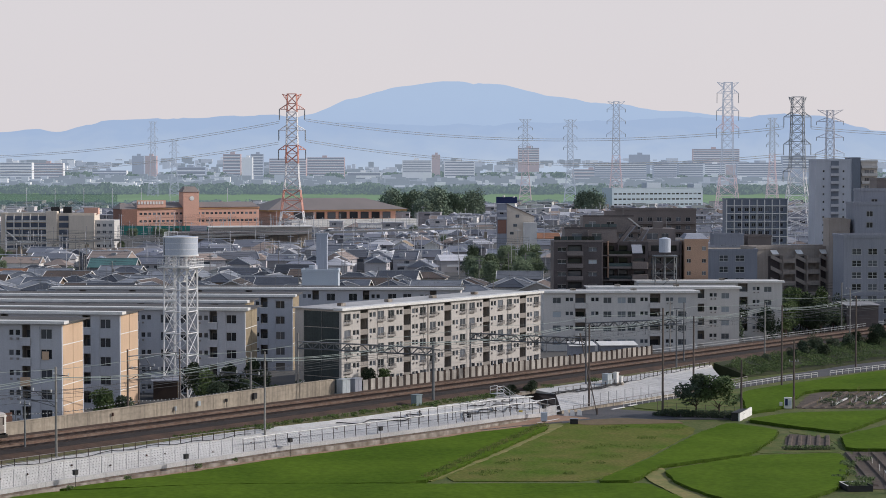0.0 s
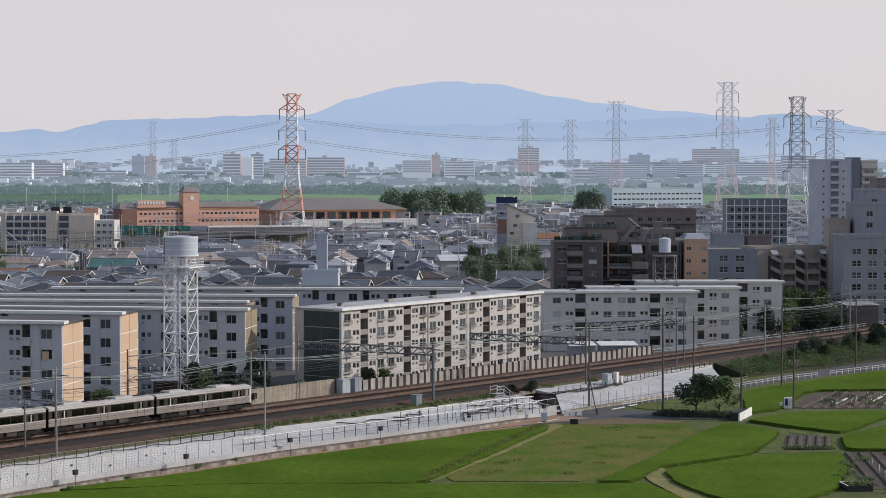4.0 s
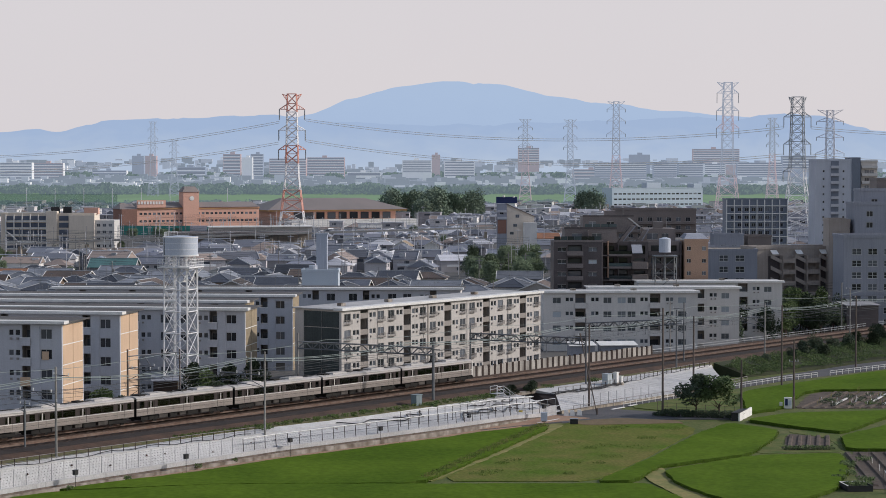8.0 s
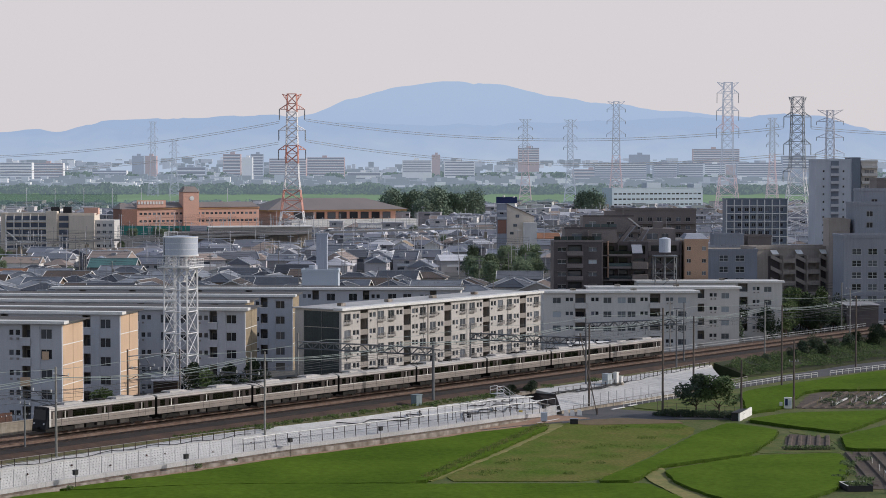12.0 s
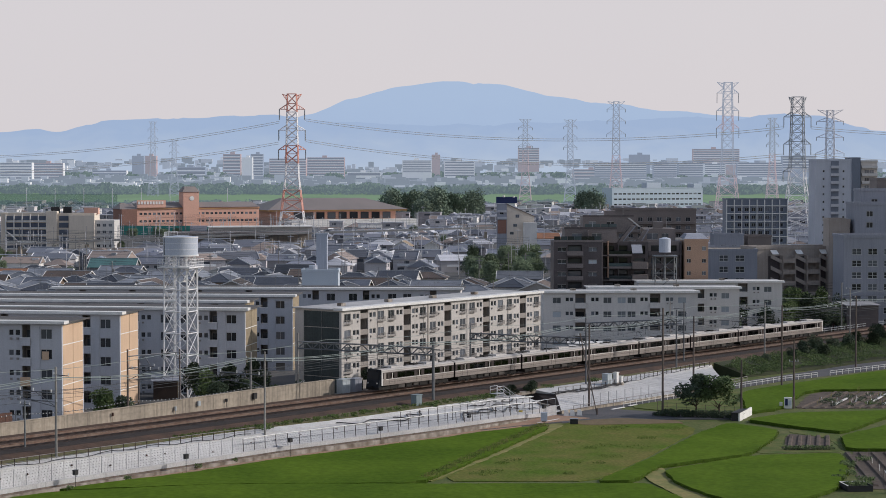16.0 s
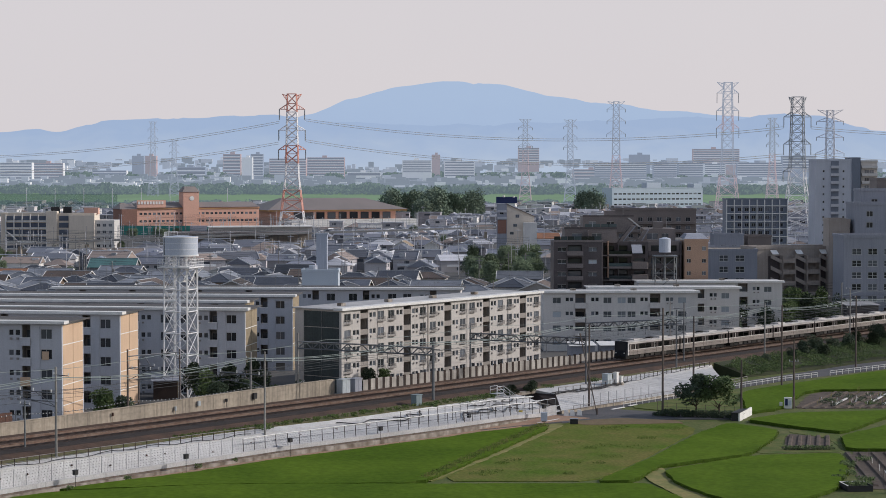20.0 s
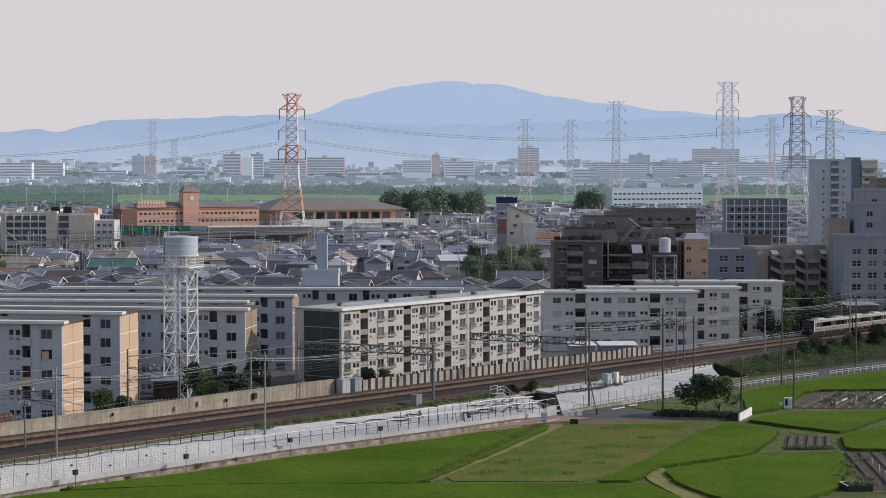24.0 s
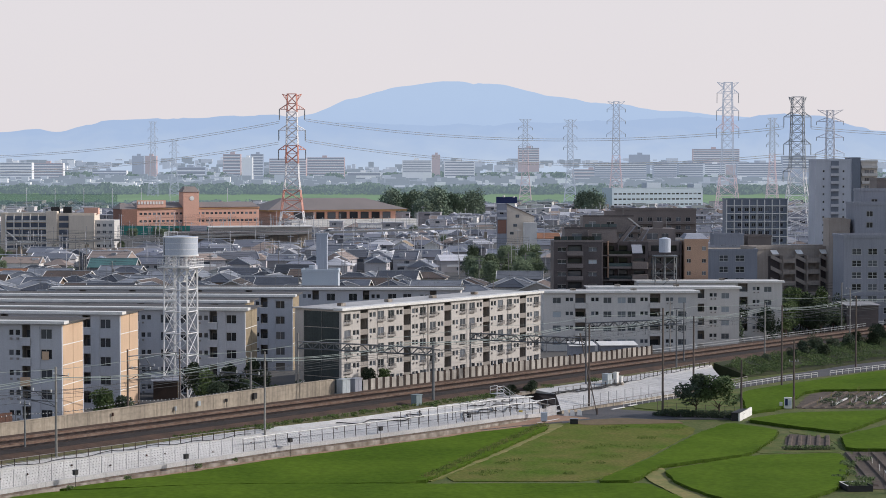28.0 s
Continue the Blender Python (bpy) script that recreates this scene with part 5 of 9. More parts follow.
def housing_block(label, m, length, depth, storeys, sh, wall, items, end_wall=None, end_lines=2, grilles=False, vents=True, recess=None, roof_over=0.45, roof_top=None, roof_units=True, group="housing blocks", shown=0):
    """A slab block. Its front lies along local x, facing -y; recess: (offsets, width, kind) of stair or balcony bays."""
    t = thing("apartment_block", m, label, "apartment block", group)
    H = storeys * sh
    holes = []
    for x, key in items:
        f, p, w, h = WINDOWS[key]
        holes.append((x, w, SILL[key], h))
    stairs = recess[0] if recess else []
    rw = recess[1] if recess else 0
    for x in stairs:
        holes.append((x, rw, 0.0, sh))
    b = Build()
    facade(b, length, storeys, sh, 0.0, holes)
    b.box(0, 0.25, 0.25, depth - 0.25, 0, H).box(length - 0.25, length, 0.25, depth - 0.25, 0, H)
    b.box(0, length, depth - 0.25, depth, 0, H)
    b.box(0, length, 0, depth, H, H + 0.25)
    b.box(0, length, 0, depth, -3.0, 0)
    part("wall", b, wall, t)
    x = 0.25
    for sx in sorted(stairs) + [None]:
        e = length - 0.25 if sx is None else sx - rw / 2
        if e > x:
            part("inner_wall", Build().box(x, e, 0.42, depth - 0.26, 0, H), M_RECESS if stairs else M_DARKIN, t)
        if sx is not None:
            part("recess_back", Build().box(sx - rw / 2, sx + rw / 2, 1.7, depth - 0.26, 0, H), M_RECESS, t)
            x = sx + rw / 2
    for k in range(shown, storeys):
        for x, key in items:
            put_window(t, key, pose(x, 0.12, k * sh + SILL[key]), shown > 0)
            if grilles and key == "large":
                part("balcony_grille", GRILLE, None, t, at=pose(x, 0, k * sh + SILL[key] - 0.3))
        for sx in stairs:
            if recess[2] == "stair":
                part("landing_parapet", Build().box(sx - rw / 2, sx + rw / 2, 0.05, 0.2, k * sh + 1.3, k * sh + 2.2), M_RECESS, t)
                part("landing", Build().box(sx - rw / 2, sx + rw / 2, 0.2, 1.7, k * sh + 1.25, k * sh + 1.4), wall, t)
            else:
                part("balcony_front", Build().box(sx - rw / 2 - 0.1, sx + rw / 2 + 0.1, -0.35, -0.22, k * sh - 0.1, k * sh + 1.0), wall, t)
                part("slab_edge", Build().box(sx - rw / 2 - 0.15, sx + rw / 2 + 0.15, -0.40, -0.20, k * sh + 1.0, k * sh + 1.09), M_WHITE, t) if k >= storeys - 3 else None
                part("balcony_floor", Build().box(sx - rw / 2, sx + rw / 2, -0.22, 1.7, k * sh - 0.1, k * sh + 0.04), wall, t)
                part("balcony_window", Build().box(sx - rw / 2 + 0.2, sx + rw / 2 - 0.2, 1.6, 1.69, k * sh + 0.1, k * sh + 2.0), M_GLASS, t)
        if vents:
            for x, key in items:
                if key == "small" and x > length - 8 - 0.9 * k and length < 40 or key == "small" and int(x * 7) % 2 and length > 40:
                    part("vent_hood", VENT, None, t, at=pose(x, 0, k * sh + 0.75))
    roof = Build().box(-roof_over, length + roof_over, -roof_over, depth + roof_over, H + 0.25, H + 0.42)
    part("roof", roof, roof_top or M_ROOF_LIGHT, t, "dark weathered flat roof" if roof_top else "pale flat roof slab")
    part("roof_edge", Build().box(-roof_over - 0.03, length + roof_over + 0.03, -roof_over - 0.03, -roof_over + 1.9, H + 0.18, H + 0.6), M_WHITE, t)
    if roof_units:
        for i in range(int(length / 13)):
            part("roof_vent", Build().box(6 + 13 * i, 7.2 + 13 * i, depth * 0.5, depth * 0.5 + 0.9, H + 0.42, H + 0.9), M_KERB, t)
    if end_wall:
        # right-hand end: cladding in bays with pale joints
        for i in range(end_lines):
            a, c = 0.45 + (depth - 0.9) * i / end_lines, 0.45 + (depth - 0.9) * (i + 1) / end_lines
            for k in range(storeys):
                part("cladding", Build().box(length, length + 0.11, a + 0.08, c - 0.08, k * sh + 0.08, k * sh + sh - 0.08), end_wall, t)
        part("joint_backing", Build().box(length, length + 0.05, 0.42, depth - 0.42, 0, H), M_WHITE, t, "pale joints between cladding")
        part("corner_trim", Build().box(length, length + 0.12, 0, 0.42, 0, H), wall, t)
    for x in bays(length, 13, 9.5, ((0, 0),)) if grilles else ():
        part("downpipe", Build().beam((x[0], -0.07, 0), (x[0], -0.07, H), 0.045), wall, t)
    return t


def corner_pose(x, y, z, rz, length):
    """Pose of a block whose front right-hand corner stands at x, y."""
    return Matrix.Translation((x, y, z)) @ Euler((0, 0, radians(rz))).to_matrix().to_4x4() @ pose(-length, 0, 0)


LEFT_BAY = ((-2.2, "large"), (-6.5, "small"), (-7.5, "small"), (-10.4, "large"), (-13.4, "large"), (-16.2, "small"), (-17.2, "small"), (-21.2, "large"))


def left_items(length):
    out = []
    x = length
    while x > 3:
        for o, key in LEFT_BAY:
            if x + o > 1:
                out.append((x + o, key))
        x -= 23.4
    return out


def left_block(label, x, y, rz, length, end, z=None, storeys=5, sh=2.9, end_lines=2, shown=0):
    s, n = sn_of(x, y)
    z = town_z(s) if z is None else z
    stairs = [x for i in range(int(length / 23.4) + 1) for x in (length - 5.25 - 23.4 * i, length - 18.6 - 23.4 * i) if x > 2]
    t = housing_block(label, corner_pose(x, y, z, rz, length), length, 9.2, storeys, sh, M_BLOCK, left_items(length), end, end_lines=end_lines, recess=(stairs, 1.3, "balcony"), vents=shown == 0, roof_units=False, roof_over=0.75, shown=shown, roof_top=M_ROOF_DARK)
    for i in range(int(length / 23.4) + 1):
        xx = length - 3.85 - 23.4 * i
        if xx > 1:
            part("pipe_shaft", Build().box(xx - 0.7, xx + 0.7, -0.13, 0, 0, storeys * sh), M_BLOCK, t)
    return t


t = left_block("grey housing block with a sunlit tan end wall", -54.6, 290.0, -10, 26, M_TAN)
part("window_board", Build().box(23.2, 24.2, -0.12, -0.04, 3 * 2.9 + 0.8, 3 * 2.9 + 2.0), M_TAN, t, "tan board over a window")
part("balcony_board", Build().box(20.0, 21.5, -0.45, -0.37, 2 * 2.9 - 0.1, 2 * 2.9 + 1.2), M_TAN, t, "tan board on a balcony")
left_block("grey housing block with a tan end wall behind the first", -49.8, 312.0, -10, 36, M_TAN)
left_block("grey housing block with a weathered tan end wall", -32.8, 335.0, -8, 58, M_TAN_DIRTY, z=1.6)
left_block("grey housing block in the middle rows", -35.0, 357.0, -6, 52, M_TAN_DIRTY, z=1.4, shown=3)
left_block("grey housing block with a pale end bay", -28.2, 379.0, -4, 66, M_TAN_DIRTY, z=1.1, shown=1)
left_block("long grey housing block in the last row", 3.3, 402.0, -3, 81, M_BLOCK_WHITE, z=1.0, shown=3)

# sunlit block along the railway
BAY = 11.9
CENTRAL_L, CENTRAL_D = 59.5, 10.0
p = line(79.1, -12.0)
items, stairs = [], []
for i in range(5):
    o = BAY * (i + 0.5)
    stairs.append(o)
    for d, key in ((-4.5, "large"), (-2.7, "small"), (-1.75, "small"), (1.75, "small"), (2.7, "small"), (4.5, "large")):
        items.append((o + d, key))
t = housing_block("cream sunlit housing block with a dark green end wall", pose(p.x, p.y, 2.5, 0, 0, TRACK_TURN), CENTRAL_L, CENTRAL_D, 5, 2.72, M_BLOCK_WARM, items, None, grilles=True, recess=(stairs, 2.1, "stair"))
for i in range(2):
    for k in range(5):
        part("cladding", Build().box(-0.09, 0, 0.5 + 3.8 * i + 0.06, 0.5 + 3.8 * (i + 1) - 0.06, k * 2.72 + 0.06, k * 2.72 + 2.66), M_GREENWALL, t, "dark green cladding")
part("corner_trim", Build().box(-0.12, 0, 0.0, 0.5, 0, 13.6), M_BLOCK_WARM, t)
part("corner_trim", Build().box(-0.14, 0, 8.1, 10.0, 0, 13.6), M_BLOCK_WARM, t)
part("expansion_joint", Build().box(23.65, 23.95, -0.06, 0, 0, 13.6), M_RECESS, t)


# white blocks past the underpass
def right_block(label, x, y, rz, length, z, lead):
    items, stairs = [], []
    o = lead
    while o < length:
        for d, key in ((-5.0, "wide"), (-2.8, "small"), (-1.9, "small"), (2.6, "small"), (3.5, "small"), (5.7, "wide"), (8.7, "wide")):
            if 0.9 < o + d < length - 0.9 and not any(abs(o + d - q) < 1.3 for q, k2 in items if k2 == "wide"):
                items.append((o + d, key))
        if o < length - 1.5:
            stairs.append(o)
        o += 15.8
    return housing_block(label, pose(x, y, z, 0, 0, rz), length, 9.0, 4, 2.95, M_BLOCK_WHITE, items, None, recess=(stairs, 2.2, "balcony"), vents=True)


right_block("off-white housing block with balconies beside the railway", 21.2, 428.0, 1.5, 32.6, 1.5, 7.8)
right_block("off-white housing block set back beside its neighbour", 32.0, 443.0, 1.5, 32.8, 1.5, 24.0)
right_block("off-white housing block at the row's far end", 44.4, 460.0, 1.5, 32.6, 1.9, 23.6)


# ---- water tower on lattice legs ----
def water_tower(x, y, z, turn, label):
    t = thing("water_tower", pose(x, y, z, 0, 0, turn), label, "water tower")
    H, w0, w1 = 21.3, 2.12, 1.98
    corners = ((-1, -1), (1, -1), (1, 1), (-1, 1))
    for sx, sy in corners:
        part("leg", Build().beam((sx * w0, sy * w0, -1), (sx * w1, sy * w1, H), 0.155), M_STEEL_WHITE, t)
    bays_ = 6
    for k in range(bays_ + 1):
        z0 = H * k / bays_
        w = w0 + (w1 - w0) * k / bays_
        c = [Vector((sx * w, sy * w, z0)) for sx, sy in corners]
        for i in range(4):
            j = (i + 1) % 4
            if k:
                part("strut", Build().beam(c[i], c[j], 0.095), M_STEEL_WHITE, t)
            if k < bays_:
                wv = w0 + (w1 - w0) * (k + 1) / bays_
                d = [Vector((sx * wv, sy * wv, z0 + H / bays_)) for sx, sy in corners]
                part("brace", Build().beam(c[i], d[j], 0.08), M_STEEL_WHITE, t)
                part("brace", Build().beam(c[j], d[i], 0.08), M_STEEL_WHITE, t)
    part("riser_pipe", Build().tube((-0.5, 0.3, -1), (-0.5, 0.3, H + 2), 0.27, 10), M_TANK, t)
    part("deck", Build().box(-2.85, 2.85, -2.85, 2.85, H, H + 0.2), M_STEEL_WHITE, t)
    for a in range(4):
        part("deck_bracket", Build().beam((corners[a][0] * 2.0, corners[a][1] * 2.0, H - 1.1), (corners[a][0] * 2.8, corners[a][1] * 2.8, H), 0.07), M_STEEL_WHITE, t)
    b = Build()
    for i in range(7):
        for a in (-2.8, 2.8):
            b.beam((-2.8 + i * 0.933, a, H + 0.1), (-2.8 + i * 0.933, a, H + 1.4), 0.04)
            b.beam((a, -2.8 + i * 0.933, H + 0.1), (a, -2.8 + i * 0.933, H + 1.4), 0.04)
    for a in (-2.8, 2.8):
        for h in (0.45, 0.9, 1.38):
            b.beam((-2.8, a, H + h), (2.8, a, H + h), 0.04)
            b.beam((a, -2.8, H + h), (a, 2.8, H + h), 0.04)
    part("deck_railing", b, M_STEEL_WHITE, t)
    for i in range(8):
        a = i * math.pi / 4
        p, q = Vector((2.5 * math.cos(a), 2.5 * math.sin(a), H)), Vector((2.5 * math.cos(a + 0.785), 2.5 * math.sin(a + 0.785), H + 2.0))
        part("tank_leg", Build().beam(p, p + Vector((0, 0, 2.0)), 0.12), M_STEEL_WHITE, t)
        if i % 2:
            part("tank_brace", Build().beam(p, q, 0.06), M_STEEL_WHITE, t)
    n = 64
    tank = Build()
    tank.tube((0, 0, H + 2.1), (0, 0, H + 5.0), 2.82, n)
    tank.tube((0, 0, H + 5.0), (0, 0, H + 5.2), 2.82, n, r2=1.0)
    part("tank", tank, M_TANK, t, "grey-blue cylindrical steel tank")
    part("tank_pipe", Build().tube((-1.9, -2.15, H + 1.0), (-1.9, -2.15, H + 5.0), 0.09, 6), M_POLE_STEEL, t)
    part("tank_ring", Build().tube((0, 0, H + 1.9), (0, 0, H + 2.12), 2.95, n), M_STEEL_WHITE, t)
    part("tank_rim", Build().tube((0, 0, H + 4.86), (0, 0, H + 5.02), 2.87, n), M_STEEL_WHITE, t)
    for zz in (3.0, 3.95):
        part("tank_hoop", Build().tube((0, 0, H + zz), (0, 0, H + zz + 0.05), 2.84, n), M_STEEL_WHITE, t)
    b = Build()
    for i in range(10):
        a = 2.2 + i * 0.22
        b.beam((2.6 * math.cos(a), 2.6 * math.sin(a), H + 5.0), (2.6 * math.cos(a), 2.6 * math.sin(a), H + 5.75), 0.03)
    b.string([(2.6 * math.cos(2.2 + i * 0.22), 2.6 * math.sin(2.2 + i * 0.22), H + 5.75) for i in range(10)], 0.035)
    part("top_railing", b, M_STEEL_WHITE, t)
    b = Build()
    for i in range(60):
        b.beam((-0.25, -w0 - 0.12, i * 0.4), (0.25, -w0 - 0.12, i * 0.4), 0.02)
    b.beam((-0.25, -w0 - 0.12, 0), (-0.25, -w0 - 0.12, 24), 0.03).beam((0.25, -w0 - 0.12, 0), (0.25, -w0 - 0.12, 24), 0.03)
    part("ladder", b, M_STEEL_WHITE, t)
    return t


water_tower(-42.6, 330.0, 2.3, -17.5, "white lattice water tower with a grey-blue tank")


# ---- houses ----
def house(m, w, d, h, roof_kind, wall, roof, label, pitch=0.5, group="tiled houses", windows=2, seed=0):
    t = thing("house", m, label, "house", group)
    rng = random.Random(seed)
    wb = Build().box(-w / 2, w / 2, -d / 2, d / 2, -0.5, h)
    o = 0.55
    rh = d / 2 * pitch
    a, c = w / 2 + o, d / 2 + o
    zl = h - o * pitch * 0.6
    r = Build()
    th = 0.16
    if roof_kind == "gable":
        g = [(-a, -c, zl), (a, -c, zl), (a, 0, h + rh), (-a, 0, h + rh)]
        r.hull(g, [(x, y, z + th) for x, y, z in g])
        g = [(-a, 0, h + rh), (a, 0, h + rh), (a, c, zl), (-a, c, zl)]
        r.hull(g, [(x, y, z + th) for x, y, z in g])
        wb.add([(-w / 2, -d / 2, h), (-w / 2, d / 2, h), (-w / 2, 0, h + rh - .1), (w / 2, -d / 2, h), (w / 2, d / 2, h), (w / 2, 0, h + rh - .1)], [(0, 2, 1), (3, 4, 5), (0, 3, 5, 2), (1, 2, 5, 4)])
        part("ridge", Build().box(-a, a, -0.16, 0.16, h + rh + 0.1, h + rh + 0.3), M_RIDGE, t)
        for q in (-a - 0.02, a - 0.1):
            v = Build()
            for e in (-c, c):
                v.hull([(q, e, zl - 0.1), (q + 0.12, e, zl - 0.1), (q + 0.12, 0, h + rh - 0.1), (q, 0, h + rh - 0.1)], [(q, e, zl + 0.22), (q + 0.12, e, zl + 0.22), (q + 0.12, 0, h + rh + 0.22), (q, 0, h + rh + 0.22)])
            part("bargeboard", v, M_WHITE, t, "white bargeboard")
    else:
        k = max(0.3, a - c)
        r.add([(-a, -c, zl), (a, -c, zl), (a, c, zl), (-a, c, zl), (-k, 0, h + rh), (k, 0, h + rh), (-a, -c, zl - .15), (a, -c, zl - .15), (a, c, zl - .15), (-a, c, zl - .15)],
              [(0, 1, 5, 4), (1, 2, 5), (2, 3, 4, 5), (3, 0, 4), (6, 9, 8, 7), (0, 6, 7, 1), (1, 7, 8, 2), (2, 8, 9, 3), (3, 9, 6, 0)])
        rg = Build().box(-k, k, -0.16, 0.16, h + rh - 0.05, h + rh + 0.2)
        for sx in (-1, 1):
            for sy in (-1, 1):
                rg.beam((sx * k, 0, h + rh + 0.05), (sx * a, sy * c, zl + 0.05), 0.11)
        part("ridge", rg, M_RIDGE, t)
    # lean-to wing with its own roof
    ws = rng.choice((-1, 1))
    ww, wd, wh = w * rng.uniform(0.4, 0.6), rng.uniform(2.4, 3.8), min(h - 1.6, rng.choice((2.7, 3.0, 3.6)))
    wx = ws * (w / 2 - ww / 2)
    wb.box(wx - ww / 2, wx + ww / 2, -d / 2 - wd, -d / 2 + 0.1, -0.5, wh)
    e, f = [(wx - ww / 2 - .5, -d / 2 - wd - .6, wh - 0.1), (wx + ww / 2 + .5, -d / 2 - wd - .6, wh - 0.1)], [(wx + ww / 2 + .5, -d / 2 + .1, wh + wd * 0.34), (wx - ww / 2 - .5, -d / 2 + .1, wh + wd * 0.34)]
    r.hull(e + f, [(x, y, z + .15) for x, y, z in e + f])
    part("wall", wb, wall, t)
    if h > 4.5:
        bx = -ws * w * 0.22
        part("balcony", Build().box(bx - 1.6, bx + 1.6, -d / 2 - 1.0, -d / 2 - 0.92, h - 2.6, h - 1.6).box(bx - 1.6, bx + 1.6, -d / 2 - 0.92, -d / 2, h - 2.7, h - 2.55), rng.choice((M_WHITEWALL, M_FRAME, M_BEIGE)), t, "pale balcony front")
    ax = rng.uniform(-0.4, 0.4) * w
    part("aerial", Build().beam((ax, 0.3, h + rh - 0.4), (ax, 0.3, h + rh + 2.2), 0.045).beam((ax - 0.7, 0.3, h + rh + 1.9), (ax + 0.7, 0.3, h + rh + 1.9), 0.035).beam((ax - 0.45, 0.3, h + rh + 1.4), (ax + 0.45, 0.3, h + rh + 1.4), 0.03), M_POLE_STEEL, t)
    # lower eave roof on the front
    if h > 4.5:
        e = [(-w / 2 - .3, -d / 2 - 1.2, 2.6), (w / 2 + .3, -d / 2 - 1.2, 2.6), (w / 2 + .3, -d / 2, 3.1), (-w / 2 - .3, -d / 2, 3.1)]
        r.hull(e, [(x, y, z + .14) for x, y, z in e])
    part("roof", r, roof, t)
    for i in range(windows):
        x = -w / 2 + w * (i + 0.5) / windows + rng.uniform(-0.4, 0.4)
        put_window(t, rng.choice(("wide", "large", "small")), pose(x, -d / 2 - 0.04, (h - 2.0) if h > 4.5 else 0.9), True)
    return t


BIG_FOOTPRINTS = []   # x0, x1, y0, y1 kept clear of houses


def keep_clear(x0, x1, y0, y1):
    BIG_FOOTPRINTS.append((x0, x1, y0, y1))


keep_clear(16, 170, 420, 560)
keep_clear(125, 400, 420, 900)
keep_clear(-35, -15, 470, 500)
keep_clear(42, 90, 560, 640)
keep_clear(9, 36, 640, 860)
keep_clear(-24, 0, 885, 905)
keep_clear(-112, -74, 1120, 1275)
keep_clear(-142, -52, 955, 1035)
keep_clear(-215, -114, 1035, 1240)
keep_clear(43, 60, 980, 1008)
keep_clear(22, 44, 890, 930)
TONE = {0: "slate-grey", 1: "silver-grey", 2: "brown", 3: "black"}


def houses():
    rng = random.Random(11)
    y = 428.0
    count = 0
    protos = {}
    while y < 760:
        half = 0.225 * y + 8
        x = -half + rng.uniform(0, 6)
        while x < half:
            w, d = rng.uniform(8, 14), rng.uniform(6.5, 9.5)
            xx, yy = x + w / 2, y + rng.uniform(-3, 3)
            x += w + rng.uniform(1.5, 6)
            if any(a - w / 2 < xx < c + w / 2 and e - d / 2 < yy < f + d / 2 for a, c, e, f in BIG_FOOTPRINTS):
                continue
            if rng.random() < 0.06 or sn_of(xx, yy)[1] > -14:
                continue
            key = rng.randrange(20)
            turn = rng.choice((-8, -5, 82, 84, -10, 78, -6)) + rng.uniform(-4, 4)
            z = town_z(sn_of(xx, yy)[0])
            m = pose(xx, yy, z, 0, 0, turn)
            if key not in protos:
                rk = rng.choice((0, 0, 3, 3, 3, 2, 1))
                h = rng.choice((5.4, 5.7, 6.0, 3.4))
                kind = rng.choice(("gable", "hip", "hip"))
                protos[key] = house(m, w + 2, d + 1, h, kind, HOUSE_WALLS[key % 4], ROOF_TILES[rk],
                                    ("two-storey" if h > 5 else "low") + " house with a " + TONE[rk] + " tiled " + kind + " roof", rng.uniform(0.36, 0.50), seed=key)
            else:
                copy_thing(protos[key], m)
            count += 1
            if count > 195:
                return
        y += rng.uniform(11.5, 15)


houses()
for hx, hy, hw, hd, hturn, hroof, hwall, hl in ((-114, 705, 16, 9, -4, M_TEAL_ROOF, HOUSE_WALLS[2], "wide house with a teal sheet roof"), (-17.5, 900, 8, 7, 80, M_TAN_ROOF, M_WHITEWALL, "white house with a tan gable roof"),
                                                (-5.0, 900, 6, 6, 86, ROOF_TILES[2], M_WHITEWALL, "white house with a steep gable"), (-133, 640, 12, 8, 6, M_ORANGE_ROOF, HOUSE_WALLS[1], "house with an orange tiled roof"),
                                                (-126, 655, 11, 8, 84, ROOF_TILES[2], HOUSE_WALLS[3], "house with a brown tiled gable roof"), (50.8, 1000, 12, 8, 10, M_ORANGE_ROOF, HOUSE_WALLS[1], "house with a red-brown gable roof")):
    house(pose(hx, hy, 0, 0, 0, hturn), hw, hd, 5.8, "gable", hwall, hroof, hl, 0.62)


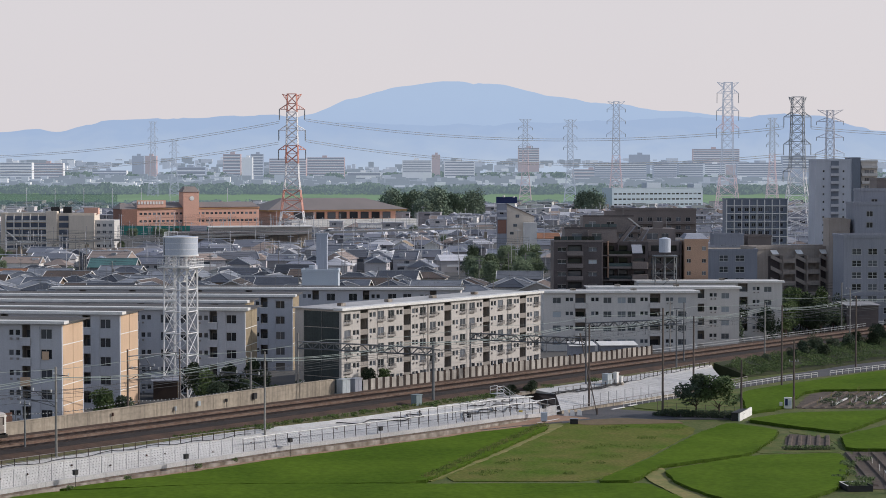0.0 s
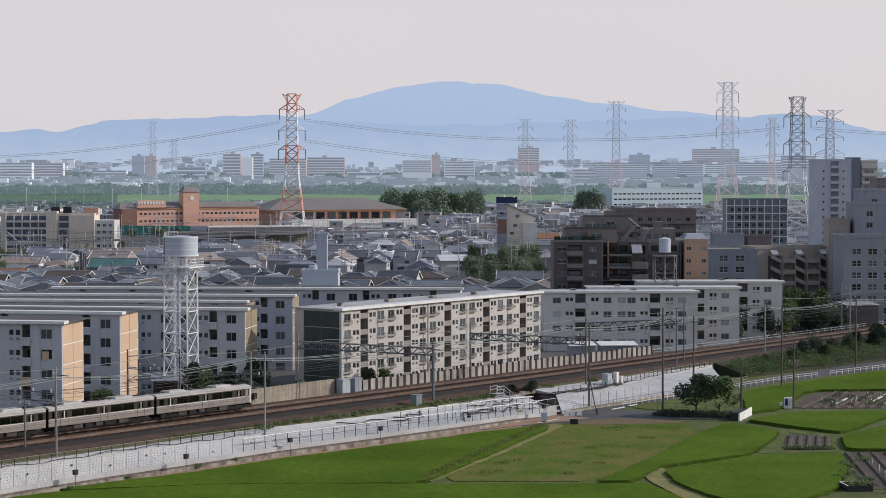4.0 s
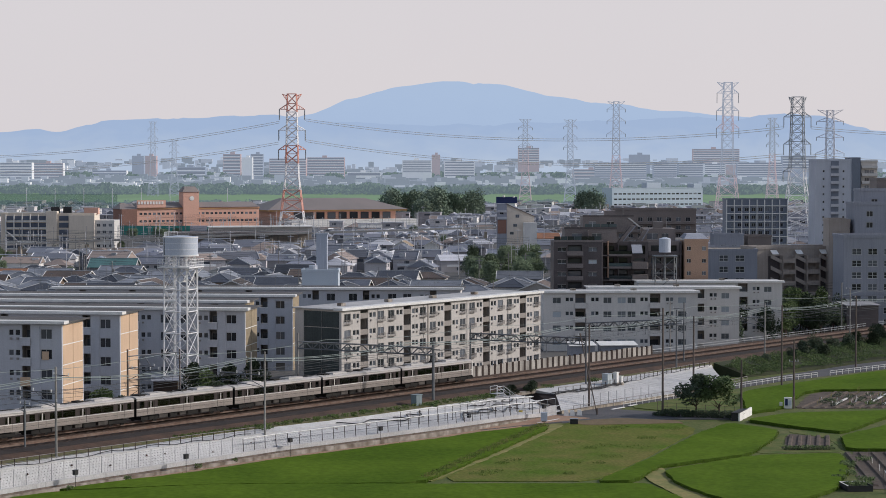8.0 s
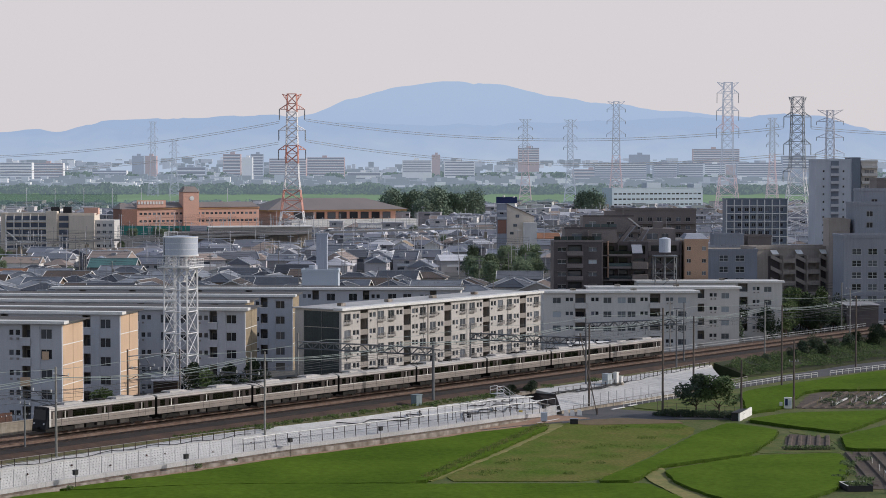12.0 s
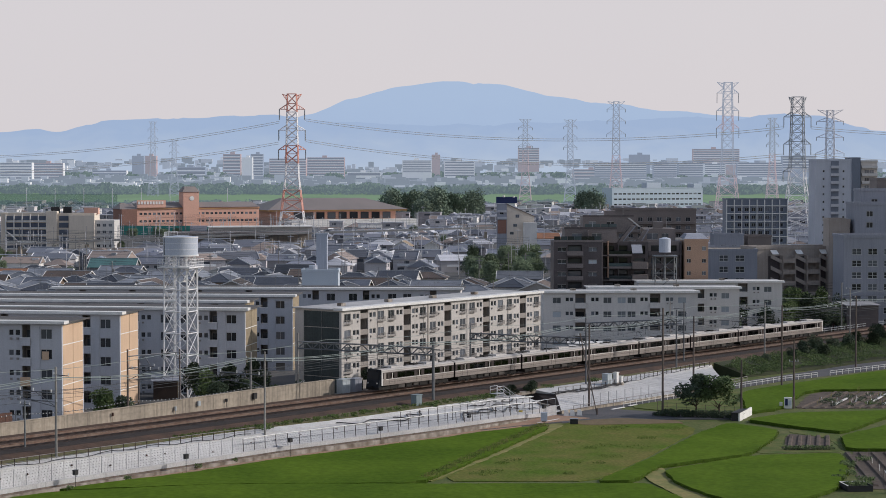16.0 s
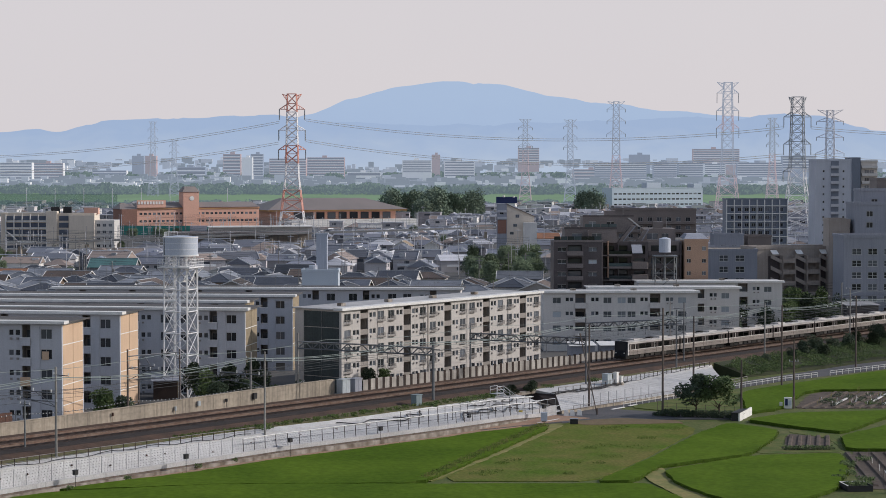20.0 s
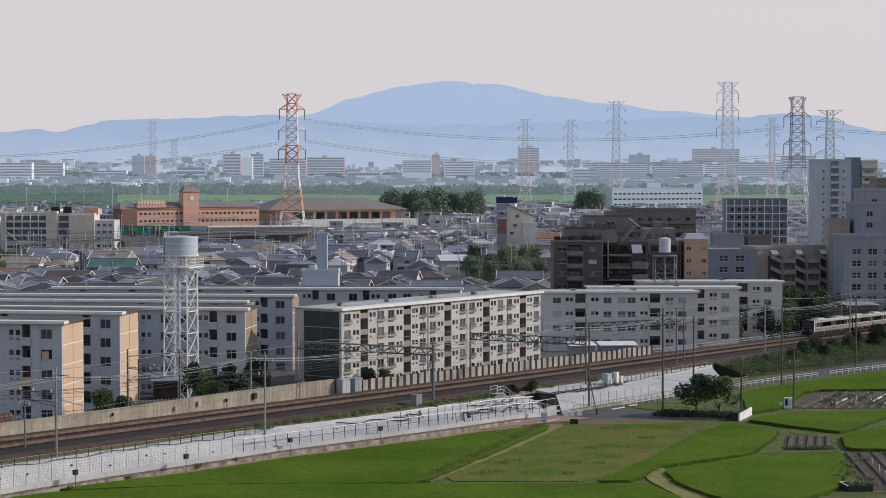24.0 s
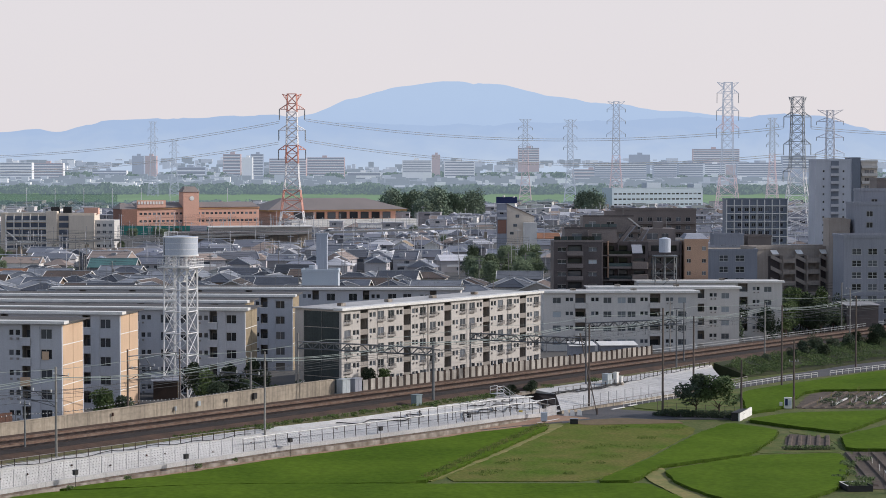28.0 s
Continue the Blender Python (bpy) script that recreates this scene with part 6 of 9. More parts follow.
def far_houses():
    """Houses too far off to tell apart singly."""
    rng = random.Random(5)
    walls, whites, trim, gaps, roofs = Build(), Build(), Build(), Build(), [Build() for _ in range(4)]
    y = 765.0
    while y < 2050:
        half = 0.228 * y + 10
        x = -half
        while x < half:
            w, d, h = rng.uniform(8, 16), rng.uniform(7, 11), rng.choice((4.8, 5.2, 5.6, 3.2, 3.6, 8.5 if y > 1150 else 4.4))
            xx, yy = x + w / 2, y + rng.uniform(-5, 5)
            x += w + rng.uniform(1, 9)
            if any(a - w / 2 < xx < c + w / 2 and e - d / 2 < yy < f + d / 2 for a, c, e, f in BIG_FOOTPRINTS) or rng.random() < 0.12 or xx < -108 and abs(yy - (894 + (xx + 195) * 0.57)) < 15 or abs(yy - (863 + (xx + 230) * 0.74 if xx < 40 else 1063 + (xx - 40) / 3)) < 11:
                continue
            turn = radians(rng.choice((-8, -4, 84, 80, 12)) + rng.uniform(-6, 6))
            co, si = math.cos(turn), math.sin(turn)

            def spun(pts):
                return [(xx + (x - xx) * co - (y - yy) * si, yy + (x - xx) * si + (y - yy) * co, z) for x, y, z in pts]

            shell = Build().box(xx - w / 2, xx + w / 2, yy - d / 2, yy + d / 2, -1, h)
            (whites if rng.random() < (0.12 if yy < 1150 else 0.5) else walls).add(spun(shell.v), shell.f)
            for q in range(rng.randrange(1, 4)):
                ox, oz = xx + rng.uniform(-0.4, 0.3) * w, rng.choice((0.8, h - 2.0, h - 2.0))
                rb = Build().box(ox, ox + rng.uniform(1.2, 2.6), yy - d / 2 - 0.05, yy - d / 2, oz, oz + 1.2)
                gaps.add(spun(rb.v), rb.f)
            if rng.random() < 0.6 and h < 6:
                rb = Build().box(xx - w * 0.3, xx + w * 0.25, yy - d / 2 - 1.0, yy - d / 2 - 0.9, h - 2.6, h - 1.7)
                trim.add(spun(rb.v), rb.f)
            if rng.random() < 0.3 and yy < 1300:
                rb = Build().beam((xx + 1, yy, h), (xx + 1, yy, h + d * 0.26 + 2.4), 0.06).beam((xx + 0.2, yy, h + d * 0.26 + 2.1), (xx + 1.8, yy, h + d * 0.26 + 2.1), 0.05)
                gaps.add(spun(rb.v), rb.f)
            r = roofs[rng.choice((0, 0, 0, 1, 2))]
            if h > 8:
                r = roofs[1]
                shell = Build().box(xx - w / 2 - .3, xx + w / 2 + .3, yy - d / 2 - .3, yy + d / 2 + .3, h, h + 0.5)
                r.add(spun(shell.v), shell.f)
                continue
            a, c, rh = w / 2 + .6, d / 2 + .6, d * 0.26
            if yy < 1500 and rng.random() < 0.7:
                rb = Build().box(xx - a * 0.9, xx + a * 0.9, yy - .2, yy + .2, h + rh - 0.02, h + rh + 0.28)
                trim.add(spun(rb.v), rb.f)
            k = rng.choice((a, max(0.4, a - c)))
            if k == a and yy < 1500:
                for q in (-a - 0.03, a - 0.12):
                    for e in (-c, c):
                        rb = Build().hull([(xx + q, yy + e, h - .4), (xx + q + .15, yy + e, h - .4), (xx + q + .15, yy, h + rh - .2), (xx + q, yy, h + rh - .2)], [(xx + q, yy + e, h + .05), (xx + q + .15, yy + e, h + .05), (xx + q + .15, yy, h + rh + .25), (xx + q, yy, h + rh + .25)])
                        trim.add(spun(rb.v), rb.f)
            if rng.random() < 0.6 and yy < 1400:
                q, e = rng.uniform(-0.3, 0.3) * w, -d * rng.uniform(0.2, 0.45)
                rb = Build().box(xx + q, xx + q + rng.uniform(.8, 2.6), yy + e, yy + e + 1.2, h, h + rh * 0.8)
                trim.add(spun(rb.v), rb.f)
            r.add(spun([(xx - a, yy - c, h - .2), (xx + a, yy - c, h - .2), (xx + a, yy + c, h - .2), (xx - a, yy + c, h - .2), (xx - k, yy, h + rh), (xx + k, yy, h + rh)]),
                  [(0, 1, 5, 4), (1, 2, 5), (2, 3, 4, 5), (3, 0, 4), (0, 3, 2, 1)])
        y += rng.uniform(14, 20) if y < 1400 else rng.uniform(22, 34)
    t = thing("town_houses", Matrix.Identity(4), "crowded low houses with grey and brown tiled roofs", "houses", kind="stuff")
    tagged(part("walls", walls, M_FAR_HOUSE_WALL, t), kind="stuff")
    tagged(part("walls", whites, M_FAR_HOUSE_WALL_WHITE, t), kind="stuff")
    tagged(part("openings", gaps, M_FAR_GAP, t, "dark windows and aerials"), kind="stuff")
    tagged(part("roof_trim", trim, M_TOWN_TRIM, t, "pale ridges and bargeboards"), kind="stuff")
    for r, m in zip(roofs, FAR_ROOFS):
        if r.f:
            tagged(part("roofs", r, m, t), kind="stuff")


M_FAR_HOUSE_WALL_WHITE = mat("town_white_wall", (0.72, 0.70, 0.68), (0.60, 0.59, 0.58), 0.05, 0.9, vary=0.25, island=True)
M_FAR_GAP = mat("far_dark_opening", (0.07, 0.08, 0.10), None, 0.3, 0.5)
M_TOWN_TRIM = mat("town_trim", (0.62, 0.63, 0.66), (0.50, 0.51, 0.54), 0.1, 0.8, vary=0.35, island=True)
# Far walls and roofs paled: distance haze painted into the base colours.
M_FAR_HOUSE_WALL = mat("town_wall", (0.468, 0.446, 0.461), (0.312, 0.305, 0.324), 0.05, 0.9, vary=0.4, island=True)
FAR_ROOFS = [mat("town_slate_roof", (0.212, 0.222, 0.269), (0.169, 0.181, 0.215), 0.05, 0.7, spec=0.12, vary=0.4, island=True),
             mat("town_silver_roof", (0.468, 0.469, 0.511), (0.359, 0.365, 0.396), 0.05, 0.7, spec=0.12, vary=0.4, island=True),
             mat("town_brown_roof", (0.316, 0.256, 0.225), (0.259, 0.214, 0.198), 0.05, 0.7, spec=0.12, vary=0.35, island=True), M_FAR_TOWN]


# ---- larger buildings of the town ----
def framed_block(name, label, m, w, d, h, wall, storey=2.9, cols=6, key="wide", front=True, side=False, roof=None, group="town buildings", inset=1.2, near=False, category="building"):
    """An upright building with windows in rows on the front (-y) and, if asked, on its right-hand side."""
    t = thing(name, m, label, category, group)
    n = max(1, int(h / storey))
    keyw = WINDOWS[key][2]
    cs = [inset + (w - 2 * inset) * (i + 0.5) / cols for i in range(cols)] if cols else []
    b = Build()
    if front and cols:
        facade(b, w, n, storey, 0, [(c, keyw, SILL[key], WINDOWS[key][3]) for c in cs])
        b.box(0, w, 0, 0.25, n * storey, h)
    else:
        b.box(0, w, 0, 0.25, 0, h)
    b.box(0, 0.25, 0.25, d, 0, h).box(w - 0.25, w, 0.25, d, 0, h).box(0.25, w - 0.25, d - 0.25, d, 0, h).box(0.25, w - 0.25, 0.25, d - 0.25, h - 0.3, h)
    b.box(0, w, 0, d, -4, 0)
    part("wall", b, wall, t)
    # solid core, painted dark like unlit rooms
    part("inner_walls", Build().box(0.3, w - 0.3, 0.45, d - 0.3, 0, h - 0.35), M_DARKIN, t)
    if front and cols:
        for k in range(n):
            for c in cs:
                put_window(t, key, pose(c, 0.12, k * storey + SILL[key]), not near)
    if side:
        q = max(1, int(d / 4))
        for k in range(n):
            for i in range(q):
                put_window(t, "wide", pose(w + 0.03, d * (i + 0.5) / q, k * storey + 0.9, 0, 0, 90))
    part("parapet", Build().box(-0.15, w + 0.15, -0.15, 0.15, h, h + 0.7).box(-0.15, w + 0.15, d - 0.15, d + 0.15, h, h + 0.7).box(-0.15, 0.15, 0.15, d - 0.15, h, h + 0.7).box(w - 0.15, w + 0.15, 0.15, d - 0.15, h, h + 0.7), wall, t)
    part("roof", Build().box(0.1, w - 0.1, 0.1, d - 0.1, h, h + 0.12), roof or M_KERB, t)
    return t


def mid_blocks():
    # chimney house
    t = framed_block("boiler_house", "pale blue-grey boiler house with a tall square chimney", pose(-33.4, 480, 1.2), 8.6, 8, 14.0, M_BLUEGREY, cols=0, category="boiler house")
    part("chimney", Build().box(3.3, 5.9, 3, 5.6, 14.0, 23.0).box(3.1, 6.1, 2.8, 5.8, 22.9, 23.2).box(3.5, 3.7, 2.9, 3, 14, 22.9).box(4.1, 4.3, 2.9, 3, 14, 22.9).box(4.8, 5.0, 2.9, 3, 14, 22.9).box(5.5, 5.7, 2.9, 3, 14, 22.9), M_TANK, t, "ribbed white square chimney")
    part("tank", Build().tube((2.6, 2.2, 14.1), (2.6, 2.2, 15.6), 1.0, 12), M_TANK, t)
    # grey block with stair bays, end on to the railway
    t = framed_block("apartment_block", "grey apartment block with projecting stair bays", pose(68, 525, 0.5, 0, 0, 0), 13.2, 24, 17.8, M_GREYWALL, cols=2, inset=2.4, key="paired", side=False, category="apartment block", near=True)
    t = framed_block("apartment_block", "grey-brown apartment block with slanting stair bays", pose(81.6, 529, 0.5, 0, 0, 16), 24.5, 10, 18.2, M_STAIRWALL, cols=0, key="large", category="apartment block", roof=M_ROOF_LIGHT)
    for i in range(3):
        x = 3.2 + i * 7.0
        for k in range(6):
            z = k * 2.95
            part("balcony", Build().box(x + 3.6, x + 6.9, -1.9, -1.75, z - 0.1, z + 1.1).box(x + 3.6, x + 6.9, -1.75, 0, z - 0.1, z + 0.08), M_STAIRWALL, t)
            part("stair_flight", Build().hull([(x + 0.2, -1.5, z + 1.2), (x + 3.4, -1.5, z - 0.3), (x + 3.4, -1.3, z - 0.3), (x + 0.2, -1.3, z + 1.2)], [(x + 0.2, -1.5, z + 2.2), (x + 3.4, -1.5, z + 0.7), (x + 3.4, -1.3, z + 0.7), (x + 0.2, -1.3, z + 2.2)]), M_STAIRWALL, t)
        for q in (x + 3.35, x + 6.95):
            part("fin_wall", Build().box(q, q + 0.2, -2.0, 0, 0, 16.6), M_STAIRWALL, t)
        # dark panel painting in the stair recess's shade
        part("stair_shade_panel", Build().box(x + 0.1, x + 3.3, -0.12, -0.03, 0, 16.4), M_DARKBRICK, t)
        part("skylight", Build().hull([(x + 0.6, -1.6, 16.9), (x + 2.4, -1.6, 16.9), (x + 2.4, -0.1, 17.9), (x + 0.6, -0.1, 17.9)], [(x + 0.6, -1.6, 17.02), (x + 2.4, -1.6, 17.02), (x + 2.4, -0.1, 18.02), (x + 0.6, -0.1, 18.02)]), M_WHITE, t)
    # grey blocks at the edge
    framed_block("apartment_block", "grey apartment block with rows of white-framed windows", pose(98.6, 500, 0.3), 26, 14, 22.4, M_GREYWALL, cols=6, key="paired", category="apartment block", near=True)
    framed_block("apartment_block", "stepped grey apartment block behind", pose(107.0, 528, 0.3), 28, 12, 30.0, M_GREYWALL, cols=5, key="large", category="apartment block")
    framed_block("apartment_block", "upper setback of a stepped grey block", pose(111.6, 543, 0.3), 26, 10, 33.4, M_GREYWALL, cols=5, key="large", category="apartment block")
    framed_block("apartment_block", "top storeys of a stepped dark block", pose(118.6, 556, 0.3), 26, 10, 36.2, M_DARKBRICK_LIGHT, cols=5, key="large", category="apartment block")
    framed_block("apartment_block", "low dark grey wing of the stepped block", pose(100.6, 530, 0.3), 5.5, 8, 25.6, M_STAIRWALL, cols=2, key="large", category="apartment block")
    framed_block("office_block", "long low grey workshop behind the steel pylon", pose(187, 1205, 0), 34, 14, 12.6, M_GREYWALL, 3.4, cols=7, key="band", category="building")
    # tall tower
    t = framed_block("apartment_tower", "tall grey apartment tower with dark balcony bays", pose(138.5, 757, 0), 13.5, 14, 42.6, M_TOWERWALL, 2.85, cols=3, key="small", category="apartment tower")
    part("dark_bay", Build().box(5.8, 8.6, -0.25, 0, 0, 42.6), M_NAVY_GREY, t)
    for k in range(15):
        part("balcony", Build().box(5.7, 8.7, -1.1, 0, k * 2.85, k * 2.85 + 1.0), M_BLOCK, t)
    part("dark_column", Build().box(13.5, 16.7, -0.3, 13, 0, 44.0), M_NAVY_GREY, t)
    t = framed_block("apartment_tower", "cream wing of the tower with deep balconies", pose(155.7, 758, 0), 6.0, 12, 42.2, M_BLOCK_WARM, 2.85, cols=2, key="large", category="apartment tower")
    for k in range(15):
        part("balcony", Build().box(0.1, 5.9, -1.2, 0, k * 2.85, k * 2.85 + 1.0), M_BLOCK_WHITE, t)
    # building with a white grid front
    t = framed_block("office_block", "dark office block with a white grid front", pose(114.6, 822, 0), 24.6, 12, 27.0, M_NAVY_GREY, 3.1, cols=8, key="large", category="office block")
    for k in range(9):
        part("grid_band", Build().box(-0.3, 24.9, -0.5, 0, k * 3.1 - 0.16, k * 3.1 + 0.16), M_WHITE, t)
    for i in range(9):
        part("grid_post", Build().box(i * 3.06 - 0.14, i * 3.06 + 0.14, -0.55, 0, 0, 27.3), M_WHITE, t)
    # smaller buildings in between
    rng = random.Random(3)
    for x, y, w, d, h, wall, label in ((92, 690, 10, 10, 17, M_GREYWALL, "grey office block with a brown side"), (103.5, 690, 8, 9, 16.5, M_STACK, "narrow terracotta-brown apartment house"),
                                       (66, 640, 14, 10, 17, M_BLOCK_WARM, "pale pink low apartment house"), (78, 655, 22, 9, 13, M_BLOCK_WHITE, "white low apartment house"),
                                       (60.2, 720, 29.4, 10, 25.0, M_STACK, "taupe apartment house with balcony bands"), (74, 730, 12, 10, 24.5, M_BLOCK, "pale apartment house with a flat roof"),
                                       (132.6, 700, 8, 9, 22, M_STAIRWALL, "brown apartment house before the tower"), (50, 600, 16, 9, 14, M_DARKBRICK_LIGHT, "brown low flat-roofed house"),
                                       (110, 640, 12, 9, 15, M_BLOCK, "grey workshop house with a flat roof")):
        t = framed_block("apartment_house", label, pose(x, y, 0), w, d, h, wall, 2.9, cols=max(2, int(w / 3.5)), key="large", category="apartment house")
        if "balcony bands" in label or "white low" in label or "flat roof" in label:
            for k in range(1, int(h / 2.9)):
                part("balcony", Build().box(0.3, w - 0.3, -1.2, 0, k * 2.9 - 0.15, k * 2.9 + 0.85), wall, t)
    t = thing("apartment_house", pose(24.1, 905, 0), "pale apartment house with a sloping roof and a navy roof sign", "apartment house", "town buildings")
    part("wall", Build().hull([(4.3, 0, -1), (16.4, 0, -1), (16.4, 10, -1), (4.3, 10, -1)], [(4.3, 0, 24.0), (16.4, 0, 18.6), (16.4, 10, 18.6), (4.3, 10, 24.0)]), M_BEIGE, t)
    part("side_wall", Build().box(0, 4.3, -0.3, 10, -1, 24.3), M_GREYWALL, t)
    part("brown_panel", Build().box(0.2, 4.1, -0.45, -0.3, 11.0, 17.0), M_BRICK_DARK, t)
    part("roof", Build().hull([(4.0, -0.6, 24.0), (16.9, -0.6, 18.3), (16.9, 10.6, 18.3), (4.0, 10.6, 24.0)], [(4.0, -0.6, 24.4), (16.9, -0.6, 18.7), (16.9, 10.6, 18.7), (4.0, 10.6, 24.4)]), M_DARKBRICK_LIGHT, t)
    for x, z, key in ((9.0, 18.0, "large"), (12.6, 14.0, "wide"), (8.0, 14.0, "wide"), (2.0, 19.5, "large"), (6.5, 10.5, "wide"), (13.0, 10.5, "wide")):
        put_window(t, key, pose(x, -0.36 if x < 4 else -0.06, z), True)
    for z in (20.4, 17.4):
        part("balcony", Build().box(0.1, 4.4, -1.3, -0.3, z, z + 0.9), M_BLOCK, t)
    part("roof_sign", Build().box(-0.4, 9.0, 2, 2.6, 24.4, 27.3), M_NAVY, t, "plain navy roof sign")
    # two round white tanks above the sign
    part("ball_tank", Build().tube((3.0, 1.6, 27.2), (3.0, 1.6, 27.9), 0.5, 8).tube((7.4, 1.6, 27.0), (7.4, 1.6, 27.6), 0.4, 8), M_WHITE, t)
    part("white_annex", Build().box(11.5, 17.5, -4, -0.5, 0, 16.0), M_WHITEWALL, t)


M_STACK = mat("taupe_stack_tile", (0.20, 0.17, 0.16), (0.17, 0.147, 0.14), 0.2, 0.7, 0.1, 4.0)
M_STAIRWALL = mat("taupe_render", (0.40, 0.35, 0.315), (0.34, 0.30, 0.27), 0.1, 0.85, streak=0.15)
M_NAVY_GREY = mat("slate_blue_panel", (0.17, 0.195, 0.245), (0.15, 0.175, 0.22), 0.1, 0.6)
mid_blocks()


M_RAILGLASS = glass_mat("dark_teal_glass", (0.016, 0.026, 0.030))


def brown_mansion():
    """Stepped dark brown apartment house: a broad front mass, two setbacks, a balcony stack, a brick-coloured wing."""
    t = thing("apartment_house", pose(25.6, 470, -0.5), "stepped dark brown tiled apartment house with deep balconies", "apartment house")
    sh = 2.87

    def mass(x0, x1, y0, y1, k0, k1, material, holes=(), back=1.3):
        """Storeys k0 to k1, with openings (centre, width, sill, height, glazing) in the front."""
        bb, b = Build(), Build()
        facade(bb, x1 - x0, k1 - k0, sh, k0 * sh, [(c - x0, w, s_, h_) for c, w, s_, h_, g in holes])
        b.add([(x + x0, y + y0, z) for x, y, z in bb.v], bb.f)
        b.box(x0, x0 + 0.25, y0 + 0.25, y1, k0 * sh, k1 * sh).box(x1 - 0.25, x1, y0 + 0.25, y1, k0 * sh, k1 * sh)
        b.box(x0, x1, y0, y1, k1 * sh, k1 * sh + 0.3)
        part("wall", b, material, t)
        # core behind the openings, its room shade painted on
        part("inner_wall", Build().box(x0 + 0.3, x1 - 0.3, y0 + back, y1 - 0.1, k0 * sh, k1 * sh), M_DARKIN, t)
        for k in range(k0, k1):
            for c, w, s_, h_, g in holes:
                z = k * sh + s_
                if g == "window":
                    f = Build().box(c - w / 2, c + w / 2, y0 + 0.08, y0 + 0.16, z, z + 0.07).box(c - w / 2, c + w / 2, y0 + 0.08, y0 + 0.16, z + h_ - 0.07, z + h_)
                    f.box(c - 0.04, c + 0.04, y0 + 0.08, y0 + 0.16, z + 0.07, z + h_ - 0.07)
                    wd = part("window", f, M_FRAME, t)
                    part("pane", Build().box(c - w / 2, c + w / 2, y0 + 0.17, y0 + 0.19, z, z + h_), M_CURTAIN if (k + int(c)) % 3 == 0 else M_GLASS, wd)
                else:
                    part("balcony_window", Build().box(c - w / 2 + 0.15, c + w / 2 - 0.15, y0 + back - 0.06, y0 + back - 0.02, k * sh + 0.1, k * sh + 2.1), M_GLASS, t)

    # front mass
    mass(0, 11.1, 0, 14, 0, 8, M_DARKBRICK, ((1.9, 1.9, 1.0, 0.95, "window"), (4.9, 3.2, 1.05, 1.4, "deep"), (9.0, 1.9, 1.0, 0.95, "window")))
    for k in range(2, 8):
        z = k * sh
        part("balcony_front", Build().box(3.0, 6.8, -0.75, -0.6, z + 0.05, z + 1.05).box(3.0, 6.8, -0.6, 0, z + 0.05, z + 0.2), M_DARKBRICK_LIGHT, t)
        part("window_hood", Build().box(0.8, 3.0, -0.22, 0, z + 1.98, z + 2.08), M_DARKBRICK_LIGHT, t)
        part("window_hood", Build().box(7.9, 10.1, -0.22, 0, z + 1.98, z + 2.08), M_DARKBRICK_LIGHT, t)
    part("parapet", Build().box(-0.1, 11.2, -0.1, 0.15, 8 * sh + 0.3, 8 * sh + 0.75), M_DARKBRICK_LIGHT, t)
    for i in range(7):
        part("glass_rail", Build().box(0.1 + i * 1.57, 1.55 + i * 1.57, 0.0, 0.06, 8 * sh + 0.75, 8 * sh + 1.6), M_RAILGLASS, t)
    # first setback
    mass(2.7, 14.8, 3.2, 15, 8, 9, M_DARKBRICK_LIGHT, ((5.6, 2.4, 0.45, 1.75, "window"), (10.2, 2.2, 0.45, 1.75, "window")))
    part("parapet", Build().box(2.6, 14.9, 3.1, 3.35, 9 * sh + 0.3, 9 * sh + 0.8), M_DARKBRICK, t)
    part("party_wall", Build().box(8.0, 8.3, 1.2, 3.2, 8 * sh + 0.3, 9 * sh), M_DARKBRICK_LIGHT, t)
    for i in range(4):
        part("glass_rail", Build().box(7.4 + i * 1.9, 9.1 + i * 1.9, 3.2, 3.26, 9 * sh + 0.8, 9 * sh + 1.5), M_RAILGLASS, t)
    # second setback
    mass(7.2, 19.0, 6.4, 16, 9, 10, M_DARKBRICK_LIGHT, ((9.4, 1.7, 0.5, 1.5, "window"), (13.6, 1.7, 0.5, 1.5, "window")))
    part("parapet", Build().box(7.1, 19.1, 6.3, 6.5, 10 * sh + 0.3, 10 * sh + 0.6), M_DARKBRICK, t)
    # raking stair walls with pale copings
    for x, y, z, dx, dz in ((15.2, 4.8, 22.9, 3.2, 4.0), (19.6, 5.4, 22.8, 1.9, 3.2)):
        part("raking_wall", Build().hull([(x, y, z), (x + 0.9, y, z), (x + 0.9, y + 2.6, z), (x, y + 2.6, z)], [(x + dx, y, z + dz), (x + dx + 0.9, y, z + dz), (x + dx + 0.9, y + 2.6, z + dz), (x + dx, y + 2.6, z + dz)]), M_DARKBRICK_LIGHT, t)
        part("coping", Build().hull([(x + 0.85, y - 0.1, z), (x + 1.1, y - 0.1, z), (x + 1.1, y + 2.7, z), (x + 0.85, y + 2.7, z)], [(x + dx + 0.85, y - 0.1, z + dz), (x + dx + 1.1, y - 0.1, z + dz), (x + dx + 1.1, y + 2.7, z + dz), (x + dx + 0.85, y + 2.7, z + dz)]), M_GREYWALL, t)
    part("coping", Build().hull([(17.6, 6.2, 28.7), (18.1, 6.2, 28.7), (18.1, 9, 28.7), (17.6, 9, 28.7)], [(20.2, 6.2, 26.6), (20.7, 6.2, 26.6), (20.7, 9, 26.6), (20.2, 9, 26.6)]), M_BLOCK_WHITE, t, "pale sloping coping")
    # deep balconies between the front mass and the stack
    mass(11.1, 18.2, 4.0, 14, 0, 8, M_DARKBRICK, ((13.2, 2.3, 0.1, 2.1, "deep"), (16.3, 2.3, 0.1, 2.1, "deep")), 1.0)
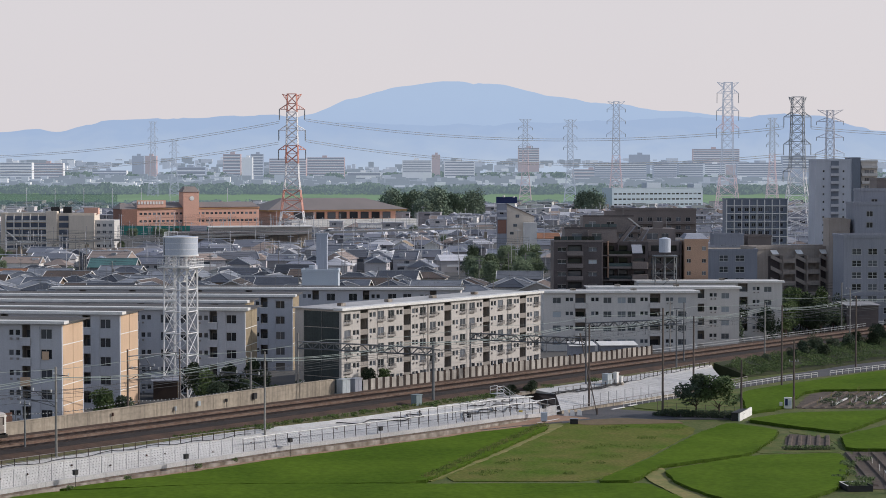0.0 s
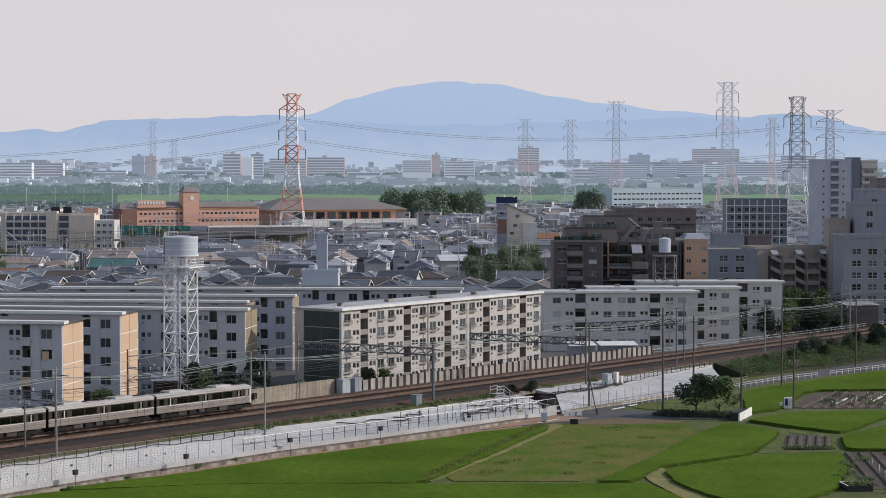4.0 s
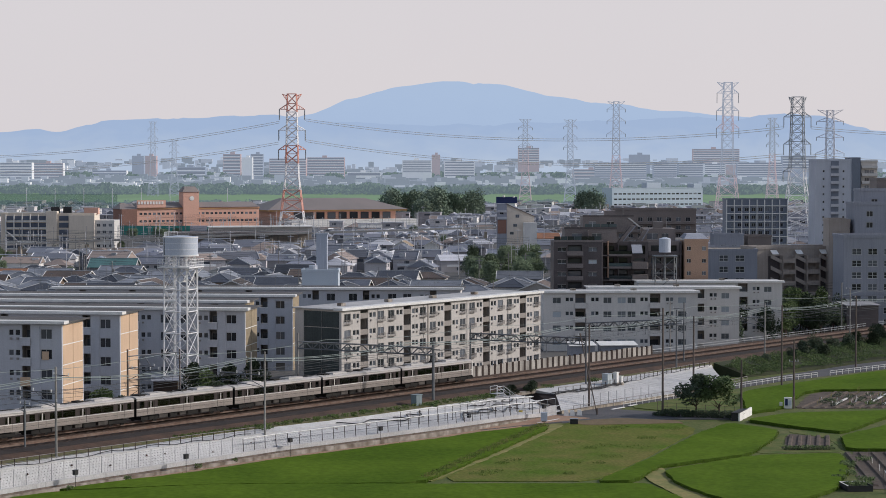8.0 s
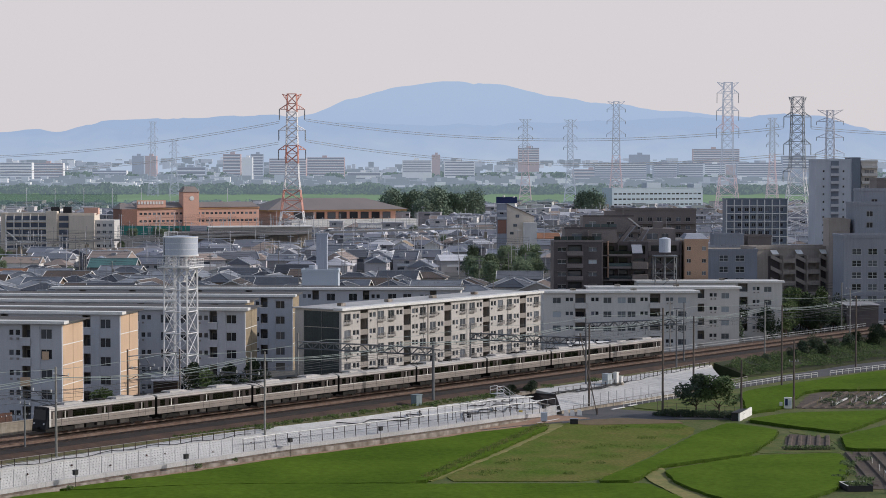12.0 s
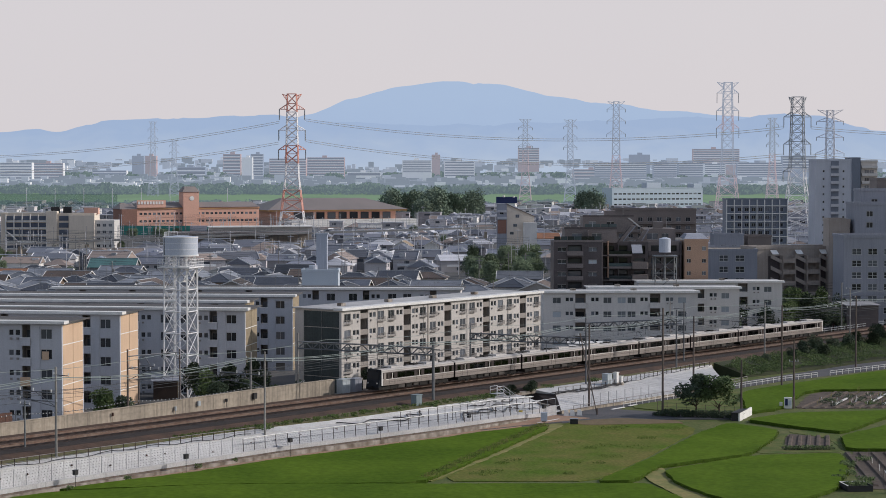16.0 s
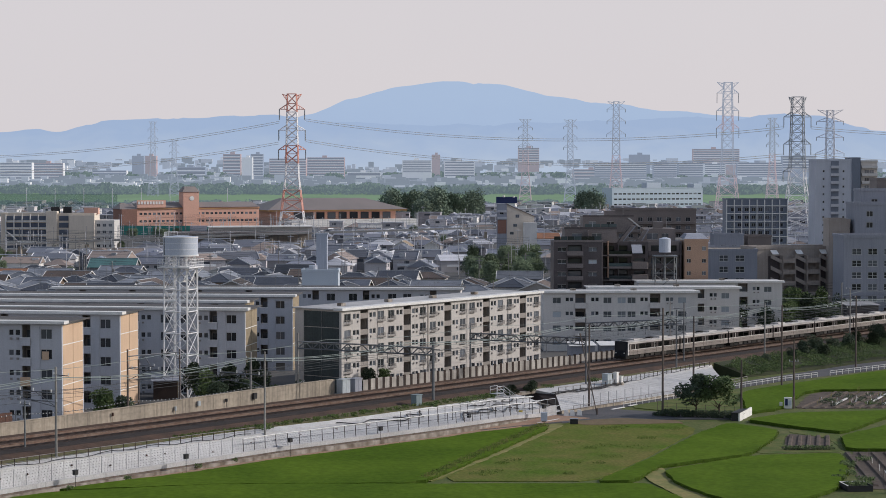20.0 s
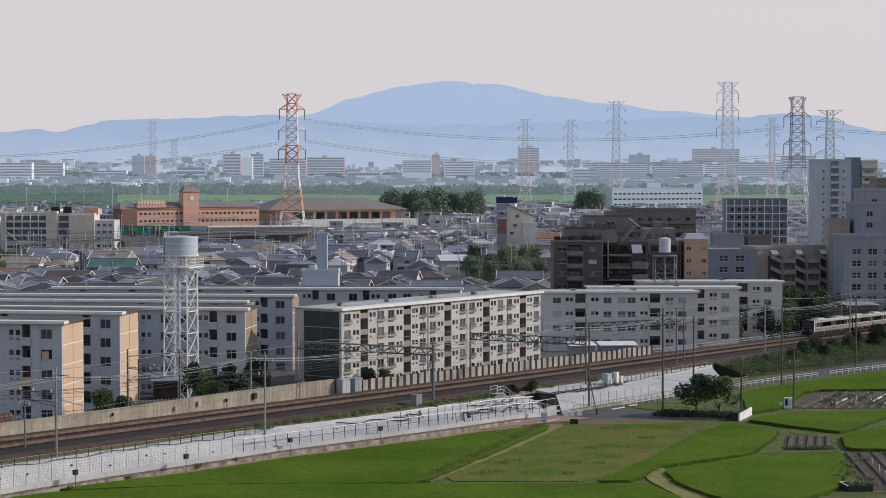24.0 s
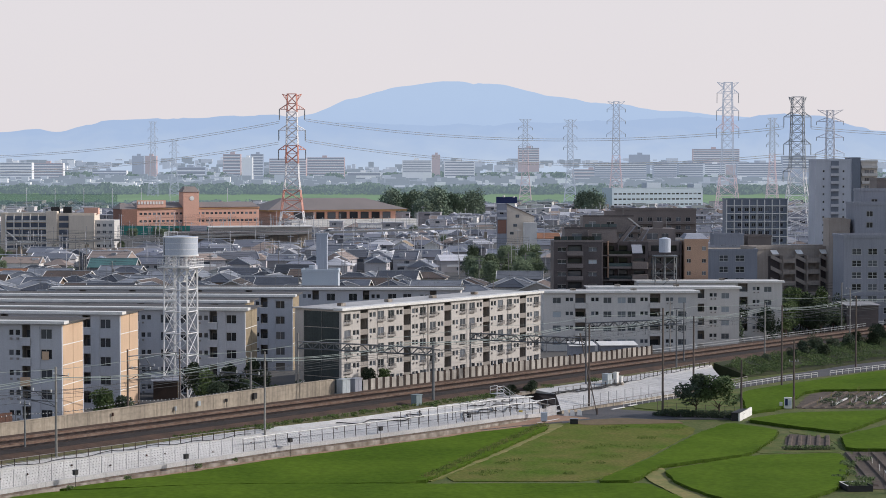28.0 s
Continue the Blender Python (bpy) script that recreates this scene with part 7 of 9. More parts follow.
    part("fin_wall", Build().box(11.15, 11.45, 0.6, 4.0, 0, 8 * sh + 0.6), M_DARKBRICK_LIGHT, t)
    part("fin_wall", Build().box(12.6, 12.85, 1.6, 4.0, 5.2 * sh, 8 * sh + 0.4), M_TERRACOTTA, t, "terracotta tiled fin wall")
    for k in range(1, 8):
        z = k * sh
        part("balcony_floor", Build().box(11.5, 18.2, 1.6, 4.0, z - 0.14, z + 0.06), M_DARKBRICK_LIGHT, t)
        part("balcony_front", Build().box(12.9, 18.2, 1.5, 1.62, z - 0.2, z + 0.30), M_DARKBRICK_LIGHT, t)
        part("glass_rail", Build().box(12.9, 18.2, 1.54, 1.58, z + 0.30, z + 1.05), M_RAILGLASS, t)
        part("party_wall", Build().box(15.0, 15.15, 1.7, 4.0, z + 0.06, z + sh - 0.14), M_DARKBRICK, t)
    # projecting balcony stack under a sloping glass roof
    for k in range(1, 7):
        z = k * sh
        part("stack_balcony", Build().hull([(18.2, -0.2, z - 0.2), (21.7, -0.2, z - 0.2), (22.3, 3.6, z - 0.2), (18.2, 3.6, z - 0.2)], [(18.2, -0.2, z + 1.35), (21.7, -0.2, z + 1.35), (22.3, 3.6, z + 1.35), (18.2, 3.6, z + 1.35)]), M_STACK, t, "taupe tiled balcony box")
    part("skylight", Build().hull([(18.2, 0.0, 20.6), (20.6, 0.0, 20.6), (20.6, 3.0, 22.4), (18.2, 3.0, 22.4)], [(18.2, 0.0, 20.75), (20.6, 0.0, 20.75), (20.6, 3.0, 22.55), (18.2, 3.0, 22.55)]), M_GREYWALL, t, "sloping grey glass roof")
    mass(18.2, 22.2, 3.6, 14, 0, 8, M_DARKBRICK, ((20.2, 2.6, 0.2, 1.9, "deep"),))
    # right-hand part
    mass(22.2, 30.2, 5.0, 15, 0, 8, M_DARKBRICK_LIGHT, ((24.2, 2.4, 0.3, 1.9, "deep"), (27.8, 2.4, 0.3, 1.9, "deep")))
    mass(21.5, 29.0, 8.0, 16, 8, 9, M_DARKBRICK_LIGHT, ((23.6, 2.6, 0.6, 1.5, "window"), (26.6, 1.6, 0.6, 1.5, "window")))
    for k in range(1, 8):
        part("balcony_front", Build().box(22.3, 30.0, 3.7, 3.85, k * sh - 0.2, k * sh + 0.9).box(22.3, 30.0, 3.85, 5.0, k * sh - 0.2, k * sh - 0.05), M_DARKBRICK, t)
    for x in (25.9, 29.6):
        part("fin_wall", Build().box(x, x + 0.25, 3.4, 5.0, 0, 8 * sh), M_DARKBRICK, t)
    # terracotta wing
    mass(30.5, 36.0, 2.0, 12, 0, 8, M_TERRACOTTA, ((31.5, 0.9, 1.1, 0.95, "window"), (35.0, 0.9, 1.1, 0.95, "window")))
    part("parapet", Build().box(30.4, 36.1, 1.9, 2.15, 8 * sh + 0.3, 8 * sh + 0.9), M_TERRACOTTA, t)
    part("hip_roof", Build().hull([(30.4, 2.2, 23.9), (36.1, 2.2, 23.9), (36.1, 12, 23.9), (30.4, 12, 23.9)], [(31.4, 5, 25.0), (35.0, 5, 25.0), (35.0, 11, 25.0), (31.4, 11, 25.0)]), M_GREYWALL, t)
    for x, y, z, w, h in ((24.0, 9, 9 * sh + 0.3, 2.2, 1.6), (12.5, 10, 10 * sh + 0.3, 2.6, 1.3), (4.5, 8, 9 * sh + 0.3, 1.4, 1.0)):
        part("plant_room", Build().box(x, x + w, y, y + 2, z, z + h), M_DARKBRICK_LIGHT, t)
    for x, z in ((9.5, 29.2), (16.8, 29.2), (3.4, 26.2), (27.0, 26.2)):
        part("aerial", Build().beam((x, 9, z), (x, 9, z + 2.6), 0.04).beam((x - 0.5, 9, z + 2.2), (x + 0.5, 9, z + 2.2), 0.03), M_POLE_STEEL, t)


brown_mansion()


# small water tower beside the mansion
t = thing("water_tower", pose(50.4, 462, 1.2), "small white water tank on a grey lattice stand", "water tower")
part("riser_pipe", Build().tube((0, 0, -1), (0, 0, 19), 0.25, 8), M_POLE_STEEL, t)
part("deck", Build().box(-2.7, 2.7, -2.7, 2.7, 18.6, 18.8), M_POLE_STEEL, t)
for k in range(4):
    z = 3.0 + k * 3.9
    for a in range(4):
        e = [(2.4 * sx, 2.4 * sy) for sx, sy in ((1, 1), (-1, 1), (-1, -1), (1, -1))]
        (x0, y0), (x1, y1) = e[a], e[(a + 1) % 4]
        part("strut", Build().beam((x0, y0, z), (x1, y1, z), 0.07), M_POLE_STEEL, t)
        part("brace", Build().beam((x0, y0, z), (x1, y1, z + 3.9), 0.06), M_POLE_STEEL, t)
for a in range(4):
    part("leg", Build().beam((3.4 * math.cos(a * 1.571 + .785), 3.4 * math.sin(a * 1.571 + .785), -1), (3.4 * math.cos(a * 1.571 + .785), 3.4 * math.sin(a * 1.571 + .785), 18.7), 0.12), M_POLE_STEEL, t)
part("tank", Build().tube((0, 0, 19.5), (0, 0, 22.6), 1.35, 16).tube((0, 0, 22.6), (0, 0, 22.9), 1.35, 16, r2=0.4), M_TANK, t)


# ---- schools, gymnasium, sports net ----
def schools():
    t = framed_block("school_building", "beige school block with open dark corridors", pose(-217.5, 1000, 0), 46, 16, 17.3, M_BEIGE, 3.4, cols=0, category="school")
    for k in range(5):
        part("corridor", Build().box(3, 22.6, -0.25, 0, k * 3.4 + 0.9, k * 3.4 + 3.0), M_CORRIDOR, t)
        part("corridor_rail", Build().box(2.5, 22.8, -1.6, 0, k * 3.4 + 0.2, k * 3.4 + 0.75), M_WHITE, t)
        part("corridor", Build().box(28.8, 33.4, -0.3, 0, k * 3.4 + 0.7, k * 3.4 + 3.1), M_CORRIDOR, t)
    for i in range(6):
        part("mullion", Build().box(2.6 + i * 4.0, 2.9 + i * 4.0, -1.65, -0.2, 0, 17.3), M_WHITE, t)
    part("roof_frame", Build().beam((0, -1, 18.4), (22, -1, 18.4), 0.14).beam((0, -1, 17.3), (0, -1, 18.4), 0.14).beam((11, -1, 17.3), (11, -1, 18.4), 0.14).beam((22, -1, 17.3), (22, -1, 18.4), 0.14), M_WHITE, t)
    part("brown_stack", Build().box(40, 47, 6, 10, 17.3, 20.5), M_BRICK, t)
    for i in range(5):
        part("outer_stair", Build().hull([(3 + i * 2.2, -3, 9.0 - i * 1.9), (5.6 + i * 2.2, -3, 7.2 - i * 1.9), (5.6 + i * 2.2, -1.6, 7.2 - i * 1.9), (3 + i * 2.2, -1.6, 9.0 - i * 1.9)],
                                         [(3 + i * 2.2, -3, 9.5 - i * 1.9), (5.6 + i * 2.2, -3, 7.7 - i * 1.9), (5.6 + i * 2.2, -1.6, 7.7 - i * 1.9), (3 + i * 2.2, -1.6, 9.5 - i * 1.9)]), M_WHITE, t)
    part("stair_tower", Build().box(22.8, 27.9, -1.8, 8, 0, 19.0), M_BEIGE, t)
    part("beige_wing", Build().box(34.0, 46.5, -2.5, 0, 0, 17.0), M_BEIGE, t)
    part("white_wing", Build().box(46.5, 56, -1, 16, 0, 14.5), M_BLOCK_WHITE, t)
    for k in range(4):
        for i in range(3):
            put_window(t, "large", pose(48.3 + i * 2.9, -1.05, k * 3.4 + 1.2), True)
    part("roof_tank", Build().box(24, 28, 4, 7, 18, 21).box(30, 34, 4, 7, 18, 21), M_BOX_DARK, t)
    keep_clear(-280, -140, 850, 1030)
    # brick school with a clock tower
    t = framed_block("school_building", "orange brick school with a slate roof and clock tower", pose(-194.6, 1292, 4.9, 0, 0, 28) @ Matrix.Scale(1.12, 4, (1, 0, 0)), 75, 16, 9.6, M_BRICK, 4.75, cols=27, key="large", category="school")
    # darker brick puts the turned-away side's shade into the colour
    part("shade_painted_wing", Build().box(-9, 0, -1, 16, -5, 9.4), M_BRICK_DARK, t)
    part("cornice", Build().box(-0.3, 75.3, -0.5, 0, 9.2, 9.6), M_ORANGE_EDGE, t)
    for x0, x1, z in ((-10, 1, 9.4), (0, 75, 10.3)):
        part("pitched_roof", Build().hull([(x0, -1, z), (x1, -1, z), (x1, 17, z), (x0, 17, z)], [(x0 + 2, 7, z + 3.2), (x1 - 2, 7, z + 3.2), (x1 - 2, 8, z + 3.2), (x0 + 2, 8, z + 3.2)]), M_BROWNROOF, t)
    part("clock_tower", Build().box(27.5, 37.0, -2, 6, -5, 20.1), M_BRICK, t)
    part("tower_roof", Build().hull([(27, -2.5, 20.1), (37.5, -2.5, 20.1), (37.5, 6.5, 20.1), (27, 6.5, 20.1)], [(29, 0.5, 23.6), (35.5, 0.5, 23.6), (35.5, 3.5, 23.6), (29, 3.5, 23.6)]), M_BROWNROOF, t)
    part("clock", Build().tube((32.6, -2.05, 16), (32.6, -2.25, 16), 1.45, 16), M_WHITE, t, "round white clock face")
    part("sign_wall", Build().box(0, 17, -1.5, -0.6, 10.3, 15.0), M_BRICK, t)
    for i in range(9):
        part("sign_letter", Build().box(0.4 + i * 1.75, 1.5 + i * 1.75, -1.7, -1.55, 12.4, 14.2), M_WHITE, t)
    keep_clear(-225, -110, 1185, 1330)
    # gymnasium
    t = thing("gymnasium", pose(-118, 1386, 0, 0, 0, 24) @ Matrix.Scale(1.08, 4, (1, 0, 0)), "gymnasium with a wide brown roof and orange eaves", "gymnasium")
    part("wall", Build().box(4, 86, 0, 40, -2, 11), M_BRICK, t)
    for i in range(9):
        put = Build().box(16 + i * 7.6, 21.5 + i * 7.6, -0.3, 0, 5.5, 10)
        part("window", put, M_GLASS, t)
    part("eave", Build().box(-2, 92, -5, 45, 10.8, 11.8), M_ORANGE_EDGE, t, "orange eave board")
    part("roof", Build().hull([(-3, -6, 11.8), (93, -6, 11.8), (93, 46, 11.8), (-3, 46, 11.8)], [(14, 16, 19.5), (70, 16, 19.5), (70, 24, 19.5), (14, 24, 19.5)]), M_BROWNROOF, t, "brown sheet roof")
    part("podium", Build().box(10, 96, -14, -0.5, -2, 5.2), M_WHITE, t)
    keep_clear(-130, -10, 1215, 1440)
    # sports net
    t = thing("sports_net", Matrix.Identity(4), "teal sports-ground safety net on poles", "net")
    part("net", Build().box(-200, -140, 1225, 1225.4, 0, 5.6), M_TEAL, t)
    part("net", Build().box(-372, -272, 1700, 1700.4, 4, 19), M_TEAL_PALE, t)
    for i in range(9):
        part("post", Build().beam((-200 + i * 7.5, 1224.6, 0), (-200 + i * 7.5, 1224.6, 6.4), 0.2), M_POLE_STEEL, t)
        part("post", Build().beam((-372 + i * 24, 1699.4, 0), (-372 + i * 24, 1699.4, 24), 0.2), M_PYLON_PALE, t)
    # long pale blue building before the river
    t = framed_block("factory_building", "long pale blue and white factory building", pose(158, 1900, 0, 0, 0, 24) @ Matrix.Scale(1.09, 4, (1, 0, 0)), 90, 20, 21.5, M_PALEBLUE, 5.0, cols=20, key="band", category="factory")
    part("roof_house", Build().box(36, 50, 4, 14, 21.5, 27), M_PALEBLUE, t)
    part("roof_house", Build().box(82, 90, 2, 14, 21.5, 26), M_PALEBLUE, t)
    keep_clear(140, 260, 1880, 1940)
    # low railway with a panel barrier, crossing before the beige school
    t = thing("rail_barrier", Matrix.Identity(4), "grey-brown panel barrier of a railway crossing the town", "barrier")
    way = Vector((77, 44, 0)).normalized()
    for i in range(34):
        p = Vector((-200, 891.2, 0)) + way * (2.75 * i)
        part("panel", Build().box(0.05, 2.65, -0.1, 0.1, 0, 3.4), M_BARRIER, t, at=pose(p.x, p.y, 0.6, 0, 0, 29.7))
        if i % 3 == 0:
            part("mast", Build().beam((0, 1.5, 0), (0, 1.5, 9.0), 0.13).beam((0, 1.5, 7.4), (2.6, 1.5, 7.4), 0.08), M_POLE_STEEL, t, at=pose(p.x, p.y, 0.6, 0, 0, 29.7))
    # station with a long canopy
    t = thing("railway_station", pose(-134, 985, 0, 0, 0, 11), "small station with a long dark canopy and a white roof behind", "station")
    part("platform", Build().box(0, 72, -3, 4, -1, 3.6), M_OLDWALL, t)
    part("canopy", Build().hull([(2, -4, 8.0), (70, -4, 8.0), (70, 4, 8.0), (2, 4, 8.0)], [(2, -4, 8.9), (70, -4, 8.9), (70, 4, 9.3), (2, 4, 9.3)]), M_DARKBRICK_LIGHT, t, "dark brown platform canopy")
    part("back_wall", Build().box(1, 71, 3.6, 4.0, 3.6, 8.0), M_STAIRWALL, t)
    for i in range(14):
        part("column", Build().beam((4 + i * 5, -2.4, 3.6), (4 + i * 5, -2.4, 8.0), 0.16), M_POLE_STEEL, t)
    part("hall", Build().box(22, 72, 8, 20, -1, 11.0), M_BLOCK_WARM, t)
    part("hall_roof", Build().box(21, 73, 7, 21, 11.0, 11.5), M_WHITE, t, "white flat hall roof")
    part("stair_box", Build().box(12, 20, 5, 9, -1, 12.0), M_GREYWALL, t)
    # viaduct
    t = thing("rail_viaduct", Matrix.Identity(4), "long dark viaduct deck crossing the town", "viaduct")
    ends = [Vector((-230, 860, 6.4)), Vector((-95, 960, 9.0)), Vector((40, 1060, 10.2)), Vector((175, 1105, 11.0))]
    for p, q in zip(ends, ends[1:]):
        side = (q - p).cross(Vector((0, 0, 1))).normalized() * 1.6
        low = [p + side, q + side, q - side, p - side]
        part("deck", Build().hull([v - Vector((0, 0, 0.9)) for v in low], low), M_TRUSS, t, "dark steel deck girder")
        for sd in (1, -1):
            part("handrail", Build().beam(p + side * sd + Vector((0, 0, 1.0)), q + side * sd + Vector((0, 0, 1.0)), 0.07), M_POLE_STEEL, t)
    for i in range(28):
        x = -225 + 13 * i
        y = 861 + (x + 230) * 0.74 if x < 40 else 1062 + (x - 40) / 3
        part("pier", Build().box(x - 0.7, x + 0.7, y - 1, y + 2, -1, 5.25 + (x + 230) * 0.0085), M_OLDWALL, t)
        part("mast", Build().beam((x, y, 6), (x, y, 13.5 + (x + 230) * 0.0085), 0.12), M_POLE_STEEL, t)


M_BARRIER = mat("stained_barrier_panel", (0.27, 0.25, 0.24), (0.20, 0.185, 0.18), 0.3, 0.9, streak=0.25)
M_CORRIDOR = mat("shaded_corridor_glass", (0.080, 0.100, 0.145), (0.105, 0.125, 0.17), 0.2, 0.5)
M_TEAL_PALE = mat("pale_teal_net", (0.24, 0.38, 0.33), (0.21, 0.34, 0.29), 0.05, 0.9)
M_PALEBLUE = mat("pale_blue_panel", (0.54, 0.61, 0.70), (0.50, 0.57, 0.66), 0.05, 0.8)
M_TEAL_PALE.node_tree.nodes["Principled BSDF"].inputs["Alpha"].default_value = 0.35
schools()
far_houses()


# ---- pylons ----
def pylon(x, y, z, h, base, bands, arms, label, r=0.22, group="power pylons", top_w=None, long_insulators=False):
    """Lattice tower. bands: colours from the foot up, as (share of height, material); arms: (share of height, half width, kind)."""
    t = thing("power_pylon", Matrix.Translation((x, y, z)), label, "pylon", group)
    waist = 0.42
    top_w = top_w or base * 0.17

    def half(u):
        return base / 2 * (1 - u / waist) + base * 0.24 * u / waist if u < waist else base * 0.24 + (top_w - base * 0.24) * (u - waist) / (1 - waist)

    levels = [0, 0.08, 0.155, 0.235, 0.31, 0.40, 0.50, 0.57, 0.63, 0.69, 0.75, 0.81, 0.87, 0.93, 1.0]

    def paint(u):
        for share, material in bands:
            if u <= share:
                return material
        return bands[-1][1]

    for a, c in zip(levels, levels[1:]):
        wa, wc = half(a), half(c)
        lo = [Vector((sx * wa, sy * wa, a * h)) for sx, sy in ((-1, -1), (1, -1), (1, 1), (-1, 1))]
        hi = [Vector((sx * wc, sy * wc, c * h)) for sx, sy in ((-1, -1), (1, -1), (1, 1), (-1, 1))]
        b = Build()
        for i in range(4):
            j = (i + 1) % 4
            b.beam(lo[i], hi[i], r)
            b.beam(lo[i], hi[j], r * 0.62)
            b.beam(lo[j], hi[i], r * 0.62)
            b.beam(hi[i], hi[j], r * 0.62)
        part("lattice_section", b, paint((a + c) / 2), t)
    for u, w, kind in arms:
        for sx in (-1, 1):
            b = Build()
            tip = Vector((sx * w, 0, u * h + (1.2 if kind == "flat" else 0)))
            hw = half(u)
            rise = h * 0.035
            for sy in (-1, 1):
                if kind == "flat":
                    b.beam((sx * hw, sy * hw, u * h - rise), tip, r * 0.7)
                    b.beam((sx * hw, sy * hw, u * h), tip, r * 0.7)
                else:
                    b.beam((sx * hw, sy * hw, u * h), tip, r * 0.7)
                    b.beam((sx * hw, sy * hw, u * h + rise), tip, r * 0.7)
            for k in (0.35, 0.68):
                p = Vector((sx * hw, 0, u * h)).lerp(tip, k)
                b.beam(p - Vector((0, hw * (1 - k), 0)), p + Vector((0, hw * (1 - k), 0)), r * 0.5)
                b.beam(p, p + Vector((0, 0, rise * (1 - k) * (-1 if kind == "flat" else 1))), r * 0.5)
            part("crossarm", b, paint(u), t)
            if kind == "wire":
                part("insulator", Build().tube(tip, tip - Vector((0, 0, h * (0.075 if long_insulators else 0.03))), r * 1.1, 6), M_PYLON_GREY, t)
    return t


RW_BANDS = [(0.155, M_PYLON_WHITE), (0.31, M_PYLON_RED), (0.50, M_PYLON_WHITE), (0.65, M_PYLON_RED), (0.85, M_PYLON_WHITE), (1.0, M_PYLON_RED)]
ARMS = [(0.985, 6.0, "flat"), (0.89, 7.8, "wire"), (0.74, 8.2, "wire"), (0.60, 8.4, "wire")]
pylon(-93.5, 1262, 0, 86.2, 16.5, RW_BANDS, ARMS, "red and white banded power pylon", 0.31, long_insulators=True)
pylon(198.3, 1140, 0, 80.0, 17.5, [(0.45, M_PYLON_WHITE), (1.0, M_PYLON_GREY)], [(0.985, 5.0, "flat"), (0.86, 7.6, "wire"), (0.67, 7.6, "wire"), (0.48, 7.8, "wire")], "grey steel power pylon with hanging insulators", 0.22, long_insulators=True)
# Distant steel: part of its colour is emitted haze, painted in.
M_HAZE_GREY = far_mat("hazy_grey_steel", (0.26, 0.28, 0.34), HAZE_GLOW, 0.40)
M_HAZE_PINK = far_mat("hazy_red_steel", (0.62, 0.33, 0.30), HAZE_GLOW, 0.34)
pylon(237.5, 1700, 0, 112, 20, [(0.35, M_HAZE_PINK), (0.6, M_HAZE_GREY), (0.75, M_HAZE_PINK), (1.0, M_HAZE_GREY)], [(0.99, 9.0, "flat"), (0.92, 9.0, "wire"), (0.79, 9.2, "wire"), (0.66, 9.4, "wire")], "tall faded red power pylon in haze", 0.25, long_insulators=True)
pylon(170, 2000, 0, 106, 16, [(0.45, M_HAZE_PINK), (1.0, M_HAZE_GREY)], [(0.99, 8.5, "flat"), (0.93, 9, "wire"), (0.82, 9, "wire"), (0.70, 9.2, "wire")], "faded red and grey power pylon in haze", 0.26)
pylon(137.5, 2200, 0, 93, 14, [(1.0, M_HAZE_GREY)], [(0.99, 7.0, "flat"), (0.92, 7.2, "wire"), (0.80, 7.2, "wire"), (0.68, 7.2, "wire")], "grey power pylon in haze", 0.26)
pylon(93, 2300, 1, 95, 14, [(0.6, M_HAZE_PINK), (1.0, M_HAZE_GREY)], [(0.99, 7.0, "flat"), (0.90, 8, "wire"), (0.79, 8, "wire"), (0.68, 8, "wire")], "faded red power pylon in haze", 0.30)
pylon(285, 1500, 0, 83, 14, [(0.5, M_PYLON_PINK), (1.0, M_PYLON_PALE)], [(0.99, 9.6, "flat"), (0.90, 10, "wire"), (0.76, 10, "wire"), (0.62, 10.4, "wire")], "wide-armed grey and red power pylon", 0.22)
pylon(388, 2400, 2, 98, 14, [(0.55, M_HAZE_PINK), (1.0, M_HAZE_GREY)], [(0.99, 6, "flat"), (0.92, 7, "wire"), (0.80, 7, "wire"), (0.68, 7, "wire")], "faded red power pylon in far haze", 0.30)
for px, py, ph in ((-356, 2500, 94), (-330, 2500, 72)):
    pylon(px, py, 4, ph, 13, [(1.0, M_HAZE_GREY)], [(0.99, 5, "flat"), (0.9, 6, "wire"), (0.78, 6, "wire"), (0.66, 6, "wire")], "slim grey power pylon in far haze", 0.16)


# conductors from the banded pylon
def conductor(p, q, drop, r=0.13):
    t = thing("power_line", Matrix.Identity(4), "pair of sagging power conductors", "power line", "power lines")
    for o in (-0.5, 0.5):
        part("cable", Build().string(sag(Vector(p) + Vector((0, o, o * 1.2)), Vector(q) + Vector((0, o, o * 1.2)), drop, 24), r, 4), M_LINE_CABLE, t)


for u, w in ((0.815, 7.8), (0.665, 8.2)):
    zz = 86.2 * u
    conductor((-93.5 + w, 1262, zz), (198.3 - 7.6, 1140, 80 * (0.785 if u > 0.7 else 0.595)), 9.5)
    conductor((-93.5 - w, 1262, zz - 1.5), (-335, 1500, 48.7 if u > 0.7 else 37.0), 4)
    conductor((198.3 + 7.6, 1140, 80 * (0.785 if u > 0.7 else 0.595)), (420, 1050, 76 if u > 0.7 else 60), 10.0)


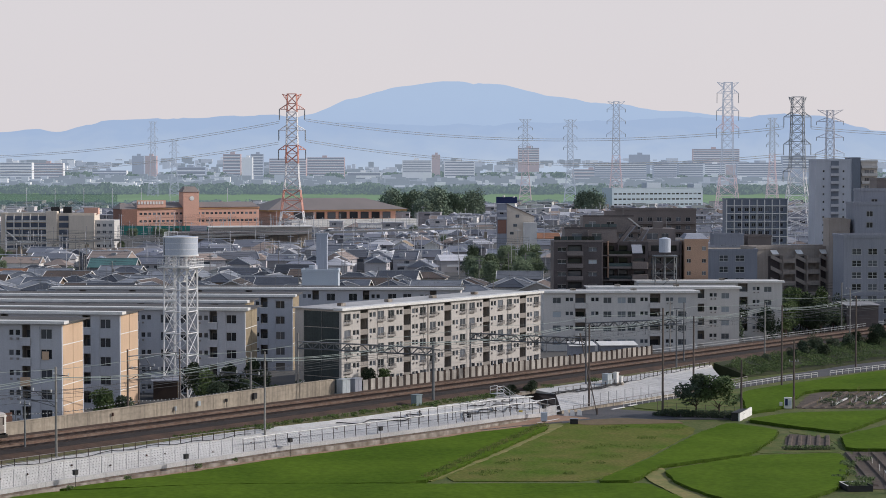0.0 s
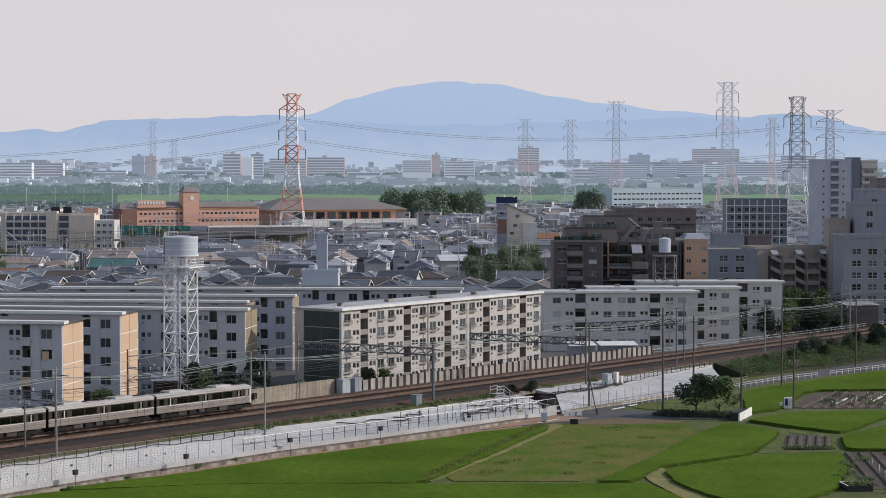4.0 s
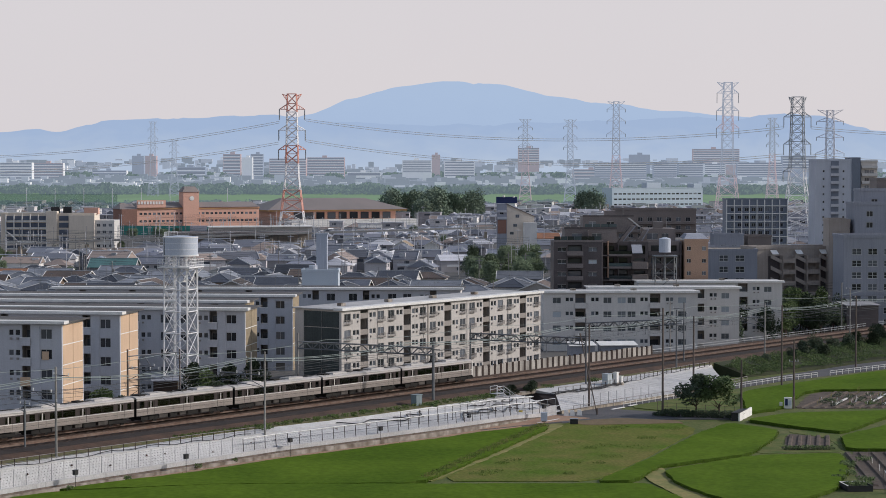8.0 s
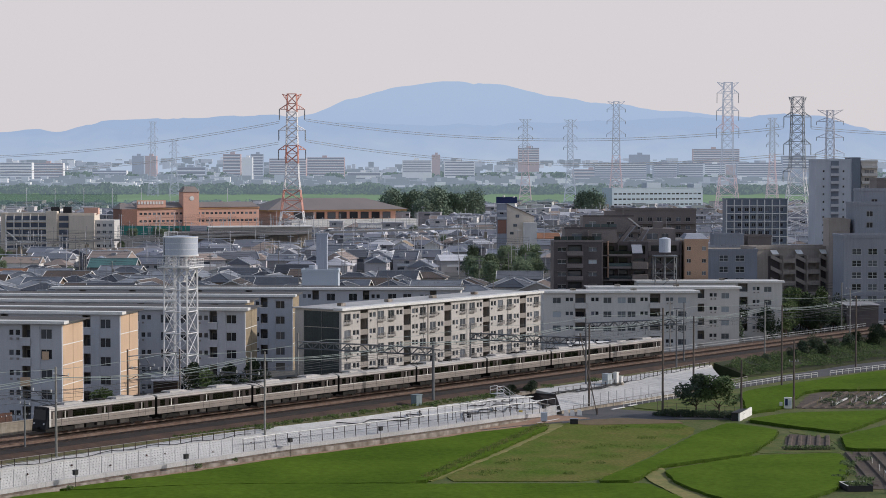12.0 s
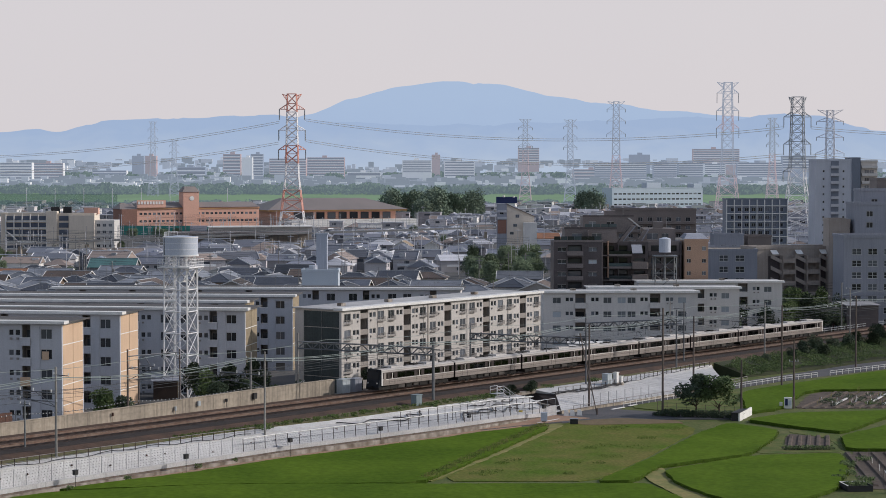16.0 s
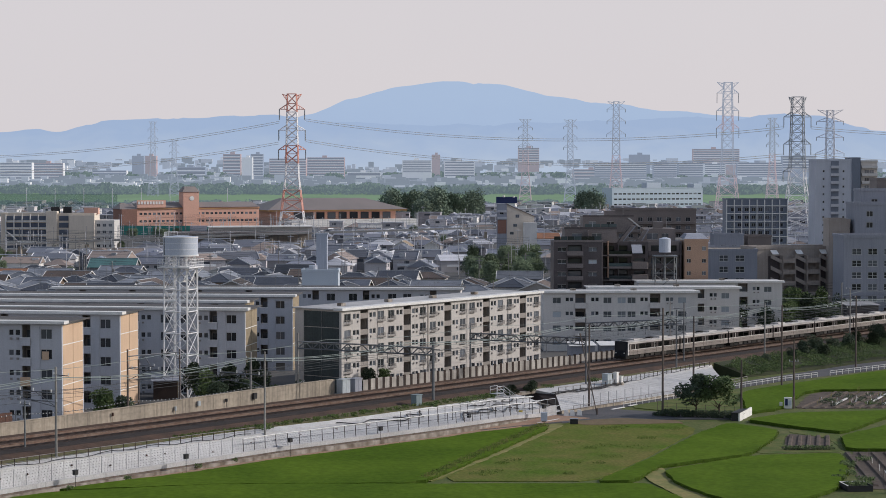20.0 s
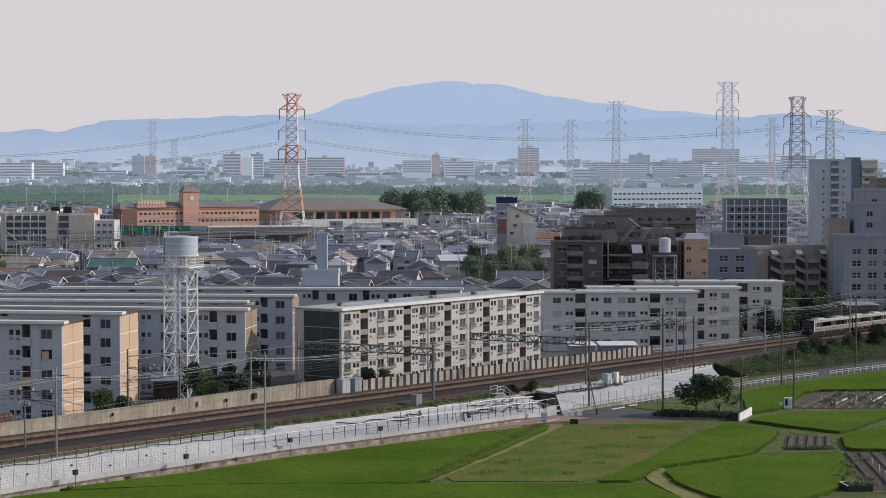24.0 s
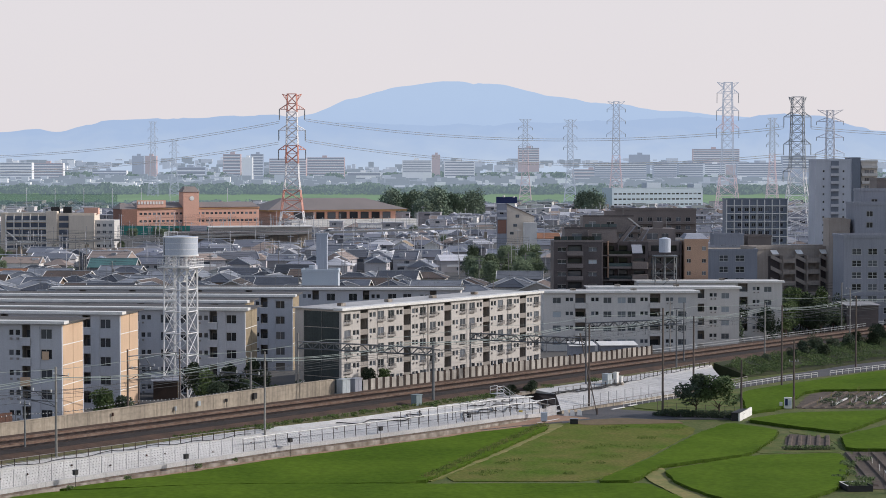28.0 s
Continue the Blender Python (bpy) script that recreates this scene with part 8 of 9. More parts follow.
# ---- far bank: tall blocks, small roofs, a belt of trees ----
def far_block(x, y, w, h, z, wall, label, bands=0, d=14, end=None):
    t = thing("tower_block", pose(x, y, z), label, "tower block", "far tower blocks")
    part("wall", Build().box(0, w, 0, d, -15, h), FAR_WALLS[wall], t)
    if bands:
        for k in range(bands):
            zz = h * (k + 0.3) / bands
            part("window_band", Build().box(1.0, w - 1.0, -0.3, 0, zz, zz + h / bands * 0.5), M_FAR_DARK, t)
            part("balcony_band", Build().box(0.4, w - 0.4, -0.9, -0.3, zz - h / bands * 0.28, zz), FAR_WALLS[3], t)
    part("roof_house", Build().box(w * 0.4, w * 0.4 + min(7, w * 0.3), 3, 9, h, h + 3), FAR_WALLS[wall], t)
    # right-hand end in a whiter wall, sunlight painted on
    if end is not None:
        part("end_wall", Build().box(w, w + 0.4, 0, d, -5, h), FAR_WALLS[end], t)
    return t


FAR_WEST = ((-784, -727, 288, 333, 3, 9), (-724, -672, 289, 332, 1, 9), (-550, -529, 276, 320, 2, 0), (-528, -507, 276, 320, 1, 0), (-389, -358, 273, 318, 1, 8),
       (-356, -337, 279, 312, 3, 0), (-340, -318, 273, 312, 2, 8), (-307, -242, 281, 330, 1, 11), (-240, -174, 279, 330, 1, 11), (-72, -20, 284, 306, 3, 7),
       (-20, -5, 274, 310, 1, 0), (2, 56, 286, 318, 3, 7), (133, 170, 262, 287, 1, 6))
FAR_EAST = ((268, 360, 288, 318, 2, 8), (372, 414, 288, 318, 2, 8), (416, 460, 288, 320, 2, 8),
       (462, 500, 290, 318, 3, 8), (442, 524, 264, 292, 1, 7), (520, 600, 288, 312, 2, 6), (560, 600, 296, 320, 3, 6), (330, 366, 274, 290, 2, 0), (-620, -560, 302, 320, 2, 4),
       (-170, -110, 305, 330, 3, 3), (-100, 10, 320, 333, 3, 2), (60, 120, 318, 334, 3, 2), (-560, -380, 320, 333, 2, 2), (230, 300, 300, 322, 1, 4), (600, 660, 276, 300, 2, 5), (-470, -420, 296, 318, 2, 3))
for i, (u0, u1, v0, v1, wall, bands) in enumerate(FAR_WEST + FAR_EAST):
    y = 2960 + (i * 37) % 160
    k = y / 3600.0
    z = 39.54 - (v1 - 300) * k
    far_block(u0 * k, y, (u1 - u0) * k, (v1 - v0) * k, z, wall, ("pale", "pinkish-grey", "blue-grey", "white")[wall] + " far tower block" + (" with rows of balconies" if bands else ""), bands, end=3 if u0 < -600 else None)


def far_town():
    rng = random.Random(21)
    bb = [Build() for _ in M_FAR_ROOFS]
    for i in range(5200):
        b = rng.choice(bb + bb[2:] * 2)
        y = rng.uniform(2700, 3900)
        x = rng.uniform(-0.235, 0.235) * y
        w, d, h = rng.uniform(5, 17) * rng.choice((1, 1, 1, 2.2)), rng.uniform(8, 14), rng.uniform(3, 8) * rng.choice((1, 1, 1, 1.6))
        z = ground_z(x, y)
        b.box(x - w / 2, x + w / 2, y - d / 2, y + d / 2, z - 4, z + h)
    for i in range(2600):
        f = rng.uniform(0.0, 1.0) ** 1.6 * 0.40
        y = 3950 + 350 * f
        x = rng.uniform(-0.235, 0.235) * y
        if noise.noise((x * 0.0035, f * 6, 2)) < -0.12:
            continue
        w, h = rng.uniform(5, 15) * rng.choice((1, 1, 1.8)), rng.uniform(3.5, 8) * rng.choice((1, 1, 1.6))
        z = 15 + 118 * f ** 1.25
        bb[rng.choice((0, 0, 0, 1, 2, 2, 2))].box(x - w / 2, x + w / 2, y - 8, y + 4, z - 4, z + h)
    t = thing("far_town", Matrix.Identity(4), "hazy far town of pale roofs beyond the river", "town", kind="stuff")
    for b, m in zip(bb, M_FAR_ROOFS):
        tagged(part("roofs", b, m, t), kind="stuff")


far_town()


def mountain(name, y0, y1, knots, material, label, seed):
    """A range: the ridge's height over the eye by knots (direction, rise), falling towards the town with spurs and gullies."""
    b = Build()
    cols, rows = 240, 18
    noise_off = seed * 37.1
    span = (-0.30, 0.30)

    def ridge(u):
        for (a, ha), (c, hc) in zip(knots, knots[1:]):
            if a <= u <= c:
                t = (u - a) / (c - a)
                t = t * t * (3 - 2 * t) * 0.5 + t * 0.5
                return ha + (hc - ha) * t
        return knots[0][1] if u < knots[0][0] else knots[-1][1]

    for j in range(rows + 1):
        f = j / rows
        y = y0 + (y1 - y0) * f
        for i in range(cols + 1):
            u = span[0] + (span[1] - span[0]) * i / cols
            top = 39.5 + ridge(u) * y1
            rough = noise.noise((u * 60 + noise_off, f * 3, 0)) * 0.5 + noise.noise((u * 160 + noise_off, f * 7, 3)) * 0.25
            z = 15 + (top - 15) * (f ** 1.25) + rough * 34 * (1 - f) * f * 3 + ((rough * 9 + 2.0 * noise.noise((u * 420, seed, 7))) if f > 0.9 else 0)
            b.v.append((u * y, y, z))
    w = cols + 1
    for j in range(rows):
        for i in range(cols):
            b.f.append((j * w + i, j * w + i + 1, (j + 1) * w + i + 1, (j + 1) * w + i))
            b.m.append(0)
    ob = solid(name, b, material, label, "mountain", kind="structure")
    ob.data.polygons.foreach_set("use_smooth", [True] * len(b.f))
    return ob


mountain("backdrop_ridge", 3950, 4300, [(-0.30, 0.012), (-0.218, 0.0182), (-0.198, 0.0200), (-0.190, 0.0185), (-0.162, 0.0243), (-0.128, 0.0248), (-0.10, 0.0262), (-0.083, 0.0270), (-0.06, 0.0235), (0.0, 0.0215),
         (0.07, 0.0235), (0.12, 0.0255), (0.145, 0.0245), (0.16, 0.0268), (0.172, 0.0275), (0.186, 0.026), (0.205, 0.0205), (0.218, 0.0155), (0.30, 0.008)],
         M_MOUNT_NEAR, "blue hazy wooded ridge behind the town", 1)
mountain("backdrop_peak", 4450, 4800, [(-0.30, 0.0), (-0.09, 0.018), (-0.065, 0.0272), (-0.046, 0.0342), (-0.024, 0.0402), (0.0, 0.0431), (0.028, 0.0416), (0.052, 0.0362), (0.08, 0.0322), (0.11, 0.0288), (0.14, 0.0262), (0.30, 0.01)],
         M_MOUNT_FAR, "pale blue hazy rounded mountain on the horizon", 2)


# ---- trees ----
def crown_mesh(rng, radius, height, leaves, size, material, clumps=14):
    b = Build()
    cl = []
    for i in range(clumps):
        a, u = rng.uniform(0, 6.283), rng.uniform(0, 1)
        r = radius * 0.75 * math.sqrt(rng.uniform(0.05, 1)) * (1 - 0.45 * u)
        cl.append((r * math.cos(a), r * math.sin(a), height * u, radius * rng.uniform(0.28, 0.48)))
    v, f = [], []
    for i in range(leaves):
        cx, cy, cz, cr = rng.choice(cl)
        d = Vector((rng.gauss(0, 1), rng.gauss(0, 1), rng.gauss(0, 1))).normalized() * cr * rng.uniform(0.65, 1.05)
        p = Vector((cx, cy, cz)) + d
        a = Vector((rng.gauss(0, 1), rng.gauss(0, 1), rng.gauss(0, 0.7))).normalized()
        c = a.orthogonal().normalized()
        s = size * rng.uniform(0.6, 1.3)
        k = len(v)
        v += [tuple(p + a * s), tuple(p + c * s * 0.7), tuple(p - a * s), tuple(p - c * s * 0.7)]
        f.append((k, k + 1, k + 2, k + 3))
    b.add(v, f)
    return b.mesh("crown", [material])


def trunk_mesh(rng, h, r, limbs):
    b = Build().tube((0, 0, -0.5), (0.1, 0, h), r, 8, r2=r * 0.6)
    for i in range(limbs):
        a = 6.283 * i / limbs + rng.uniform(-.4, .4)
        z = h * rng.uniform(0.6, 1.0)
        e = Vector((math.cos(a) * h * 0.6, math.sin(a) * h * 0.6, z + h * rng.uniform(0.3, 0.7)))
        b.tube((0, 0, z), e, r * 0.45, 6, r2=r * 0.15)
    return b.mesh("trunk", [M_BARK])


trng = random.Random(7)
CROWNS = [crown_mesh(trng, 1.0, 1.15, 2600, 0.06, M_LEAF) for _ in range(3)]
CROWNS_DARK = [crown_mesh(trng, 1.0, 1.2, 2600, 0.06, M_LEAF_DARK) for _ in range(3)]


def soft_crown(rng, material):
    """A far crown: many leafy clumps of uneven size round a few dense hearts."""
    out = Build()
    for i in range(9):
        a, u = rng.uniform(0, 6.283), rng.random()
        r = 0.55 * math.sqrt(rng.uniform(0.02, 1)) * (1 - 0.5 * u * u)
        c, q = Vector((r * math.cos(a), r * math.sin(a), 1.05 * u)), rng.uniform(0.20, 0.34)
        rows_, cols_ = 6, 9
        v = []
        for j in range(rows_ + 1):
            th = math.pi * j / rows_
            for k in range(cols_):
                ph = 2 * math.pi * k / cols_
                d = Vector((math.sin(th) * math.cos(ph), math.sin(th) * math.sin(ph), math.cos(th)))
                v.append(tuple(c + d * q * (1 + 0.5 * noise.noise(d * 2.2 + c * 5) + 0.3 * noise.noise(d * 6 + c * 3))))
        f = [(j * cols_ + k, (j + 1) * cols_ + k, (j + 1) * cols_ + (k + 1) % cols_, j * cols_ + (k + 1) % cols_) for j in range(rows_) for k in range(cols_)]
        out.add(v, f)
    for n, size, cl in ((3600, 0.055, 26), (3000, 0.04, 40)):
        b = crown_mesh(rng, 1.0, 1.15, n, size, material, cl)
        out.add([tuple(p.co) for p in b.vertices], [tuple(p.vertices) for p in b.polygons])
    return out.mesh("crown", [material])


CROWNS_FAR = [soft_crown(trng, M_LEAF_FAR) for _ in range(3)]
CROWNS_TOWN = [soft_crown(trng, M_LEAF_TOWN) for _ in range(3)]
TRUNKS = [trunk_mesh(trng, 1.0, 0.09, 6) for _ in range(2)]


def tree(x, y, z, height, radius, pool, label, bare=0.3, group="trees", squash=1.0):
    t = thing("tree", pose(x, y, z), label, "tree", group)
    th = max(0.3, height * bare)
    part("trunk", TRUNKS[trng.randrange(2)], None, t, at=Matrix.Diagonal((th * 1.3, th * 1.3, th * 1.25, 1)))
    c = trng.choice(pool)
    part("crown", c, None, t, at=Matrix.Translation((0, 0, th + radius * 0.2)) @ Euler((0, 0, trng.uniform(0, 6.28))).to_matrix().to_4x4() @ Matrix.Diagonal((radius, radius * trng.uniform(0.85, 1.1), (height - th) / 1.5 * squash, 1)))
    return t


tree(40.4, 324.6, 0.1, 6.9, 4.0, CROWNS_DARK, "broad spreading green tree beside the field road", 0.24, squash=0.86)
tree(43.9, 323.2, 0.1, 6.8, 3.9, CROWNS, "spreading green tree beside the white wall", 0.24, squash=0.84)
# trees behind the railway wall, between the blocks
WALL_TREES = ((24.5, -11.5, 6.0, 3.2, 0), (27.5, -11, 4.8, 2.5, 1), (10.5, -9.4, 2.7, 1.5, 0), (15, -9.2, 2.6, 1.4, 0), (47.5, -10.5, 5.5, 2.8, 1),
                         (53, -13, 8.0, 3.4, 1))
BLOCK_TREES = ((50.5, -15, 7.5, 3.3, 0), (55, -12, 5.2, 2.6, 1), (56, -11, 4.2, 2.0, 0), (60, -14, 8.4, 3.4, 1), (60, -10, 3.6, 2.0, 0), (66, -10.5, 4.2, 2.0, 1), (70, -10, 3.4, 1.7, 0),
                         (55, -22, 7.5, 3.4, 1), (84, -9.8, 5.0, 2.2, 1), (87, -9.6, 4.6, 2.0, 0), (78, -9.8, 3.5, 1.8, 1))
for s, n, h, r, dark in WALL_TREES + BLOCK_TREES:
    p = line(s, n)
    tree(p.x, p.y, town_z(s) + 0.2, h * 0.8, r * 0.9, CROWNS_DARK if dark else CROWNS, ("dark" if dark else "bright") + " green tree behind the railway wall", 0.22)
# wood past the white blocks and beside the line
for i in range(36):
    a, c = trng.uniform(70, 97), trng.uniform(462, 500)
    if sn_of(a, c)[1] > -12:
        continue
    tree(a, c, 0.8, trng.uniform(5.5, 9.5), trng.uniform(2.8, 4.4), CROWNS if i % 3 else CROWNS_DARK, "dense dark green tree behind the line", 0.22)
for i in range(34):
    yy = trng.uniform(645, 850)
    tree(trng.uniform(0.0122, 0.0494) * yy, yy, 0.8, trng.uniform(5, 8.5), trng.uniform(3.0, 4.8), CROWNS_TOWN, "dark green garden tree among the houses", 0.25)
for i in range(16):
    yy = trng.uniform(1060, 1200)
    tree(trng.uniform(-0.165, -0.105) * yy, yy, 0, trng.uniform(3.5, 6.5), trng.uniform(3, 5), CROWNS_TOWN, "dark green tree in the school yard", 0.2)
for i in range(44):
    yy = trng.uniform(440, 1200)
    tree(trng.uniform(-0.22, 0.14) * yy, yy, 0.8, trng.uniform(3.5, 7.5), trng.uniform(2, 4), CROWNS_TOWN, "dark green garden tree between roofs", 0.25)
for s in range(218, 330, 4):
    p = line(s + trng.uniform(-2, 2), trng.uniform(-22, -11))
    tree(p.x, p.y, 0.4, trng.uniform(5, 10), trng.uniform(2.4, 4), CROWNS_DARK if trng.random() < 0.6 else CROWNS, "dark green tree along the far side of the line", 0.15)
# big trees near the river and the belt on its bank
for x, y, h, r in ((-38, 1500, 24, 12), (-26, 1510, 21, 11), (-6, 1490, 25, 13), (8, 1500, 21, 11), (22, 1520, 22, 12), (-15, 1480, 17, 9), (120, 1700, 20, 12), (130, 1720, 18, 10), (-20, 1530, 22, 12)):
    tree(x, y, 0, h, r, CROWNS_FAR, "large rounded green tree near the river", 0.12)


def tree_belt(y, width, count, h0, h1, label, seed, z=None, span=0.24):
    rng = random.Random(seed)
    b = Build()
    for i in range(count):
        x, yy = rng.uniform(-span, span) * y, y + rng.uniform(-width, width)
        h, r = rng.uniform(h0, h1), rng.uniform(h0, h1) * 1.1
        gz = ground_z(x, yy)
        for k in range(76):
            d = Vector((rng.gauss(0, 1), rng.gauss(0, 1), rng.gauss(0, 1))).normalized()
            p = Vector((x + d.x * r, yy + d.y * r, gz + h * 0.5 + d.z * h * 0.5))
            a = Vector((rng.gauss(0, 1), rng.gauss(0, 1), rng.gauss(0, 1))).normalized()
            c = a.orthogonal().normalized()
            s = r * rng.uniform(0.12, 0.26)
            b.add([p + a * s, p + c * s, p - a * s, p - c * s], [(0, 1, 2, 3)])
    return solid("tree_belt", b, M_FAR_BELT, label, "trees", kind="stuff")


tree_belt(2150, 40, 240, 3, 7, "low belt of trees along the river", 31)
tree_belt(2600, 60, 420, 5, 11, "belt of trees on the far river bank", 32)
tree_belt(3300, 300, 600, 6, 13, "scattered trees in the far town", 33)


# hedge of vines between the line and the road
def hedge():
    rng = random.Random(9)
    v, f = [], []
    for i in range(56000):
        s = rng.uniform(164, 275)
        u = rng.random()
        n0, n1 = 11.5, road_n(min(s, 254)) - 9.5
        n = n0 + (n1 - n0) * u
        top = (rail_z(s) - 0.8) * (1 - u) + 0.9 * u + 1.5 * math.exp(-((u - 0.35) / 0.3) ** 2) * (0.5 + 0.5 * math.sin(s * 0.5)) * smooth((s - 164) / 50) + 1.1 * noise.noise((s * 0.25, n * 0.3, 0))
        p = line_at(s, n, max(0.2, top * rng.uniform(0.75, 1.06)))
        a = Vector((rng.gauss(0, 1), rng.gauss(0, 1), rng.gauss(0, 0.6))).normalized()
        c = a.orthogonal().normalized()
        k, z = len(v), rng.uniform(0.07, 0.17)
        v += [tuple(p + a * z), tuple(p + c * z * .7), tuple(p - a * z), tuple(p - c * z * .7)]
        f.append((k, k + 1, k + 2, k + 3))
    b = Build()
    b.add(v, f)
    ob = solid("vine_hedge", b, M_VINE, "tangled bright green vines on the railway slope", "hedge", kind="stuff")
    b = Build()
    for i in range(22):
        a, c = 164 + 5 * i, 169 + 5 * i
        b.hull([line_at(u, n, 0.0) for u, n in ((a, 11), (c, 11), (c, road_n(min(c, 254)) - 9.5), (a, road_n(min(a, 254)) - 9.5))],
               [line_at(a, 11, rail_z(a) - 0.9), line_at(c, 11, rail_z(c) - 0.9), line_at(c, road_n(min(c, 254)) - 9.7, 0.5), line_at(a, road_n(min(a, 254)) - 9.7, 0.5)])
    solid("hedge_slope", b, M_SHADE_EARTH, "earth slope under the vines, painted dark as shade", "slope", kind="structure")


hedge()
for s, n, h, r in ((196, 14, 4, 2), (204, 13, 4.2, 2.2), (210, 14, 3.6, 2), (236, 13, 4.8, 2.4), (244, 14, 5, 2.6), (250, 15, 4.6, 2.4), (232, 15, 4.2, 2.2), (189, 15, 2.8, 1.5), (216, 15, 3.8, 2.6), (222, 14, 4.0, 2.4), (227, 16, 3.6, 2.4), (240, 17, 3.4, 2.2), (256, 15, 5.0, 3.0), (262, 16, 5.2, 3.0), (200, 17, 2.8, 2.0), (180, 14, 2.4, 1.6)):
    p = line(s, n)
    tree(p.x, p.y, 0.6, h, r, CROWNS_DARK, "dark green shrub on the railway slope", 0.12, "shrubs")


def weeds(name, label, spots, count, size, material, seed):
    rng = random.Random(seed)
    v, f = [], []
    for i in range(count):
        x, y, z, r = rng.choice(spots)
        a, q = rng.uniform(0, 6.283), r * math.sqrt(rng.random())
        p = Vector((x + q * math.cos(a), y + q * math.sin(a), z + rng.uniform(0.0, 0.5)))
        a = Vector((rng.gauss(0, 1), rng.gauss(0, 1), rng.gauss(0, 1.2))).normalized()
        c = a.orthogonal().normalized()
        k, s = len(v), size * rng.uniform(0.6, 1.4)
        v += [tuple(p + a * s), tuple(p + c * s * .5), tuple(p - a * s), tuple(p - c * s * .5)]
        f.append((k, k + 1, k + 2, k + 3))
    b = Build()
    b.add(v, f)
    solid(name, b, material, label, "weeds", kind="stuff")


spots = []
for s, n, r in ((78, 13, 2.2), (82, 12.8, 2.0), (86, 12.6, 1.2), (70, 13, 1.0), (-40, 11, 2), (-30, 11, 1.4), (32, 12, 1.4), (40, 11.5, 0.8), (48, 11.3, 0.8), (56, 11.2, 1), (120, 10.8, 1.6), (126, 10.6, 1.6), (100, 11, 1.2), (106, 10.8, 1.2)):
    p = line(s, n)
    spots.append((p.x, p.y, rail_z(s) - 1.2, r))
weeds("trackside_weeds", "bright green weeds beside the ballast", spots, 2600, 0.16, M_VINE, 41)
spots = []
for i in range(60):
    s = 16 + i * 1.3
    u = (i * 0.37) % 1.0
    p = line(s, 10.4 + (grass_n(s) - 10.4) * (0.25 + 0.7 * u))
    spots.append((p.x, p.y, rail_z(s) - 1.15, 0.55))
weeds("shoulder_weeds", "olive and green weeds on the slope above the mortar", spots, 4200, 0.13, M_VERGE, 47)
spots = []
for i in range(110):
    k = i / 109
    spots.append((15.4 - 17.6 * k + 0.4 * math.sin(i * 2.3), 311.0 - 54.0 * k, 0.1, 0.8))
weeds("verge_weeds", "dark green verge between rice and field path", spots, 9000, 0.12, M_GRASS, 48)
spots = []
frng = random.Random(52)
for i in range(34):
    x, y = frng.uniform(4, 36), frng.uniform(262, 316)
    if x > 4 + (y - 262) * 0.30 and x < 21 + (y - 262) * 0.32:
        spots.append((x, y, -0.2, frng.uniform(0.8, 2.4)))
weeds("fallow_tufts", "low green tussocks scattered over the fallow field", spots, 3600, 0.11, M_TUFT, 49)
spots = []
for s in (-8, 2, 15, 22, 33, 48):
    p = line(s, 15.4)
    spots.append((p.x, p.y, 0.35, 0.5))
weeds("kerb_weeds", "dark green weeds on the kerb wall", spots, 500, 0.14, M_LEAF, 42)


# ragged blades along the field edges
def fringe():
    rng = random.Random(17)
    v, f = [], []
    for pts, top, name in PLOTS:
        if name != "rice_field":
            continue
        for (x0, y0), (x1, y1) in zip(pts, pts[1:] + pts[:1]):
            for i in range(int(math.hypot(x1 - x0, y1 - y0) * (16 if name == "rice_field" else 8)) + 1):
                u = rng.random()
                p = Vector((x0 + (x1 - x0) * u + rng.uniform(-.3, .3), y0 + (y1 - y0) * u + rng.uniform(-.3, .3), rng.uniform(0.0, top * 0.8)))
                a = Vector((rng.gauss(0, 0.6), rng.gauss(0, 0.6), 1.0)).normalized() * rng.uniform(0.06, 0.14)
                c = Vector((rng.gauss(0, 1), rng.gauss(0, 1), 0)).normalized() * rng.uniform(0.03, 0.08)
                k = len(v)
                v += [tuple(p - c), tuple(p + c), tuple(p + a * 1.6)]
                f.append((k, k + 1, k + 2))
    b = Build()
    b.add(v, f)
    solid("field_edge_blades", b, M_RICE, "ragged green rice blades along the field edges", "rice", kind="stuff")


fringe()


# ---- small things by the line ----
M_CABINET = mat("blue_grey_cabinet_paint", (0.20, 0.25, 0.27), (0.17, 0.21, 0.23), 0.5, 0.6, streak=0.15)


def cabinet(s, n, dz, w, d, h, label, material=M_BOX_GREY):
    p = line(s, n, dz)
    t = thing("relay_cabinet", pose(p.x, p.y, p.z, 0, 0, TRACK_TURN), label, "cabinet", "trackside cabinets")
    part("body", Build().box(-w / 2, w / 2, -d / 2, d / 2, 0, h), material, t)
    part("door", Build().box(-w / 2 + 0.06, -0.02, -d / 2 - 0.03, -d / 2, 0.1, h - 0.1).box(0.02, w / 2 - 0.06, -d / 2 - 0.03, -d / 2, 0.1, h - 0.1), material, t)
    part("lid", Build().box(-w / 2 - 0.07, w / 2 + 0.07, -d / 2 - 0.1, d / 2 + 0.07, h, h + 0.09), material, t)
    part("plinth", Build().box(-w / 2 - 0.1, w / 2 + 0.1, -d / 2 - 0.1, d / 2 + 0.1, -1.2, 0.0), M_KERB, t)
    return t


cabinet(71.5, -5.6, -0.6, 2.0, 1.2, 2.3, "grey steel relay cabinet by the wall")
cabinet(74.6, -5.6, -0.6, 1.8, 1.2, 2.2, "weathered dark relay cabinet", M_GREYWALL)
cabinet(68.0, 11.6, -1.2, 1.5, 1.0, 1.8, "blue-grey relay cabinet on a concrete base", M_CABINET)
